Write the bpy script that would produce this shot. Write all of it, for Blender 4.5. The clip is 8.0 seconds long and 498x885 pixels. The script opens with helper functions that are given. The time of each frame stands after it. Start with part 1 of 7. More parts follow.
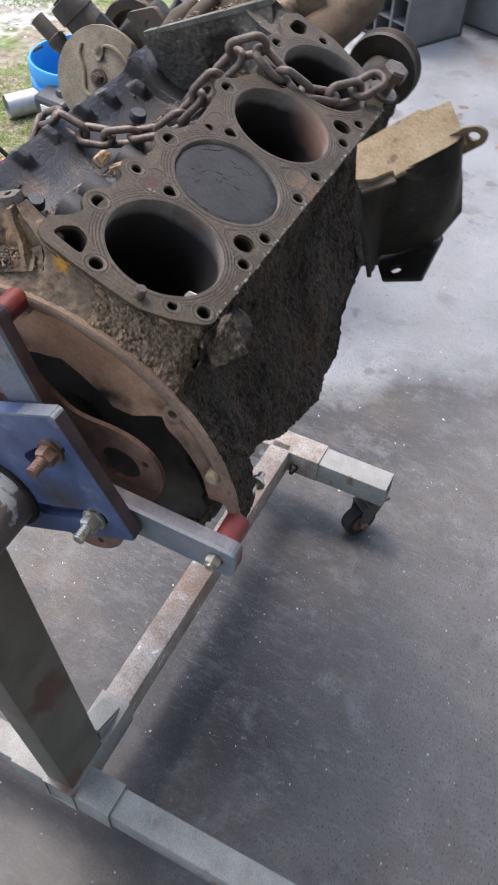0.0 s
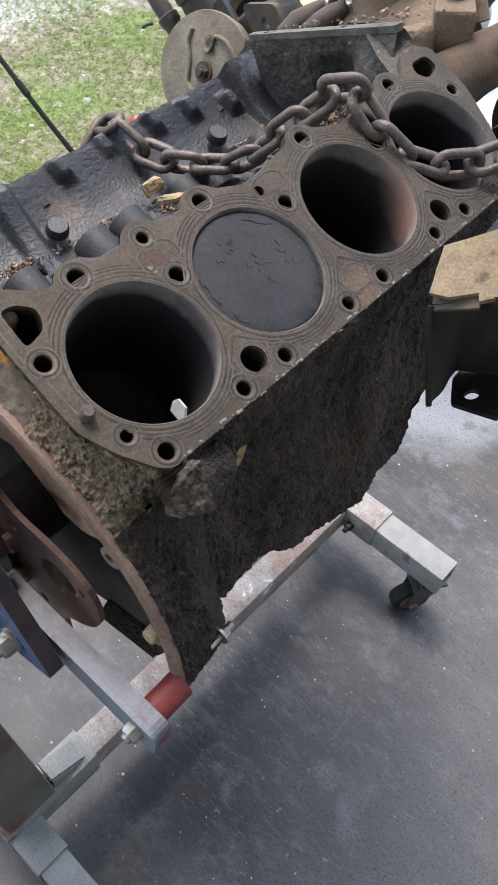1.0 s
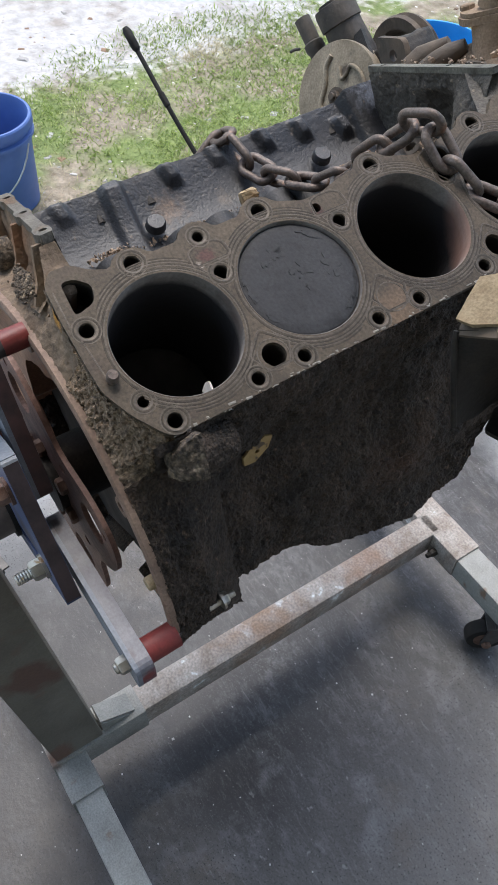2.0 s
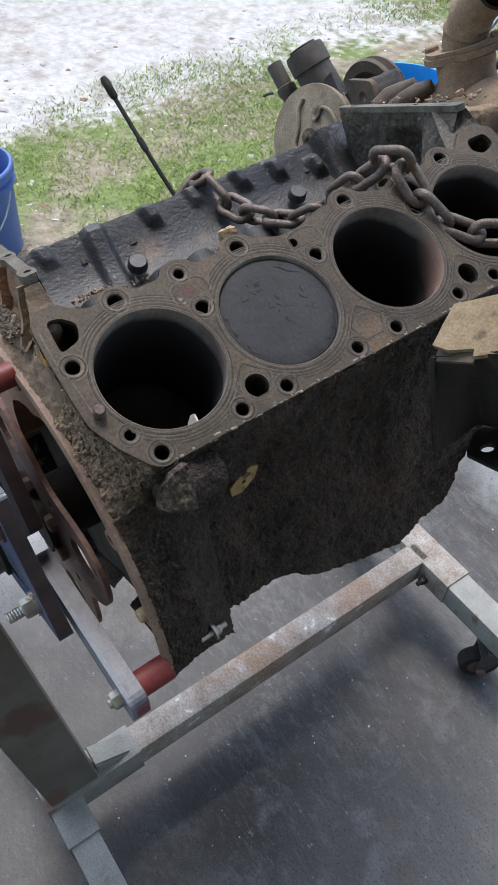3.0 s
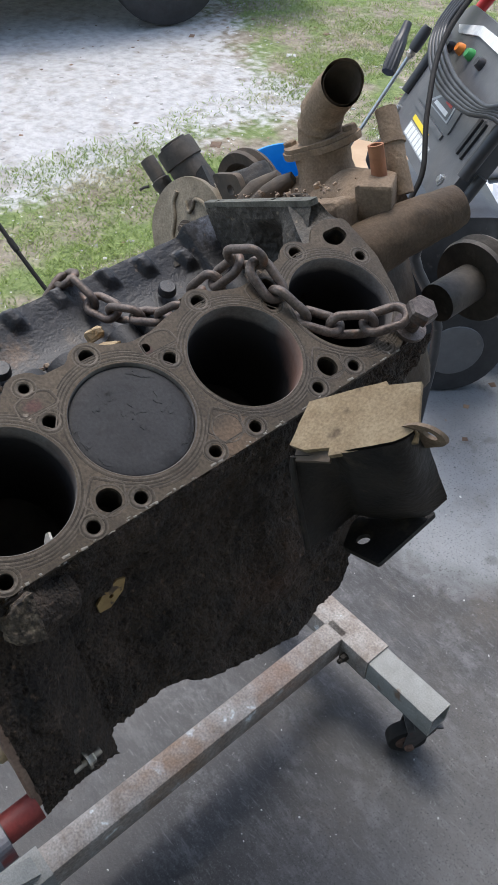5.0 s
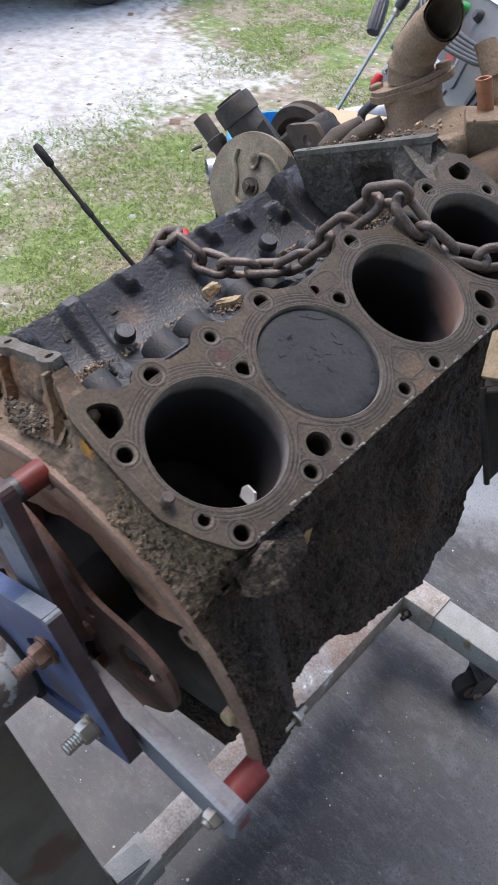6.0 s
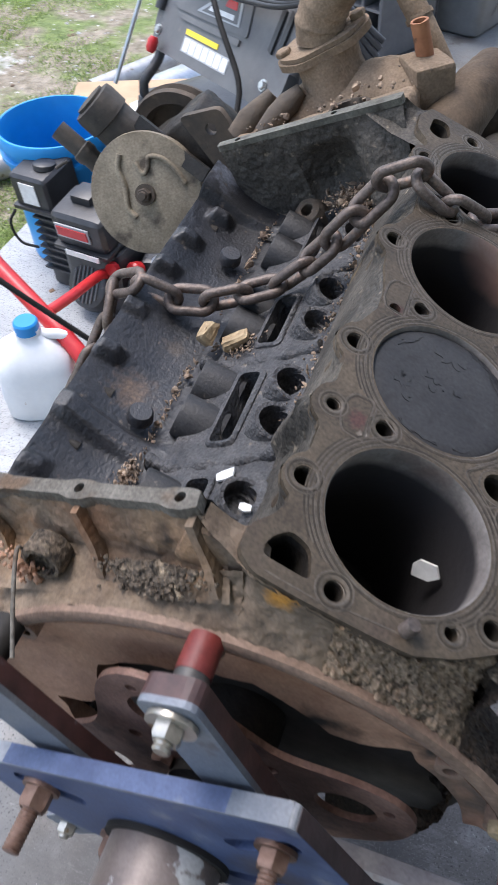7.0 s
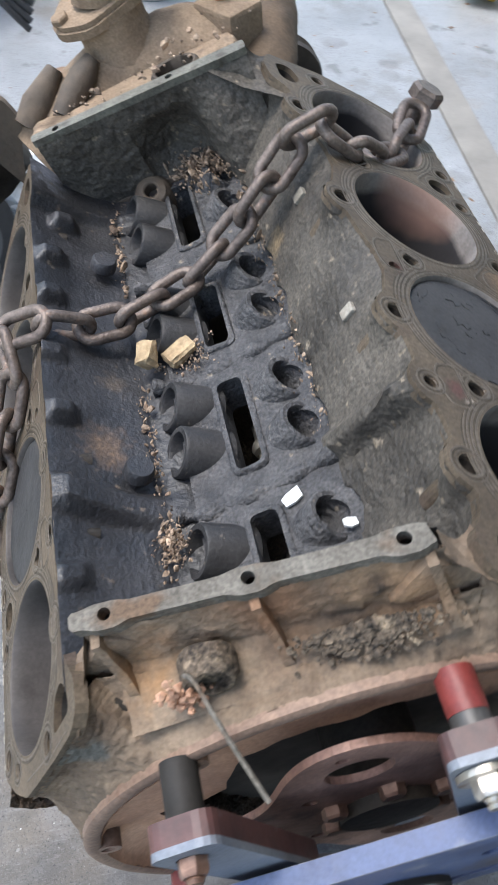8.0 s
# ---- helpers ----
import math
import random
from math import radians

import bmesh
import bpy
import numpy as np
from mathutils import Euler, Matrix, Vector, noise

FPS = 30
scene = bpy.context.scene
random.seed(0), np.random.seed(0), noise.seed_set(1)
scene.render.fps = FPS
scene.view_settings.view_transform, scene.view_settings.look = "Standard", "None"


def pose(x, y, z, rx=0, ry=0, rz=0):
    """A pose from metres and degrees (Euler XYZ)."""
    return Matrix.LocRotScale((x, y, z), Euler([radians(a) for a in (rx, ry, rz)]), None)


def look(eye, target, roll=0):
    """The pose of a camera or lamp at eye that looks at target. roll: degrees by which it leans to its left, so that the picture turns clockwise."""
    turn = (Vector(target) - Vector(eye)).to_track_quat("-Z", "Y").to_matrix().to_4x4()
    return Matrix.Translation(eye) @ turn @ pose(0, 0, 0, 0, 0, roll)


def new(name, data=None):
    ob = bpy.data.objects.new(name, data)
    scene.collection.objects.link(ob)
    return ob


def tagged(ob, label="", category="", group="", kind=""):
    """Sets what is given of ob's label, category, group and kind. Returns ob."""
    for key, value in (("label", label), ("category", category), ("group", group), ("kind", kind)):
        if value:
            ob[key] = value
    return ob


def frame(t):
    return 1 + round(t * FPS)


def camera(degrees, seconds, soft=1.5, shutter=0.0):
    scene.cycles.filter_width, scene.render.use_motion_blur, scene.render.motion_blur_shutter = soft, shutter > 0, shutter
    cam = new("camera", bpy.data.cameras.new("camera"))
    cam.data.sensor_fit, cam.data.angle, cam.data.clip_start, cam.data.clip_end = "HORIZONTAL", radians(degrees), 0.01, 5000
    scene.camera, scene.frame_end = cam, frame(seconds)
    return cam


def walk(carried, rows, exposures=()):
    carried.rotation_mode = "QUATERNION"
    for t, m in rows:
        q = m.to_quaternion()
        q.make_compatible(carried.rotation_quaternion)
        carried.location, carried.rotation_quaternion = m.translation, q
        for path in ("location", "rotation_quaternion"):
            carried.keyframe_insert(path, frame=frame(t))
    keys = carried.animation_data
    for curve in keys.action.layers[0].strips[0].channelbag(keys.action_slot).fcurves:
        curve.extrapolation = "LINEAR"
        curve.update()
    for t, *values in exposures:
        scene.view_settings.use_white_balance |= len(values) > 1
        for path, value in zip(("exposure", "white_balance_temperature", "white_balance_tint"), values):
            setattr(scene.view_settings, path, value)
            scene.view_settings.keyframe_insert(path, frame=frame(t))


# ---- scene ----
cam = camera(34.7, 8.0, soft=1.2, shutter=0.2)
PATH = [
    (0, (0.388, -0.427, 1.358), (-0.176, 0.786, -0.13), 2.7),
    (0.5, (0.337, -0.29, 1.349), (-0.296, 0.862, -0.157), 10.2),
    (1, (0.36, -0.199, 1.345), (-0.394, 0.789, -0.222), 6.3),
    (1.5, (0.448, -0.157, 1.363), (-0.504, 0.614, -0.218), 5.1),
    (1.7, (0.461, -0.155, 1.38), (-0.54, 0.561, -0.196), 3.0),
    (3, (0.481, -0.161, 1.389), (-0.597, 0.609, -0.109), 0.4),
    (3.5, (0.478, -0.148, 1.391), (-0.615, 0.631, -0.092), 1.0),
    (4, (0.483, -0.119, 1.396), (-0.625, 0.684, -0.062), 0.5),
    (4.2, (0.49, -0.096, 1.402), (-0.603, 0.751, -0.043), 0.7),
    (5.3, (0.49, -0.085, 1.394), (-0.59, 0.877, 0.013), 0.8),
    (5.5, (0.464, -0.109, 1.377), (-0.622, 0.838, -0.01), 0.7),
    (6, (0.363, -0.23, 1.36), (-0.594, 0.816, -0.051), 0.4),
    (6.5, (0.254, -0.299, 1.368), (-0.491, 0.886, -0.06), -0.6),
    (7, (0.105, -0.23, 1.336), (-0.398, 1.019, -0.143), -2.6),
    (7.5, (-0.006, -0.164, 1.331), (-0.149, 1.114, -0.202), 1.2),
    (8, (-0.14, -0.18, 1.315), (0.176, 1.05, -0.23), 4.3),
]
walk(cam, [(t, look(eye, target, roll)) for t, eye, target, roll in PATH], [(0.0, 1.5, 6300, 15), (0.5, 1.6, 6200, 14), (1.0, 1.58, 6150, 13), (1.5, 1.4, 6150, 11), (3.0, 1.18, 6050, 10), (4.0, 1.17, 6050, 10), (5.5, 0.95, 6050, 11), (6.0, 1.28, 6000, 15), (6.5, 1.3, 5950, 15), (7.0, 1.34, 5950, 13), (7.5, 1.42, 6100, 13), (8.0, 1.63, 6000, 9)])

# ---------------------------------------------------------------- light
world = bpy.data.worlds.new("sky")
scene.world = world
world.use_nodes = True
wn = world.node_tree.nodes
wl = world.node_tree.links
sky = wn.new("ShaderNodeTexSky")
sky.sky_type = "NISHITA"
sky.sun_disc = False
sky.sun_elevation = radians(71)
sky.sun_rotation = radians(-65)
sky.air_density = 1.6
sky.dust_density = 4.0
wl.new(sky.outputs["Color"], wn["Background"].inputs["Color"])
wn["Background"].inputs["Strength"].default_value = 0.137
sun = new("sun", bpy.data.lights.new("sun", "SUN"))
sun.data.energy = 0.95
sun.data.angle = radians(18)
sun.data.color = (1.0, 0.96, 0.9)
sun.matrix_world = look((-1.9, 0.9, 6), (0, 0, 0))

# ---------------------------------------------------------------- materials


def mat(name, c1, c2, scale=20.0, rough=0.6, metal=0.0, bump=0.3, bump_scale=120.0, spot=None, spot_scale=60.0,
        spot_at=0.62, spot_soft=0.05, rough2=None, detail=6.0, island=0.0, depth=0.002, coat=0.0, at=(0.35, 0.65), spec=0.5, grain=0.0, grain_scale=420.0, stains=()):
    """Two colours mixed by a broad noise, spots of a third by a finer one, and grain as relief."""
    m = bpy.data.materials.new(name)
    m.use_nodes = True
    nt = m.node_tree
    n, k = nt.nodes, nt.links
    b = n["Principled BSDF"]
    tc = n.new("ShaderNodeTexCoord")
    n1 = n.new("ShaderNodeTexNoise")
    n1.inputs["Scale"].default_value = scale
    n1.inputs["Detail"].default_value = detail
    n1.inputs["Roughness"].default_value = 0.65
    k.new(tc.outputs["Object"], n1.inputs["Vector"])
    r1 = n.new("ShaderNodeValToRGB")
    r1.color_ramp.elements[0].position, r1.color_ramp.elements[1].position = at
    r1.color_ramp.elements[0].color = (*c1, 1)
    r1.color_ramp.elements[1].color = (*c2, 1)
    k.new(n1.outputs["Fac"], r1.inputs["Fac"])
    colour = r1.outputs["Color"]
    if spot:
        n2 = n.new("ShaderNodeTexNoise")
        n2.inputs["Scale"].default_value = spot_scale
        n2.inputs["Detail"].default_value = 5.0
        k.new(tc.outputs["Object"], n2.inputs["Vector"])
        r2 = n.new("ShaderNodeValToRGB")
        r2.color_ramp.elements[0].position, r2.color_ramp.elements[1].position = spot_at, spot_at + spot_soft
        k.new(n2.outputs["Fac"], r2.inputs["Fac"])
        mx = n.new("ShaderNodeMixRGB")
        mx.inputs["Color2"].default_value = (*spot, 1)
        k.new(r2.outputs["Color"], mx.inputs["Fac"])
        k.new(colour, mx.inputs["Color1"])
        colour = mx.outputs["Color"]
    for c, centre, radius, soft, ns in stains:
        # a stain of its own shape round a place on the thing
        ds = n.new("ShaderNodeVectorMath")
        ds.operation = "DISTANCE"
        ds.inputs[1].default_value = centre
        k.new(tc.outputs["Object"], ds.inputs[0])
        wn_ = n.new("ShaderNodeTexNoise")
        wn_.inputs["Scale"].default_value = ns
        wn_.inputs["Detail"].default_value = 6.0
        k.new(tc.outputs["Object"], wn_.inputs["Vector"])
        ad = n.new("ShaderNodeMath")
        ad.operation = "MULTIPLY_ADD"
        ad.inputs[1].default_value = radius * 1.8
        k.new(wn_.outputs["Fac"], ad.inputs[0])
        k.new(ds.outputs["Value"], ad.inputs[2])
        mr = n.new("ShaderNodeMapRange")
        mr.inputs["From Min"].default_value, mr.inputs["From Max"].default_value = radius * 1.9, radius * (1.9 - soft)
        k.new(ad.outputs[0], mr.inputs["Value"])
        mx = n.new("ShaderNodeMixRGB")
        mx.inputs["Color2"].default_value = (*c, 1)
        k.new(mr.outputs["Result"], mx.inputs["Fac"])
        k.new(colour, mx.inputs["Color1"])
        colour = mx.outputs["Color"]
    if grain:
        gn = n.new("ShaderNodeTexNoise")
        gn.inputs["Scale"].default_value = grain_scale
        gn.inputs["Detail"].default_value = 3.0
        k.new(tc.outputs["Object"], gn.inputs["Vector"])
        mr = n.new("ShaderNodeMapRange")
        mr.inputs["From Min"].default_value, mr.inputs["From Max"].default_value = 0.3, 0.7
        mr.inputs["To Min"].default_value, mr.inputs["To Max"].default_value = 1 - grain, 1 + grain
        k.new(gn.outputs["Fac"], mr.inputs["Value"])
        hs = n.new("ShaderNodeHueSaturation")
        k.new(mr.outputs["Result"], hs.inputs["Value"])
        k.new(colour, hs.inputs["Color"])
        colour = hs.outputs["Color"]
    if island:
        gi = n.new("ShaderNodeNewGeometry")
        hs = n.new("ShaderNodeHueSaturation")
        mr = n.new("ShaderNodeMapRange")
        mr.inputs["To Min"].default_value, mr.inputs["To Max"].default_value = 1 - island, 1 + island
        k.new(gi.outputs["Random Per Island"], mr.inputs["Value"])
        k.new(mr.outputs["Result"], hs.inputs["Value"])
        k.new(colour, hs.inputs["Color"])
        colour = hs.outputs["Color"]
    k.new(colour, b.inputs["Base Color"])
    b.inputs["Metallic"].default_value = metal
    b.inputs["Specular IOR Level"].default_value = spec
    b.inputs["Coat Weight"].default_value = coat
    rr = n.new("ShaderNodeMapRange")
    rr.inputs["From Min"].default_value, rr.inputs["From Max"].default_value = 0.3, 0.7
    rr.inputs["To Min"].default_value = rough
    rr.inputs["To Max"].default_value = rough if rough2 is None else rough2
    k.new(n1.outputs["Fac"], rr.inputs["Value"])
    k.new(rr.outputs["Result"], b.inputs["Roughness"])
    if bump:
        n3 = n.new("ShaderNodeTexNoise")
        n3.inputs["Scale"].default_value = bump_scale
        n3.inputs["Detail"].default_value = 8.0
        k.new(tc.outputs["Object"], n3.inputs["Vector"])
        bp = n.new("ShaderNodeBump")
        bp.inputs["Strength"].default_value = bump
        bp.inputs["Distance"].default_value = depth
        k.new(n3.outputs["Fac"], bp.inputs["Height"])
        k.new(bp.outputs["Normal"], b.inputs["Normal"])
    return m


M = {}
M["deck"] = mat("deck_iron", (0.054, 0.0405, 0.0275), (0.112, 0.0875, 0.061), 18, 0.52, 0.1, 0.35, 240, (0.07, 0.05, 0.038), 34, 0.57, 0.18, 0.72, spec=0.3, grain=0.28, stains=[((0.085, 0.042, 0.034), (0.129, 0.093, 0.188), 0.009, 0.7, 260), ((0.07, 0.034, 0.028), (0.13, 0.199, 0.187), 0.007, 0.7, 260), ((0.26, 0.22, 0.18), (0.133, 0.084, 0.185), 0.004, 0.5, 320), ((0.14, 0.095, 0.06), (0.2, 0.21, 0.11), 0.03, 0.9, 40)])
M["residue"] = mat("gasket_residue", (0.06, 0.047, 0.0335), (0.118, 0.095, 0.07), 45, 0.5, 0.15, 0.3, 300, (0.1, 0.08, 0.06), 60, 0.5, 0.12, spec=0.4, grain=0.25)
M["wall"] = mat("oily_black_iron", (0.024, 0.0185, 0.0142), (0.068, 0.048, 0.0345), 26, 0.7, 0.0, 1.0, 300, (0.12, 0.08, 0.055), 130, 0.62, 0.12, 0.85, depth=0.006, spec=0.35, grain=0.5, stains=[((0.085, 0.05, 0.033), (0.13, 0.25, -0.1), 0.07, 1.2, 30)])
# the bluish patch paints the sheen on the hump at the front
M["valley"] = mat("oily_valley_iron", (0.0135, 0.0138, 0.0158), (0.031, 0.031, 0.0345), 24, 0.42, 0.0, 0.4, 420, (0.1, 0.08, 0.062), 120, 0.66, 0.08, 0.6, depth=0.002, spec=0.6, grain=0.4, stains=[((0.12, 0.08, 0.052), (-0.09, 0.165, 0.168), 0.022, 1.0, 160), ((0.1, 0.075, 0.05), (-0.075, 0.225, 0.165), 0.015, 1.0, 140), ((0.11, 0.12, 0.145), (-0.1, 0.44, 0.2), 0.022, 0.9, 120)])
M["valley_grey"] = mat("valley_grey_iron", (0.035, 0.0305, 0.0255), (0.1, 0.0875, 0.071), 18, 0.5, 0.05, 0.6, 240, (0.22, 0.18, 0.13), 110, 0.64, 0.1, 0.8, depth=0.003, spec=0.45, grain=0.4, stains=[((0.26, 0.19, 0.11), (0.062, 0.3, 0.155), 0.016, 0.9, 120)])
# grime patches; two dark ones left of the ribs paint the ribs' shade
M["tan"] = mat("tan_grime", (0.108, 0.0795, 0.058), (0.245, 0.186, 0.133), 22, 0.85, 0.0, 0.9, 230, (0.13, 0.095, 0.062), 26, 0.63, 0.14, 0.95, depth=0.002, spec=0.2, grain=0.14, stains=[((0.13, 0.125, 0.11), (-0.122, -0.028, 0.18), 0.018, 0.4, 60), ((0.36, 0.2, 0.1), (-0.06, -0.01, 0.215), 0.02, 0.9, 40), ((0.34, 0.21, 0.12), (0.06, -0.015, 0.21), 0.03, 0.9, 30), ((0.55, 0.27, 0.06), (0.117, -0.03, 0.185), 0.012, 0.7, 90), ((0.11, 0.088, 0.064), (0.17, -0.036, 0.1), 0.03, 0.8, 90), ((0.05, 0.043, 0.036), (0.035, -0.025, 0.197), 0.012, 0.6, 120), ((0.22, 0.125, 0.075), (0.0, -0.012, 0.216), 0.04, 1.0, 30), ((0.3, 0.17, 0.08), (-0.07, -0.012, 0.2), 0.02, 0.9, 60), ((0.07, 0.06, 0.05), (-0.13, -0.03, 0.12), 0.03, 0.9, 50), ((0.05, 0.04, 0.034), (0.055, -0.01, 0.212), 0.012, 0.9, 90), ((0.06, 0.05, 0.042), (-0.045, -0.01, 0.215), 0.014, 0.9, 80), ((0.08, 0.066, 0.052), (0.1, -0.036, 0.15), 0.02, 0.9, 110)])
M["crust"] = mat("grease_crust", (0.0558, 0.0432, 0.0324), (0.2565, 0.1908, 0.1332), 170, 0.85, 0.0, 1.0, 420, (0.34, 0.262, 0.185), 330, 0.58, 0.1, 0.95, depth=0.003, spec=0.25, grain=0.35, at=(0.3, 0.52), stains=[((0.03, 0.025, 0.021), (0.215, -0.012, 0.045), 0.06, 0.9, 260), ((0.32, 0.23, 0.15), (0.125, -0.03, 0.172), 0.045, 0.8, 200)])
# dark patches: soot, and the shade of hollows put into the colour
M["rust"] = mat("rusty_iron", (0.29, 0.15, 0.09), (0.53, 0.325, 0.215), 13, 0.65, 0.0, 0.35, 190, (0.13, 0.066, 0.045), 20, 0.64, 0.14, 0.8, grain=0.14, stains=[((0.022, 0.019, 0.017), (0.163, -0.036, 0.042), 0.024, 0.7, 60), ((0.12, 0.085, 0.064), (0.17, -0.036, -0.02), 0.06, 0.8, 40), ((0.03, 0.026, 0.023), (0.095, -0.036, 0.055), 0.022, 0.9, 50), ((0.025, 0.022, 0.02), (0.045, -0.036, 0.155), 0.016, 0.6, 70)])
M["rust_dark"] = mat("dark_rusty_iron", (0.125, 0.068, 0.052), (0.295, 0.178, 0.138), 22, 0.55, 0.15, 0.4, 180, (0.08, 0.042, 0.034), 30, 0.6, 0.12, grain=0.2)
M["rim"] = mat("rusty_flange", (0.15, 0.096, 0.07), (0.265, 0.18, 0.13), 24, 0.6, 0.1, 0.4, 200, (0.14, 0.075, 0.05), 46, 0.63, 0.1, grain=0.2)
M["bore"] = mat("honed_bore", (0.115, 0.102, 0.092), (0.24, 0.216, 0.195), 26, 0.55, 0.0, 0.15, 200, (0.13, 0.1, 0.085), 22, 0.6, 0.14, 0.65, spec=0.25, grain=0.14)
M["piston"] = mat("carbon_crown", (0.03, 0.0292, 0.03), (0.045, 0.0442, 0.045), 26, 0.62, 0.0, 0.35, 200, (0.03, 0.029, 0.029), 34, 0.62, 0.05, 0.72, spec=0.3, grain=0.15)
# near-black iron: the shade of recesses, hollows and sunken pistons is in the colour
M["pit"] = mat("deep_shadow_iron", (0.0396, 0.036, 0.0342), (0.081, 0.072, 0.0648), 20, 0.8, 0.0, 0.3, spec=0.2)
M["brown"] = mat("brown_dirty_cast", (0.14, 0.1, 0.066), (0.3, 0.225, 0.158), 12, 0.85, 0.0, 0.5, 190, (0.06, 0.042, 0.029), 22, 0.63, 0.16, 0.92, depth=0.003, spec=0.2, grain=0.18, at=(0.3, 0.7))
M["elbow"] = mat("oily_brown_cast", (0.055, 0.039, 0.026), (0.125, 0.089, 0.058), 14, 0.7, 0.0, 0.5, 160, (0.03, 0.023, 0.017), 26, 0.62, 0.14, 0.8, spec=0.25, grain=0.15)
M["brown_dark"] = mat("dark_brown_cast", (0.042, 0.0336, 0.0266), (0.119, 0.0896, 0.063), 16, 0.7, 0.0, 0.6, 140, (0.13, 0.095, 0.06), 40, 0.64, 0.1, 0.85)
M["orange"] = mat("orange_rust_pipe", (0.24, 0.095, 0.045), (0.38, 0.17, 0.08), 30, 0.75, 0.0, 0.5, 150, (0.12, 0.06, 0.035), 50, 0.6)
M["grey_tin"] = mat("dusty_olive_tin", (0.165, 0.138, 0.1), (0.3, 0.257, 0.19), 18, 0.75, 0.05, 0.4, 140, (0.08, 0.065, 0.05), 30, 0.6, 0.12, spec=0.3, grain=0.2)
M["rubber"] = mat("dusty_rubber", (0.027, 0.0235, 0.02), (0.085, 0.072, 0.058), 24, 0.65, 0.0, 0.4, 160, (0.1, 0.088, 0.07), 50, 0.64, 0.1)
M["chain"] = mat("weathered_chain_steel", (0.0765, 0.0567, 0.0468), (0.189, 0.153, 0.1305), 45, 0.42, 0.45, 0.45, 260, (0.2, 0.115, 0.075), 60, 0.6, 0.12, 0.6, grain=0.25)
M["stand"] = mat("worn_grey_paint", (0.185, 0.182, 0.164), (0.29, 0.287, 0.263), 14, 0.5, 0.0, 0.3, 160, (0.17, 0.11, 0.075), 30, 0.64, 0.08, 0.65, grain=0.2, stains=[((0.2, 0.13, 0.095), (0.02, -0.155, 0.45), 0.05, 0.5, 22), ((0.13, 0.075, 0.05), (0.02, -0.19, 0.19), 0.03, 0.6, 40), ((0.22, 0.14, 0.09), (0.0, -0.13, 0.55), 0.05, 0.9, 30)])
M["stand_worn"] = mat("rust_stained_grey_paint", (0.19, 0.15, 0.12), (0.36, 0.33, 0.295), 26, 0.6, 0.0, 0.35, 160, (0.55, 0.56, 0.55), 26, 0.63, 0.03, 0.75, grain=0.3, grain_scale=260, stains=[((0.24, 0.155, 0.1), (0.0, 0.2, 0.17), 0.1, 1.1, 40), ((0.24, 0.15, 0.1), (0.0, 0.42, 0.17), 0.08, 1.1, 40)])
M["blue"] = mat("worn_blue_paint", (0.042, 0.061, 0.135), (0.09, 0.124, 0.235), 20, 0.42, 0.1, 0.2, 150, (0.22, 0.235, 0.27), 22, 0.62, 0.12, 0.6, grain=0.12, stains=[((0.24, 0.255, 0.28), (0.117, -0.1, 0.094), 0.014, 0.5, 80), ((0.065, 0.05, 0.045), (0.06, -0.107, 0.0), 0.03, 1.0, 40)])
M["blue_pale"] = mat("scuffed_pale_blue_paint", (0.11, 0.13, 0.17), (0.22, 0.235, 0.26), 14, 0.45, 0.15, 0.2, 150, (0.09, 0.06, 0.055), 30, 0.63, 0.1, 0.6, grain=0.12)
M["red"] = mat("worn_red_paint", (0.12, 0.02, 0.017), (0.22, 0.036, 0.03), 24, 0.42, 0.0, 0.25, 150, (0.06, 0.035, 0.03), 34, 0.6, 0.1, 0.6, grain=0.1)
M["tube"] = mat("bare_scuffed_steel", (0.12, 0.098, 0.09), (0.225, 0.19, 0.178), 12, 0.4, 0.3, 0.25, 150, (0.52, 0.54, 0.55), 30, 0.62, 0.03, 0.6, grain=0.1, stains=[((0.19, 0.09, 0.05), (0.0, -0.15, 0.035), 0.012, 0.8, 90), ((0.12, 0.08, 0.06), (-0.05, -0.22, 0.02), 0.04, 0.9, 30)])
M["zinc"] = mat("zinc_bolt", (0.36, 0.33, 0.28), (0.55, 0.52, 0.46), 60, 0.35, 0.8, 0.2, 200, (0.3, 0.2, 0.1), 60, 0.64)
M["bolt_rust"] = mat("rusty_bolt", (0.12, 0.065, 0.045), (0.26, 0.17, 0.13), 60, 0.5, 0.5, 0.4, 240)
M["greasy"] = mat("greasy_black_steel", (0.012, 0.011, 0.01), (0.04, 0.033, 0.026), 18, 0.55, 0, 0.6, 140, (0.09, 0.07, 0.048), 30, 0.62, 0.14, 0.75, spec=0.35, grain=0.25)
M["maroon"] = mat("scuffed_bar_side", (0.085, 0.085, 0.105), (0.17, 0.168, 0.185), 22, 0.45, 0.1, 0.25, 150, (0.06, 0.042, 0.04), 30, 0.62, 0.1, grain=0.15, stains=[((0.19, 0.03, 0.027), (0.2, -0.08, -0.085), 0.016, 0.6, 40), ((0.15, 0.06, 0.05), (0.072, -0.08, 0.183), 0.012, 0.7, 40)])
M["bar_dark"] = mat("dark_red_bar_side", (0.04, 0.022, 0.021), (0.1, 0.045, 0.041), 30, 0.5, 0, 0.25, 150, (0.15, 0.14, 0.15), 30, 0.64)
M["valley_crud"] = mat("caked_valley_iron", (0.0288, 0.0288, 0.0312), (0.088, 0.0856, 0.0864), 55, 0.5, 0.05, 0.8, 300, (0.25, 0.21, 0.16), 110, 0.66, 0.08, 0.8, depth=0.004, spec=0.45, grain=0.4)
M["black"] = mat("black_paint", (0.01, 0.0095, 0.009), (0.026, 0.024, 0.022), 20, 0.7, 0.0, 0.3, spec=0.3)
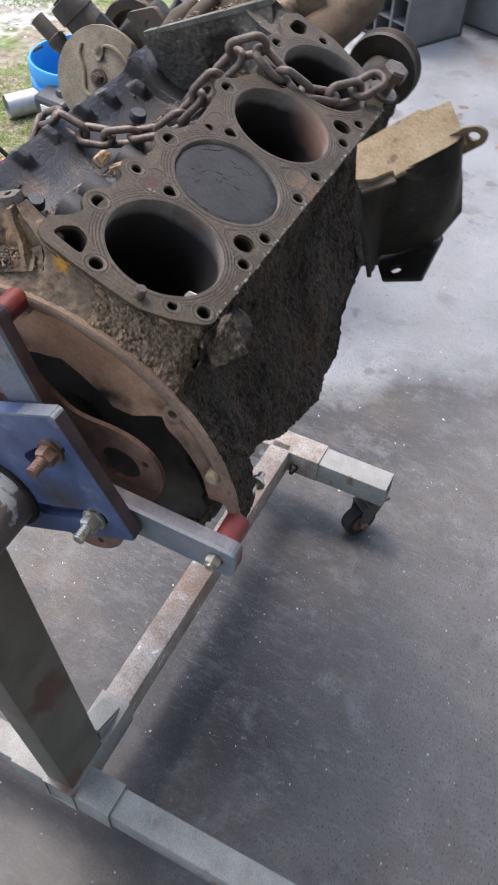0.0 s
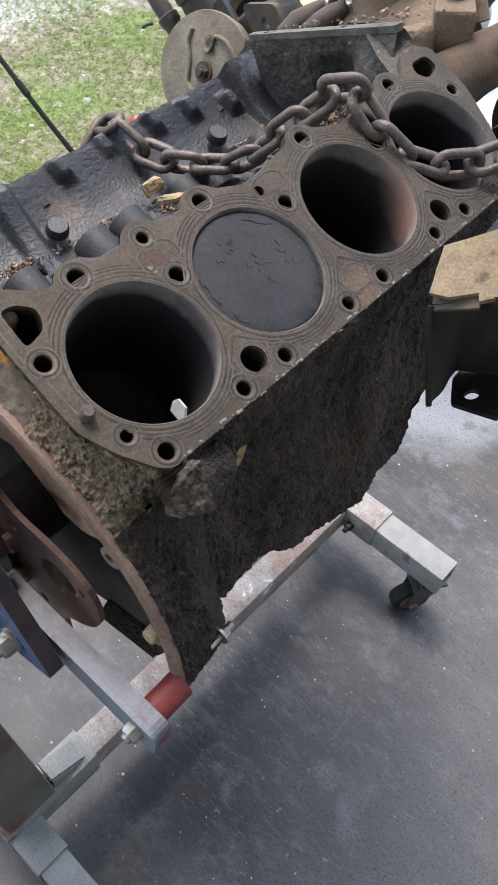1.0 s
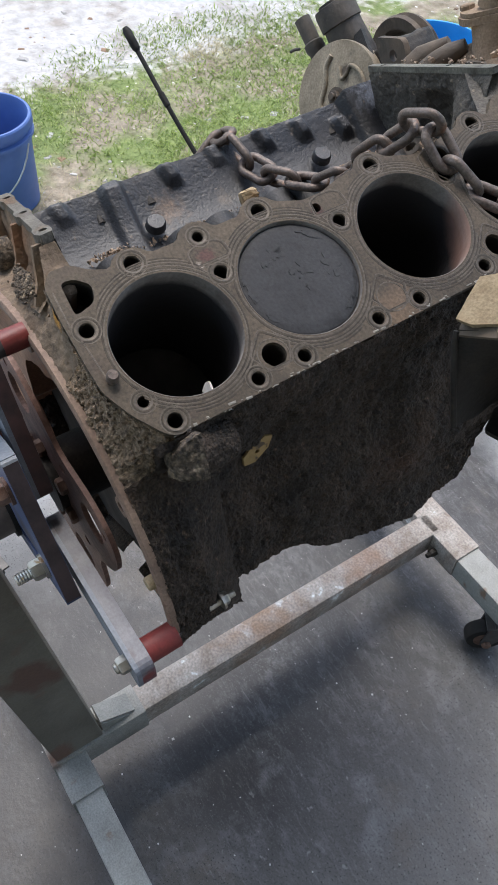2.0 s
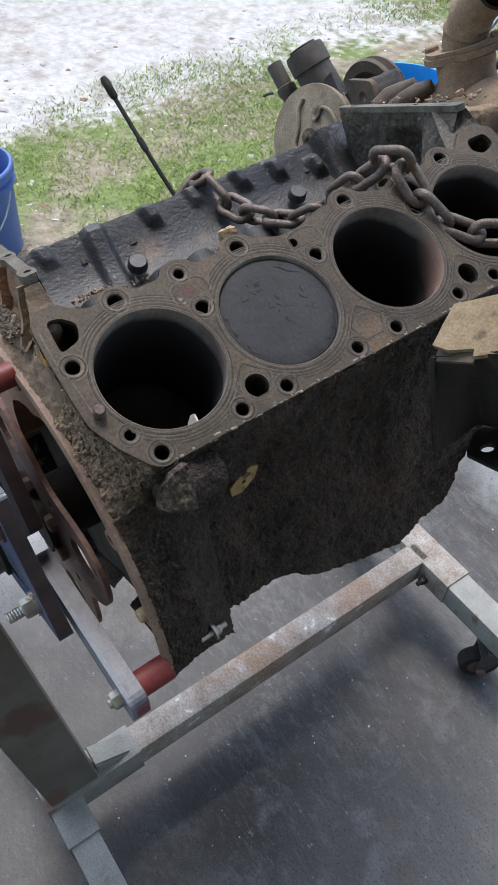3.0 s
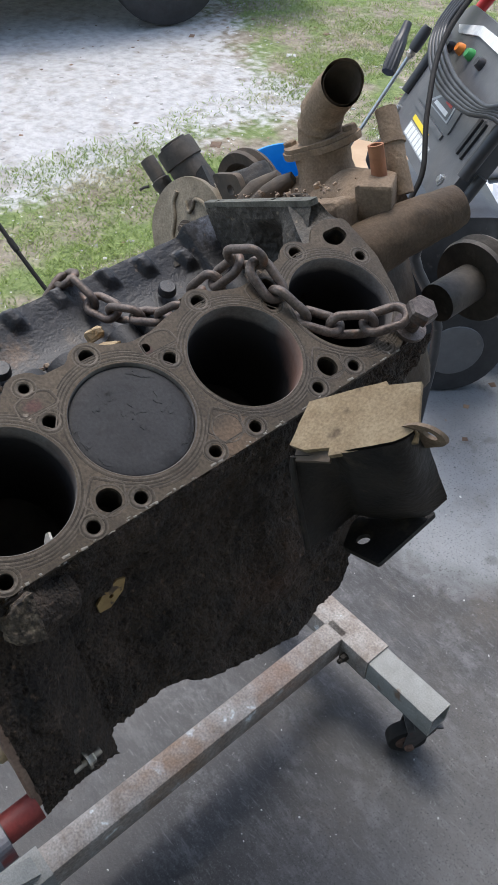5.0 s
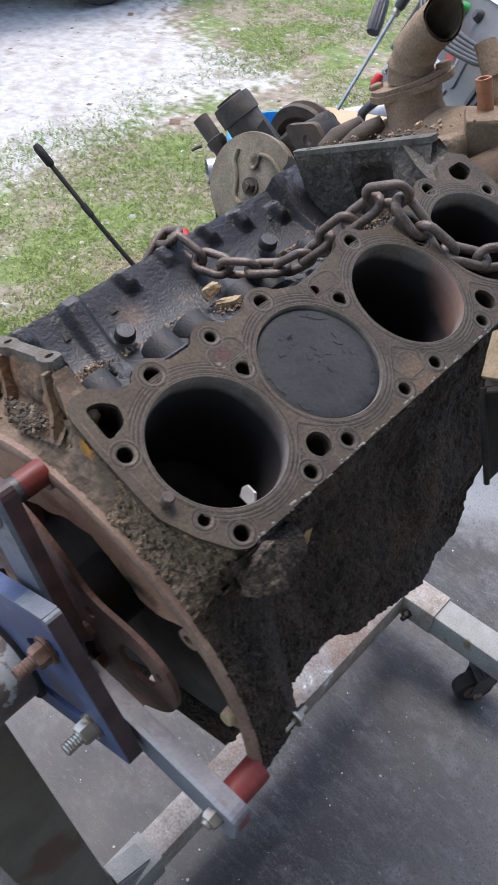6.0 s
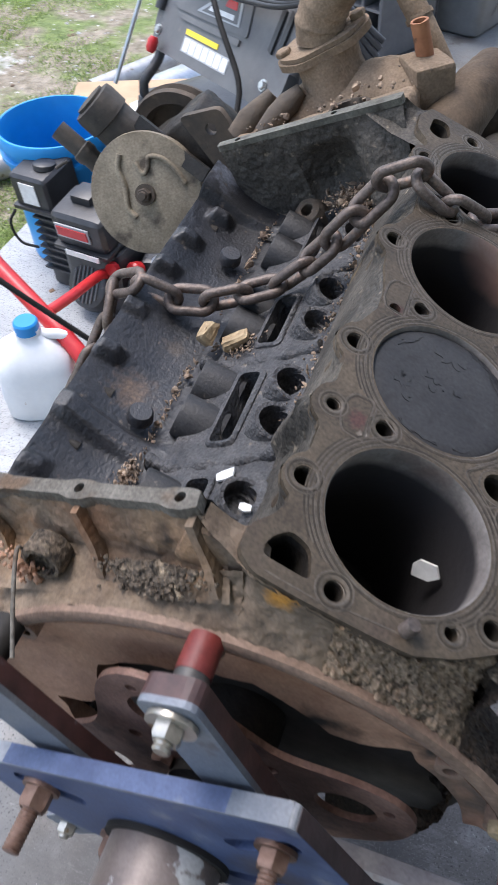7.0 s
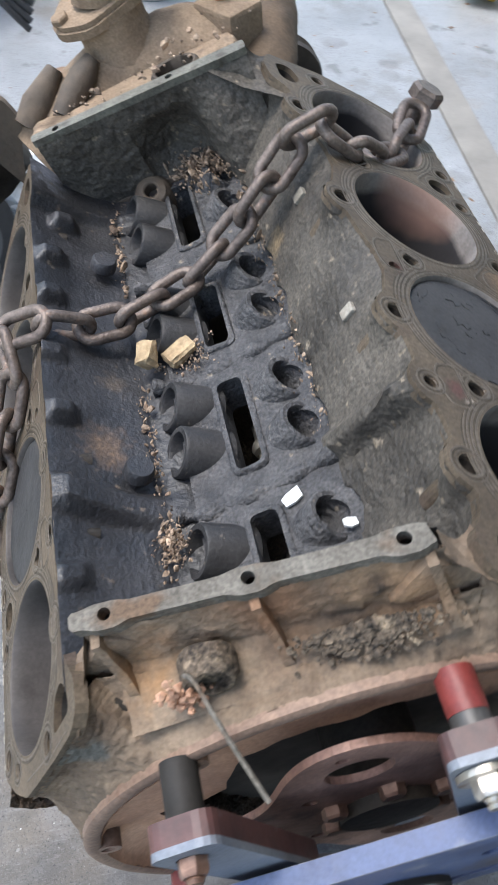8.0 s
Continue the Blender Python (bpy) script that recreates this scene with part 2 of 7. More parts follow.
M["yellow"] = mat("yellow_old_paint", (0.26, 0.165, 0.06), (0.4, 0.27, 0.11), 60, 0.6, 0.0, 0.3, 200, (0.09, 0.06, 0.035), 90, 0.56)
M["tan_plate"] = mat("dusty_tan_plate", (0.23, 0.165, 0.095), (0.36, 0.28, 0.175), 22, 0.85, 0.0, 0.5, 170, (0.15, 0.11, 0.07), 60, 0.6, 0.12, spec=0.2, grain=0.2)
# valley casting darkened in colour for the shaded sides of the left lifter bosses
M["lifter"] = mat("shaded_casting", (0.016, 0.0155, 0.016), (0.036, 0.0345, 0.0345), 30, 0.5, 0.0, 0.3, 420, (0.1, 0.085, 0.068), 150, 0.66, 0.08, 0.7, spec=0.4, grain=0.3)
M["plate_side"] = mat("dark_plate_side", (0.02, 0.014, 0.015), (0.06, 0.04, 0.042), 30, 0.5, 0.1, 0.3, 150)
M["chip"] = mat("white_chip", (0.7, 0.7, 0.68), (0.85, 0.85, 0.82), 60, 0.5)
M["clod"] = mat("ochre_dirt_clod", (0.25, 0.175, 0.095), (0.44, 0.335, 0.2), 120, 0.9, 0.0, 0.9, 300)
M["debris"] = mat("flaky_debris", (0.12, 0.08, 0.055), (0.36, 0.27, 0.19), 120, 0.8, 0.0, 0.5, 300, island=0.45)
M["residue_dark"] = mat("dark_gasket_line", (0.038, 0.03, 0.021), (0.074, 0.0585, 0.041), 60, 0.65, 0.1, 0.3, 300, spec=0.3, grain=0.2)
M["rail"] = mat("scraped_rail_iron", (0.075, 0.066, 0.054), (0.158, 0.145, 0.124), 60, 0.7, 0.0, 0.3, 260, (0.1, 0.066, 0.042), 40, 0.52, 0.14, 0.75, spec=0.25, grain=0.3)
M["dull_steel"] = mat("dull_grey_steel", (0.045, 0.043, 0.042), (0.13, 0.125, 0.12), 24, 0.4, 0.4, 0.2, 150, (0.16, 0.05, 0.045), 30, 0.62, 0.12, 0.6)
M["flake"] = mat("pale_edge_flakes", (0.2, 0.18, 0.145), (0.34, 0.31, 0.26), 80, 0.6, 0.2, 0.3, 300, grain=0.2)
M["rail_dull"] = mat("dull_greenish_rail", (0.075, 0.072, 0.058), (0.15, 0.145, 0.118), 34, 0.6, 0.1, 0.4, 260, (0.05, 0.042, 0.032), 60, 0.56, 0.12, grain=0.25)
M["crust_dark"] = mat("dark_grease_crust", (0.03, 0.025, 0.021), (0.16, 0.125, 0.092), 190, 0.8, 0.0, 1.0, 360, (0.36, 0.285, 0.2), 90, 0.58, 0.14, 0.95, depth=0.003, spec=0.3, grain=0.4)
M["bore_mid"] = mat("dark_left_bore", (0.04, 0.036, 0.034), (0.1, 0.09, 0.084), 14, 0.55, 0.1, 0.1, 200, spec=0.3, grain=0.1, stains=[((0.36, 0.2, 0.145), (0.19, 0.325, 0.11), 0.035, 0.9, 14)])
# the stand's grey paint with brown stains, darkened for the post's shaded face
M["post"] = mat("brown_grey_post", (0.088, 0.08, 0.063), (0.152, 0.142, 0.116), 10, 0.5, 0.0, 0.25, 160, (0.13, 0.08, 0.055), 18, 0.62, 0.14, 0.65, grain=0.1, stains=[((0.1, 0.06, 0.045), (0.02, -0.155, 0.45), 0.045, 0.4, 26), ((0.12, 0.07, 0.05), (0.02, -0.17, 0.2), 0.03, 0.6, 40)])


def bore_darkening(m):
    """Darkens the cylinder walls below the ring line, oil and bore shade in one colour, with a soft wandering edge."""
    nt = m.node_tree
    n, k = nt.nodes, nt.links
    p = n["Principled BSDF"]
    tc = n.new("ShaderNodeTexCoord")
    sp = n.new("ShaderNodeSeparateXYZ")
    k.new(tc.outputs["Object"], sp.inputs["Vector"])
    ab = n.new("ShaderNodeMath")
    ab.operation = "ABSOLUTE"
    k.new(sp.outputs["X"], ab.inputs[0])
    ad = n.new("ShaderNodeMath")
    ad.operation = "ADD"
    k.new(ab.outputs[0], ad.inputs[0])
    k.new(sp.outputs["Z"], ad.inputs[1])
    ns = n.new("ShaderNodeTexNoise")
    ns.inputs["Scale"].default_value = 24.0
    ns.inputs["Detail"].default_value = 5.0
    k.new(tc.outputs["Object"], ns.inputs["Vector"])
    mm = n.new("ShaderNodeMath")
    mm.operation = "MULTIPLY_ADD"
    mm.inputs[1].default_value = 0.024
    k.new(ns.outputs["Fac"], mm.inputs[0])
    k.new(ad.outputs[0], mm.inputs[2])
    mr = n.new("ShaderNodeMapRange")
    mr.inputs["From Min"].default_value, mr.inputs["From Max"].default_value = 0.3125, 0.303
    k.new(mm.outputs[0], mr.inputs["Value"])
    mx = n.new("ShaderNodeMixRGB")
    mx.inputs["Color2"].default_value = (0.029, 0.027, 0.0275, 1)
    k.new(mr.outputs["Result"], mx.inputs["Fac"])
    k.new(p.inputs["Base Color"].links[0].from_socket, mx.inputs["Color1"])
    # the third cylinder's lit wall, painted in a pinkish rust tone
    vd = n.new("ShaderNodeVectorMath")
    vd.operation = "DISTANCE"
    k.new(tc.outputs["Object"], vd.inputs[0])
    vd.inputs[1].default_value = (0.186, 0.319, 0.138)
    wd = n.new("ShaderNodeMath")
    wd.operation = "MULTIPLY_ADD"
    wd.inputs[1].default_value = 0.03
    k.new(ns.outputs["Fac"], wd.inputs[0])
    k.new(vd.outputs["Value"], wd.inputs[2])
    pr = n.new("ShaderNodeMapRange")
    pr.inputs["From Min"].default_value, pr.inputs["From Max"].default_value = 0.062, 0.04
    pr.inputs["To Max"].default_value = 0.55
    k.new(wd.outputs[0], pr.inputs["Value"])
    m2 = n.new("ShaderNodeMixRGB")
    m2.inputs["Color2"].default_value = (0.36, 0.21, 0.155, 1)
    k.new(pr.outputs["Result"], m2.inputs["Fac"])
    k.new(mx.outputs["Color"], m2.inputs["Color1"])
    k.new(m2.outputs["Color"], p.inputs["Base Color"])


bore_darkening(M["bore"])

# ---------------------------------------------------------------- mesh helpers


def part(name, bm, material, parent=None, label="", smooth=None):
    """Links a bmesh as one mesh object under a thing or a part."""
    bmesh.ops.recalc_face_normals(bm, faces=bm.faces[:])
    if smooth is not None:
        for f in bm.faces:
            f.smooth = True
        for e in bm.edges:
            if len(e.link_faces) == 2 and e.calc_face_angle(0.0) > radians(smooth):
                e.smooth = False
    me = bpy.data.meshes.new(name)
    bm.to_mesh(me)
    bm.free()
    me.materials.append(M[material])
    ob = new(name, me)
    ob.parent = parent
    if label:
        ob["label"] = label
    return ob


def thing(name, m, label, category, group="", kind=""):
    return_ob = new(name)
    return_ob.empty_display_size = 0.05
    return_ob.matrix_world = m
    return tagged(return_ob, label, category, group, kind)


def V(*a):
    return Vector(a)


def box(bm, c, size, rot=None, bevel=0.0, seg=2):
    res = bmesh.ops.create_cube(bm, size=1.0)
    vs = res["verts"]
    bmesh.ops.scale(bm, vec=size, verts=vs)
    if bevel:
        es = list({e for v in vs for e in v.link_edges})
        out = bmesh.ops.bevel(bm, geom=es, offset=bevel, segments=seg, affect="EDGES", profile=0.6)
        vs = list({v for f in out["faces"] for v in f.verts} | {v for v in vs if v.is_valid})
    m = (rot.to_4x4() if rot is not None else Matrix.Identity(4))
    bmesh.ops.transform(bm, matrix=Matrix.Translation(c) @ m, verts=vs)
    return vs


def frame_of(d):
    d = Vector(d).normalized()
    a = Vector((0, 0, 1)) if abs(d.z) < 0.9 else Vector((1, 0, 0))
    x = d.cross(a).normalized()
    return x, d.cross(x).normalized()


def ring_pts(c, d, r, n, phase=0.0):
    x, y = frame_of(d)
    return [Vector(c) + r * (math.cos(phase + 2 * math.pi * i / n) * x + math.sin(phase + 2 * math.pi * i / n) * y) for i in range(n)]


def skin(bm, rings, closed=True, cap0=False, cap1=False):
    """Quads between rows of points."""
    rows = [[bm.verts.new(p) for p in r] for r in rings]
    n = len(rows[0])
    for a, b in zip(rows, rows[1:]):
        for i in range(n if closed else n - 1):
            j = (i + 1) % n
            bm.faces.new((a[i], a[j], b[j], b[i]))
    if cap0:
        bm.faces.new(rows[0])
    if cap1:
        bm.faces.new(rows[-1][::-1])
    return rows


def turned(bm, p0, p1, prof, n=28, cap0=True, cap1=True):
    """A turned body: prof is rows of (share of the way from p0 to p1, radius)."""
    p0, p1 = Vector(p0), Vector(p1)
    rings = [ring_pts(p0.lerp(p1, s), p1 - p0, r, n) for s, r in prof]
    skin(bm, rings, True, cap0, cap1)


def cyl(bm, p0, p1, r0, r1=None, n=24, cap=True):
    turned(bm, p0, p1, [(0, r0), (1, r0 if r1 is None else r1)], n, cap, cap)


def pipe(bm, p0, p1, ro, ri, n=28):
    p0, p1 = Vector(p0), Vector(p1)
    d = p1 - p0
    rings = [ring_pts(p0, d, ri, n), ring_pts(p0, d, ro, n), ring_pts(p1, d, ro, n), ring_pts(p1, d, ri, n), ring_pts(p0, d, ri, n)]
    skin(bm, rings)


def sweep(bm, path, r, n=10, cap=True, closed=False, radii=None):
    """A round rod along a path of points."""
    path = [Vector(p) for p in path]
    m = len(path)
    rings = []
    x = None
    for i, p in enumerate(path):
        if closed:
            d = path[(i + 1) % m] - path[i - 1]
        else:
            d = path[min(i + 1, m - 1)] - path[max(i - 1, 0)]
        d.normalize()
        if x is None:
            x = frame_of(d)[0]
        x = (x - d * x.dot(d)).normalized()
        y = d.cross(x)
        rr = radii[i] if radii else r
        rings.append([p + rr * (math.cos(2 * math.pi * k / n) * x + math.sin(2 * math.pi * k / n) * y) for k in range(n)])
    if closed:
        rings.append(rings[0])
    skin(bm, rings, True, cap and not closed, cap and not closed)


def spline(pts, n):
    """A smooth path through points (Catmull-Rom), n steps a stretch."""
    p = [Vector(q) for q in pts]
    p = [2 * p[0] - p[1]] + p + [2 * p[-1] - p[-2]]
    out = []
    for i in range(1, len(p) - 2):
        a, b, c, d = p[i - 1 : i + 3]
        for k in range(n):
            t = k / n
            out.append(0.5 * (2 * b + (c - a) * t + (2 * a - 5 * b + 4 * c - d) * t * t + (3 * b - a - 3 * c + d) * t ** 3))
    out.append(p[-2])
    return out


def circle(cx, cy, r, n=32, squash=1.0, turn=0.0):
    out = []
    for i in range(n):
        a = 2 * math.pi * i / n
        x, y = r * math.cos(a), r * squash * math.sin(a)
        out.append((cx + x * math.cos(turn) - y * math.sin(turn), cy + x * math.sin(turn) + y * math.cos(turn)))
    return out


def rounded(pts, r, n=4):
    """A polygon with its corners cut round."""
    out = []
    m = len(pts)
    for i in range(m):
        p, a, b = Vector(pts[i]), Vector(pts[i - 1]), Vector(pts[(i + 1) % m])
        k = min(r, 0.45 * (a - p).length, 0.45 * (b - p).length)
        s, e = p + (a - p).normalized() * k, p + (b - p).normalized() * k
        for j in range(n + 1):
            t = j / n
            out.append(tuple((1 - t) ** 2 * s + 2 * t * (1 - t) * p + t * t * e))
    return out


def plate(bm, outline, holes, put, thick, hole_thick=None, back=True, flare=0.0):
    """A flat plate with openings. put(a, b, depth) gives the place."""
    top = []
    loops = [outline] + list(holes)
    edges = []
    for loop in loops:
        vs = [bm.verts.new(put(a, b, 0.0)) for a, b in loop]
        edges += [bm.edges.new((vs[i], vs[(i + 1) % len(vs)])) for i in range(len(vs))]
        top.append(vs)
    bmesh.ops.triangle_fill(bm, edges=edges, use_beauty=True, use_dissolve=False)
    lows = []
    for k, loop in enumerate(loops):
        deep = thick if k == 0 or hole_thick is None else hole_thick
        low = [bm.verts.new(put(a, b, deep)) for a, b in loop]
        n = len(low)
        for i in range(n):
            j = (i + 1) % n
            bm.faces.new((top[k][i], top[k][j], low[j], low[i]))
        lows.append(low)
    if back and hole_thick is None:
        edges = []
        for low in lows:
            n = len(low)
            for i in range(n):
                e = bm.edges.get((low[i], low[(i + 1) % n])) or bm.edges.new((low[i], low[(i + 1) % n]))
                edges.append(e)
        bmesh.ops.triangle_fill(bm, edges=edges, use_beauty=True, use_dissolve=False)


def crust(bm, amp, scale, seed=0.0, verts=None, ridged=False):
    """Pushes points along their normals by noise at two scales."""
    bm.normal_update()
    moves = []
    for v in verts or bm.verts:
        p = v.co * scale + Vector((seed, seed * 1.7, -seed))
        a = noise.noise(p) + 0.5 * noise.noise(p * 2.3) + 0.25 * noise.noise(p * 5.1)
        if ridged:
            a = 0.5 - abs(a)
        moves.append((v, v.normal * a * amp))
    for v, d in moves:
        v.co += d


def grid(bm, f, na, nb):
    rows = [[bm.verts.new(f(i / na, j / nb)) for j in range(nb + 1)] for i in range(na + 1)]
    for i in range(na):
        for j in range(nb):
            bm.faces.new((rows[i][j], rows[i + 1][j], rows[i + 1][j + 1], rows[i][j + 1]))
    return rows


def lerp_table(t, table):
    if t <= table[0][0]:
        return table[0][1]
    for (a, x), (b, y) in zip(table, table[1:]):
        if t <= b:
            return x + (y - x) * (t - a) / (b - a)
    return table[-1][1]


def lump(c, size, rot, bevel, amp, scale, seed, cuts=3):
    bm = bmesh.new()
    box(bm, c, size, rot, bevel, 2)
    bmesh.ops.subdivide_edges(bm, edges=bm.edges[:], cuts=cuts, use_grid_fill=True)
    crust(bm, amp, scale, seed)
    return bm


RY = lambda a: Matrix.Rotation(radians(a), 3, "Y")  # noqa: E731
RX = lambda a: Matrix.Rotation(radians(a), 3, "X")  # noqa: E731
RZ = lambda a: Matrix.Rotation(radians(a), 3, "Z")  # noqa: E731


def hexagon(bm, c, d, r, h):
    """A bolt head or nut on c, towards d."""
    c, d = Vector(c), Vector(d).normalized()
    turned(bm, c, c + d * h, [(0, r), (0.75, r), (1, r * 0.85)], 6)


def bolt(name, c, d, r, h, shank, parent, material="bolt_rust", washer=0.0, label=""):
    """A nut on a threaded end; d points outwards."""
    c, d = Vector(c), Vector(d).normalized()
    bm = bmesh.new()
    if washer:
        cyl(bm, c, c + d * 0.003, washer, n=24)
        c = c + d * 0.003
    hexagon(bm, c, d, r, h)
    if shank:
        n = int(shank / 0.0022)
        prof = []
        for i in range(n):
            prof += [(i / n, r * 0.52), ((i + 0.5) / n, r * 0.6)]
        prof.append((1, r * 0.5))
        turned(bm, c + d * h * 0.9, c + d * (h + shank), prof, 14)
    return part(name, bm, material, parent, label, 30)


# ---------------------------------------------------------------- ground, slab and an added unseen shelter


def concrete_material():
    """Grey slab: broad stains, pale scuffs, dark blots and fine grit."""
    m = bpy.data.materials.new("stained_concrete")
    m.use_nodes = True
    n, k = m.node_tree.nodes, m.node_tree.links
    b = n["Principled BSDF"]
    tc = n.new("ShaderNodeTexCoord")

    def tex(scale, detail=6.0, stretch=None, rough=0.6):
        t = n.new("ShaderNodeTexNoise")
        t.inputs["Scale"].default_value = scale
        t.inputs["Detail"].default_value = detail
        t.inputs["Roughness"].default_value = rough
        if stretch:
            mp = n.new("ShaderNodeMapping")
            mp.inputs["Rotation"].default_value = (0, 0, 0.6)
            mp.inputs["Scale"].default_value = stretch
            k.new(tc.outputs["Object"], mp.inputs["Vector"])
            k.new(mp.outputs["Vector"], t.inputs["Vector"])
        else:
            k.new(tc.outputs["Object"], t.inputs["Vector"])
        return t.outputs["Fac"]

    def ramp(fac, lo, hi, c1=(0, 0, 0), c2=(1, 1, 1)):
        r = n.new("ShaderNodeValToRGB")
        r.color_ramp.elements[0].position, r.color_ramp.elements[1].position = lo, hi
        r.color_ramp.elements[0].color, r.color_ramp.elements[1].color = (*c1, 1), (*c2, 1)
        k.new(fac, r.inputs["Fac"])
        return r.outputs["Color"]

    def mix(fac, a, c, share=1.0):
        t = n.new("ShaderNodeMixRGB")
        if share < 1:
            q = n.new("ShaderNodeMath")
            q.operation = "MULTIPLY"
            q.inputs[1].default_value = share
            k.new(fac, q.inputs[0])
            fac = q.outputs[0]
        k.new(fac, t.inputs["Fac"])
        for v, name in ((a, "Color1"), (c, "Color2")):
            if isinstance(v, tuple):
                t.inputs[name].default_value = (*v, 1)
            else:
                k.new(v, t.inputs[name])
        return t.outputs["Color"]

    base = ramp(tex(1.7, 8), 0.32, 0.68, (0.14, 0.147, 0.15), (0.235, 0.243, 0.246))
    # one dark tone holds the work area's stains and its shade; wandering edge
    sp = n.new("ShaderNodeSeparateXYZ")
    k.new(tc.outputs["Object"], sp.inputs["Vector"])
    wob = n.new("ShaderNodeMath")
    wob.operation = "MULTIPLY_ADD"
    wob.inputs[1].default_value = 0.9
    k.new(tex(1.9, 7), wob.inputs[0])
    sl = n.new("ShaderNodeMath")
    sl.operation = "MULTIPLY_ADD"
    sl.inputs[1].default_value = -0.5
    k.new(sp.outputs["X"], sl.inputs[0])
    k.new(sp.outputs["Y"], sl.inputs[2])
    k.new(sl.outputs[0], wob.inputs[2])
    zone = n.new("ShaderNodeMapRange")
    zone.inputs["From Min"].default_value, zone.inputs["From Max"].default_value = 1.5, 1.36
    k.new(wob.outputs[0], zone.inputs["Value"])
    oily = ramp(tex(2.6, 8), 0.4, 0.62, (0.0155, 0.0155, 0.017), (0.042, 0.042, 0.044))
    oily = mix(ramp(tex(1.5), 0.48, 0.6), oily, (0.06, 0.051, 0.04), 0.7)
    # browner stretch, also paled in colour to stand for light; ragged edge
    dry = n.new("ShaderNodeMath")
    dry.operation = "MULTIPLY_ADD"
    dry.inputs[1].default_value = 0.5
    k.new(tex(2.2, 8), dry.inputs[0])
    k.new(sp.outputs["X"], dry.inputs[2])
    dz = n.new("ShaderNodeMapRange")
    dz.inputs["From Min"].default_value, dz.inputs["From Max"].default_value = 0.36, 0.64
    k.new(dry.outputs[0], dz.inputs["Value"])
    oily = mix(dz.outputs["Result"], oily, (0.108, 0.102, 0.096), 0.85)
    # washed paler towards the open edge, with the sunlight there in the colour
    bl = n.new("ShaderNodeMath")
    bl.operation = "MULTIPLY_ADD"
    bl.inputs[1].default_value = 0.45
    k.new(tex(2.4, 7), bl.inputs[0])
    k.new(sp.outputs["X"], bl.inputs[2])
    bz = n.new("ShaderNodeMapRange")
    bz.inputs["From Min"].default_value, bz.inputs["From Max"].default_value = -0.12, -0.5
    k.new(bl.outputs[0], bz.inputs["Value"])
    open_edge_tone = ramp(tex(5.0, 8), 0.35, 0.65, (0.3, 0.315, 0.325), (0.4, 0.41, 0.415))
    # shade round the foot of the stand, painted as a dark round patch
    sd = n.new("ShaderNodeVectorMath")
    sd.operation = "DISTANCE"
    k.new(tc.outputs["Object"], sd.inputs[0])
    sd.inputs[1].default_value = (-0.16, -0.27, 0)
    sw = n.new("ShaderNodeMath")
    sw.operation = "MULTIPLY_ADD"
    sw.inputs[1].default_value = 0.35
    k.new(tex(3.1, 7), sw.inputs[0])
    k.new(sd.outputs["Value"], sw.inputs[2])
    sz = n.new("ShaderNodeMapRange")
    sz.inputs["From Min"].default_value, sz.inputs["From Max"].default_value = 0.66, 0.48
    k.new(sw.outputs[0], sz.inputs["Value"])
    base = mix(bz.outputs["Result"], mix(zone.outputs["Result"], base, oily), open_edge_tone)
    vo = n.new("ShaderNodeTexVoronoi")
    vo.inputs["Scale"].default_value = 5.2
    wv = n.new("ShaderNodeVectorMath")
    wv.operation = "MULTIPLY_ADD"
    wt = n.new("ShaderNodeTexNoise")
    wt.inputs["Scale"].default_value = 9.0
    k.new(tc.outputs["Object"], wt.inputs["Vector"])
    k.new(wt.outputs["Color"], wv.inputs[0])
    wv.inputs[1].default_value = (0.06, 0.06, 0.0)
    k.new(tc.outputs["Object"], wv.inputs[2])
    k.new(wv.outputs["Vector"], vo.inputs["Vector"])
    blot = ramp(vo.outputs["Distance"], 0.17, 0.26, (1, 1, 1), (0, 0, 0))
    gate = ramp(tex(2.1, 2), 0.44, 0.56)
    bl = n.new("ShaderNodeMixRGB")
    bl.blend_type = "MULTIPLY"
    bl.inputs["Fac"].default_value = 1.0
    k.new(blot, bl.inputs["Color1"])
    k.new(gate, bl.inputs["Color2"])
    base = mix(bl.outputs["Color"], base, (0.1, 0.092, 0.088), 0.7)
    base = mix(ramp(tex(7, 10, None, 0.78), 0.52, 0.64), base, (0.2, 0.2, 0.207), 0.36)
    base = mix(ramp(tex(2.2, 9, None, 0.72), 0.56, 0.66), base, (0.17, 0.145, 0.115), 0.4)
    base = mix(ramp(tex(26, 9, (1, 6, 1), 0.75), 0.56, 0.68), base, (0.3, 0.3, 0.305), 0.28)
    base = mix(ramp(tex(11, 12, (1, 2.2, 1), 0.82), 0.5, 0.6), base, (0.15, 0.15, 0.152), 0.28)
    base = mix(ramp(tex(3.1, 9, None, 0.7), 0.54, 0.62), base, (0.085, 0.068, 0.05), 0.35)
    base = mix(ramp(tex(7.5, 3), 0.62, 0.68), base, (0.06, 0.056, 0.052), 0.55)
    base = mix(ramp(tex(130, 4), 0.68, 0.72), base, (0.3, 0.3, 0.29), 0.5)
    base = mix(ramp(tex(14, 12, (1, 22, 1), 0.8), 0.6, 0.66), base, (0.3, 0.3, 0.3), 0.3)
    base = mix(ramp(tex(19, 12, (14, 1, 1), 0.8), 0.62, 0.67), base, (0.25, 0.25, 0.25), 0.22)
    base = mix(ramp(tex(90, 5), 0.3, 0.38), (0.05, 0.05, 0.05), base)
    base = mix(ramp(tex(330, 3), 0.58, 0.66), base, (0.17, 0.17, 0.172), 0.35)
    base = mix(ramp(tex(260, 3), 0.33, 0.42), (0.02, 0.02, 0.021), base)
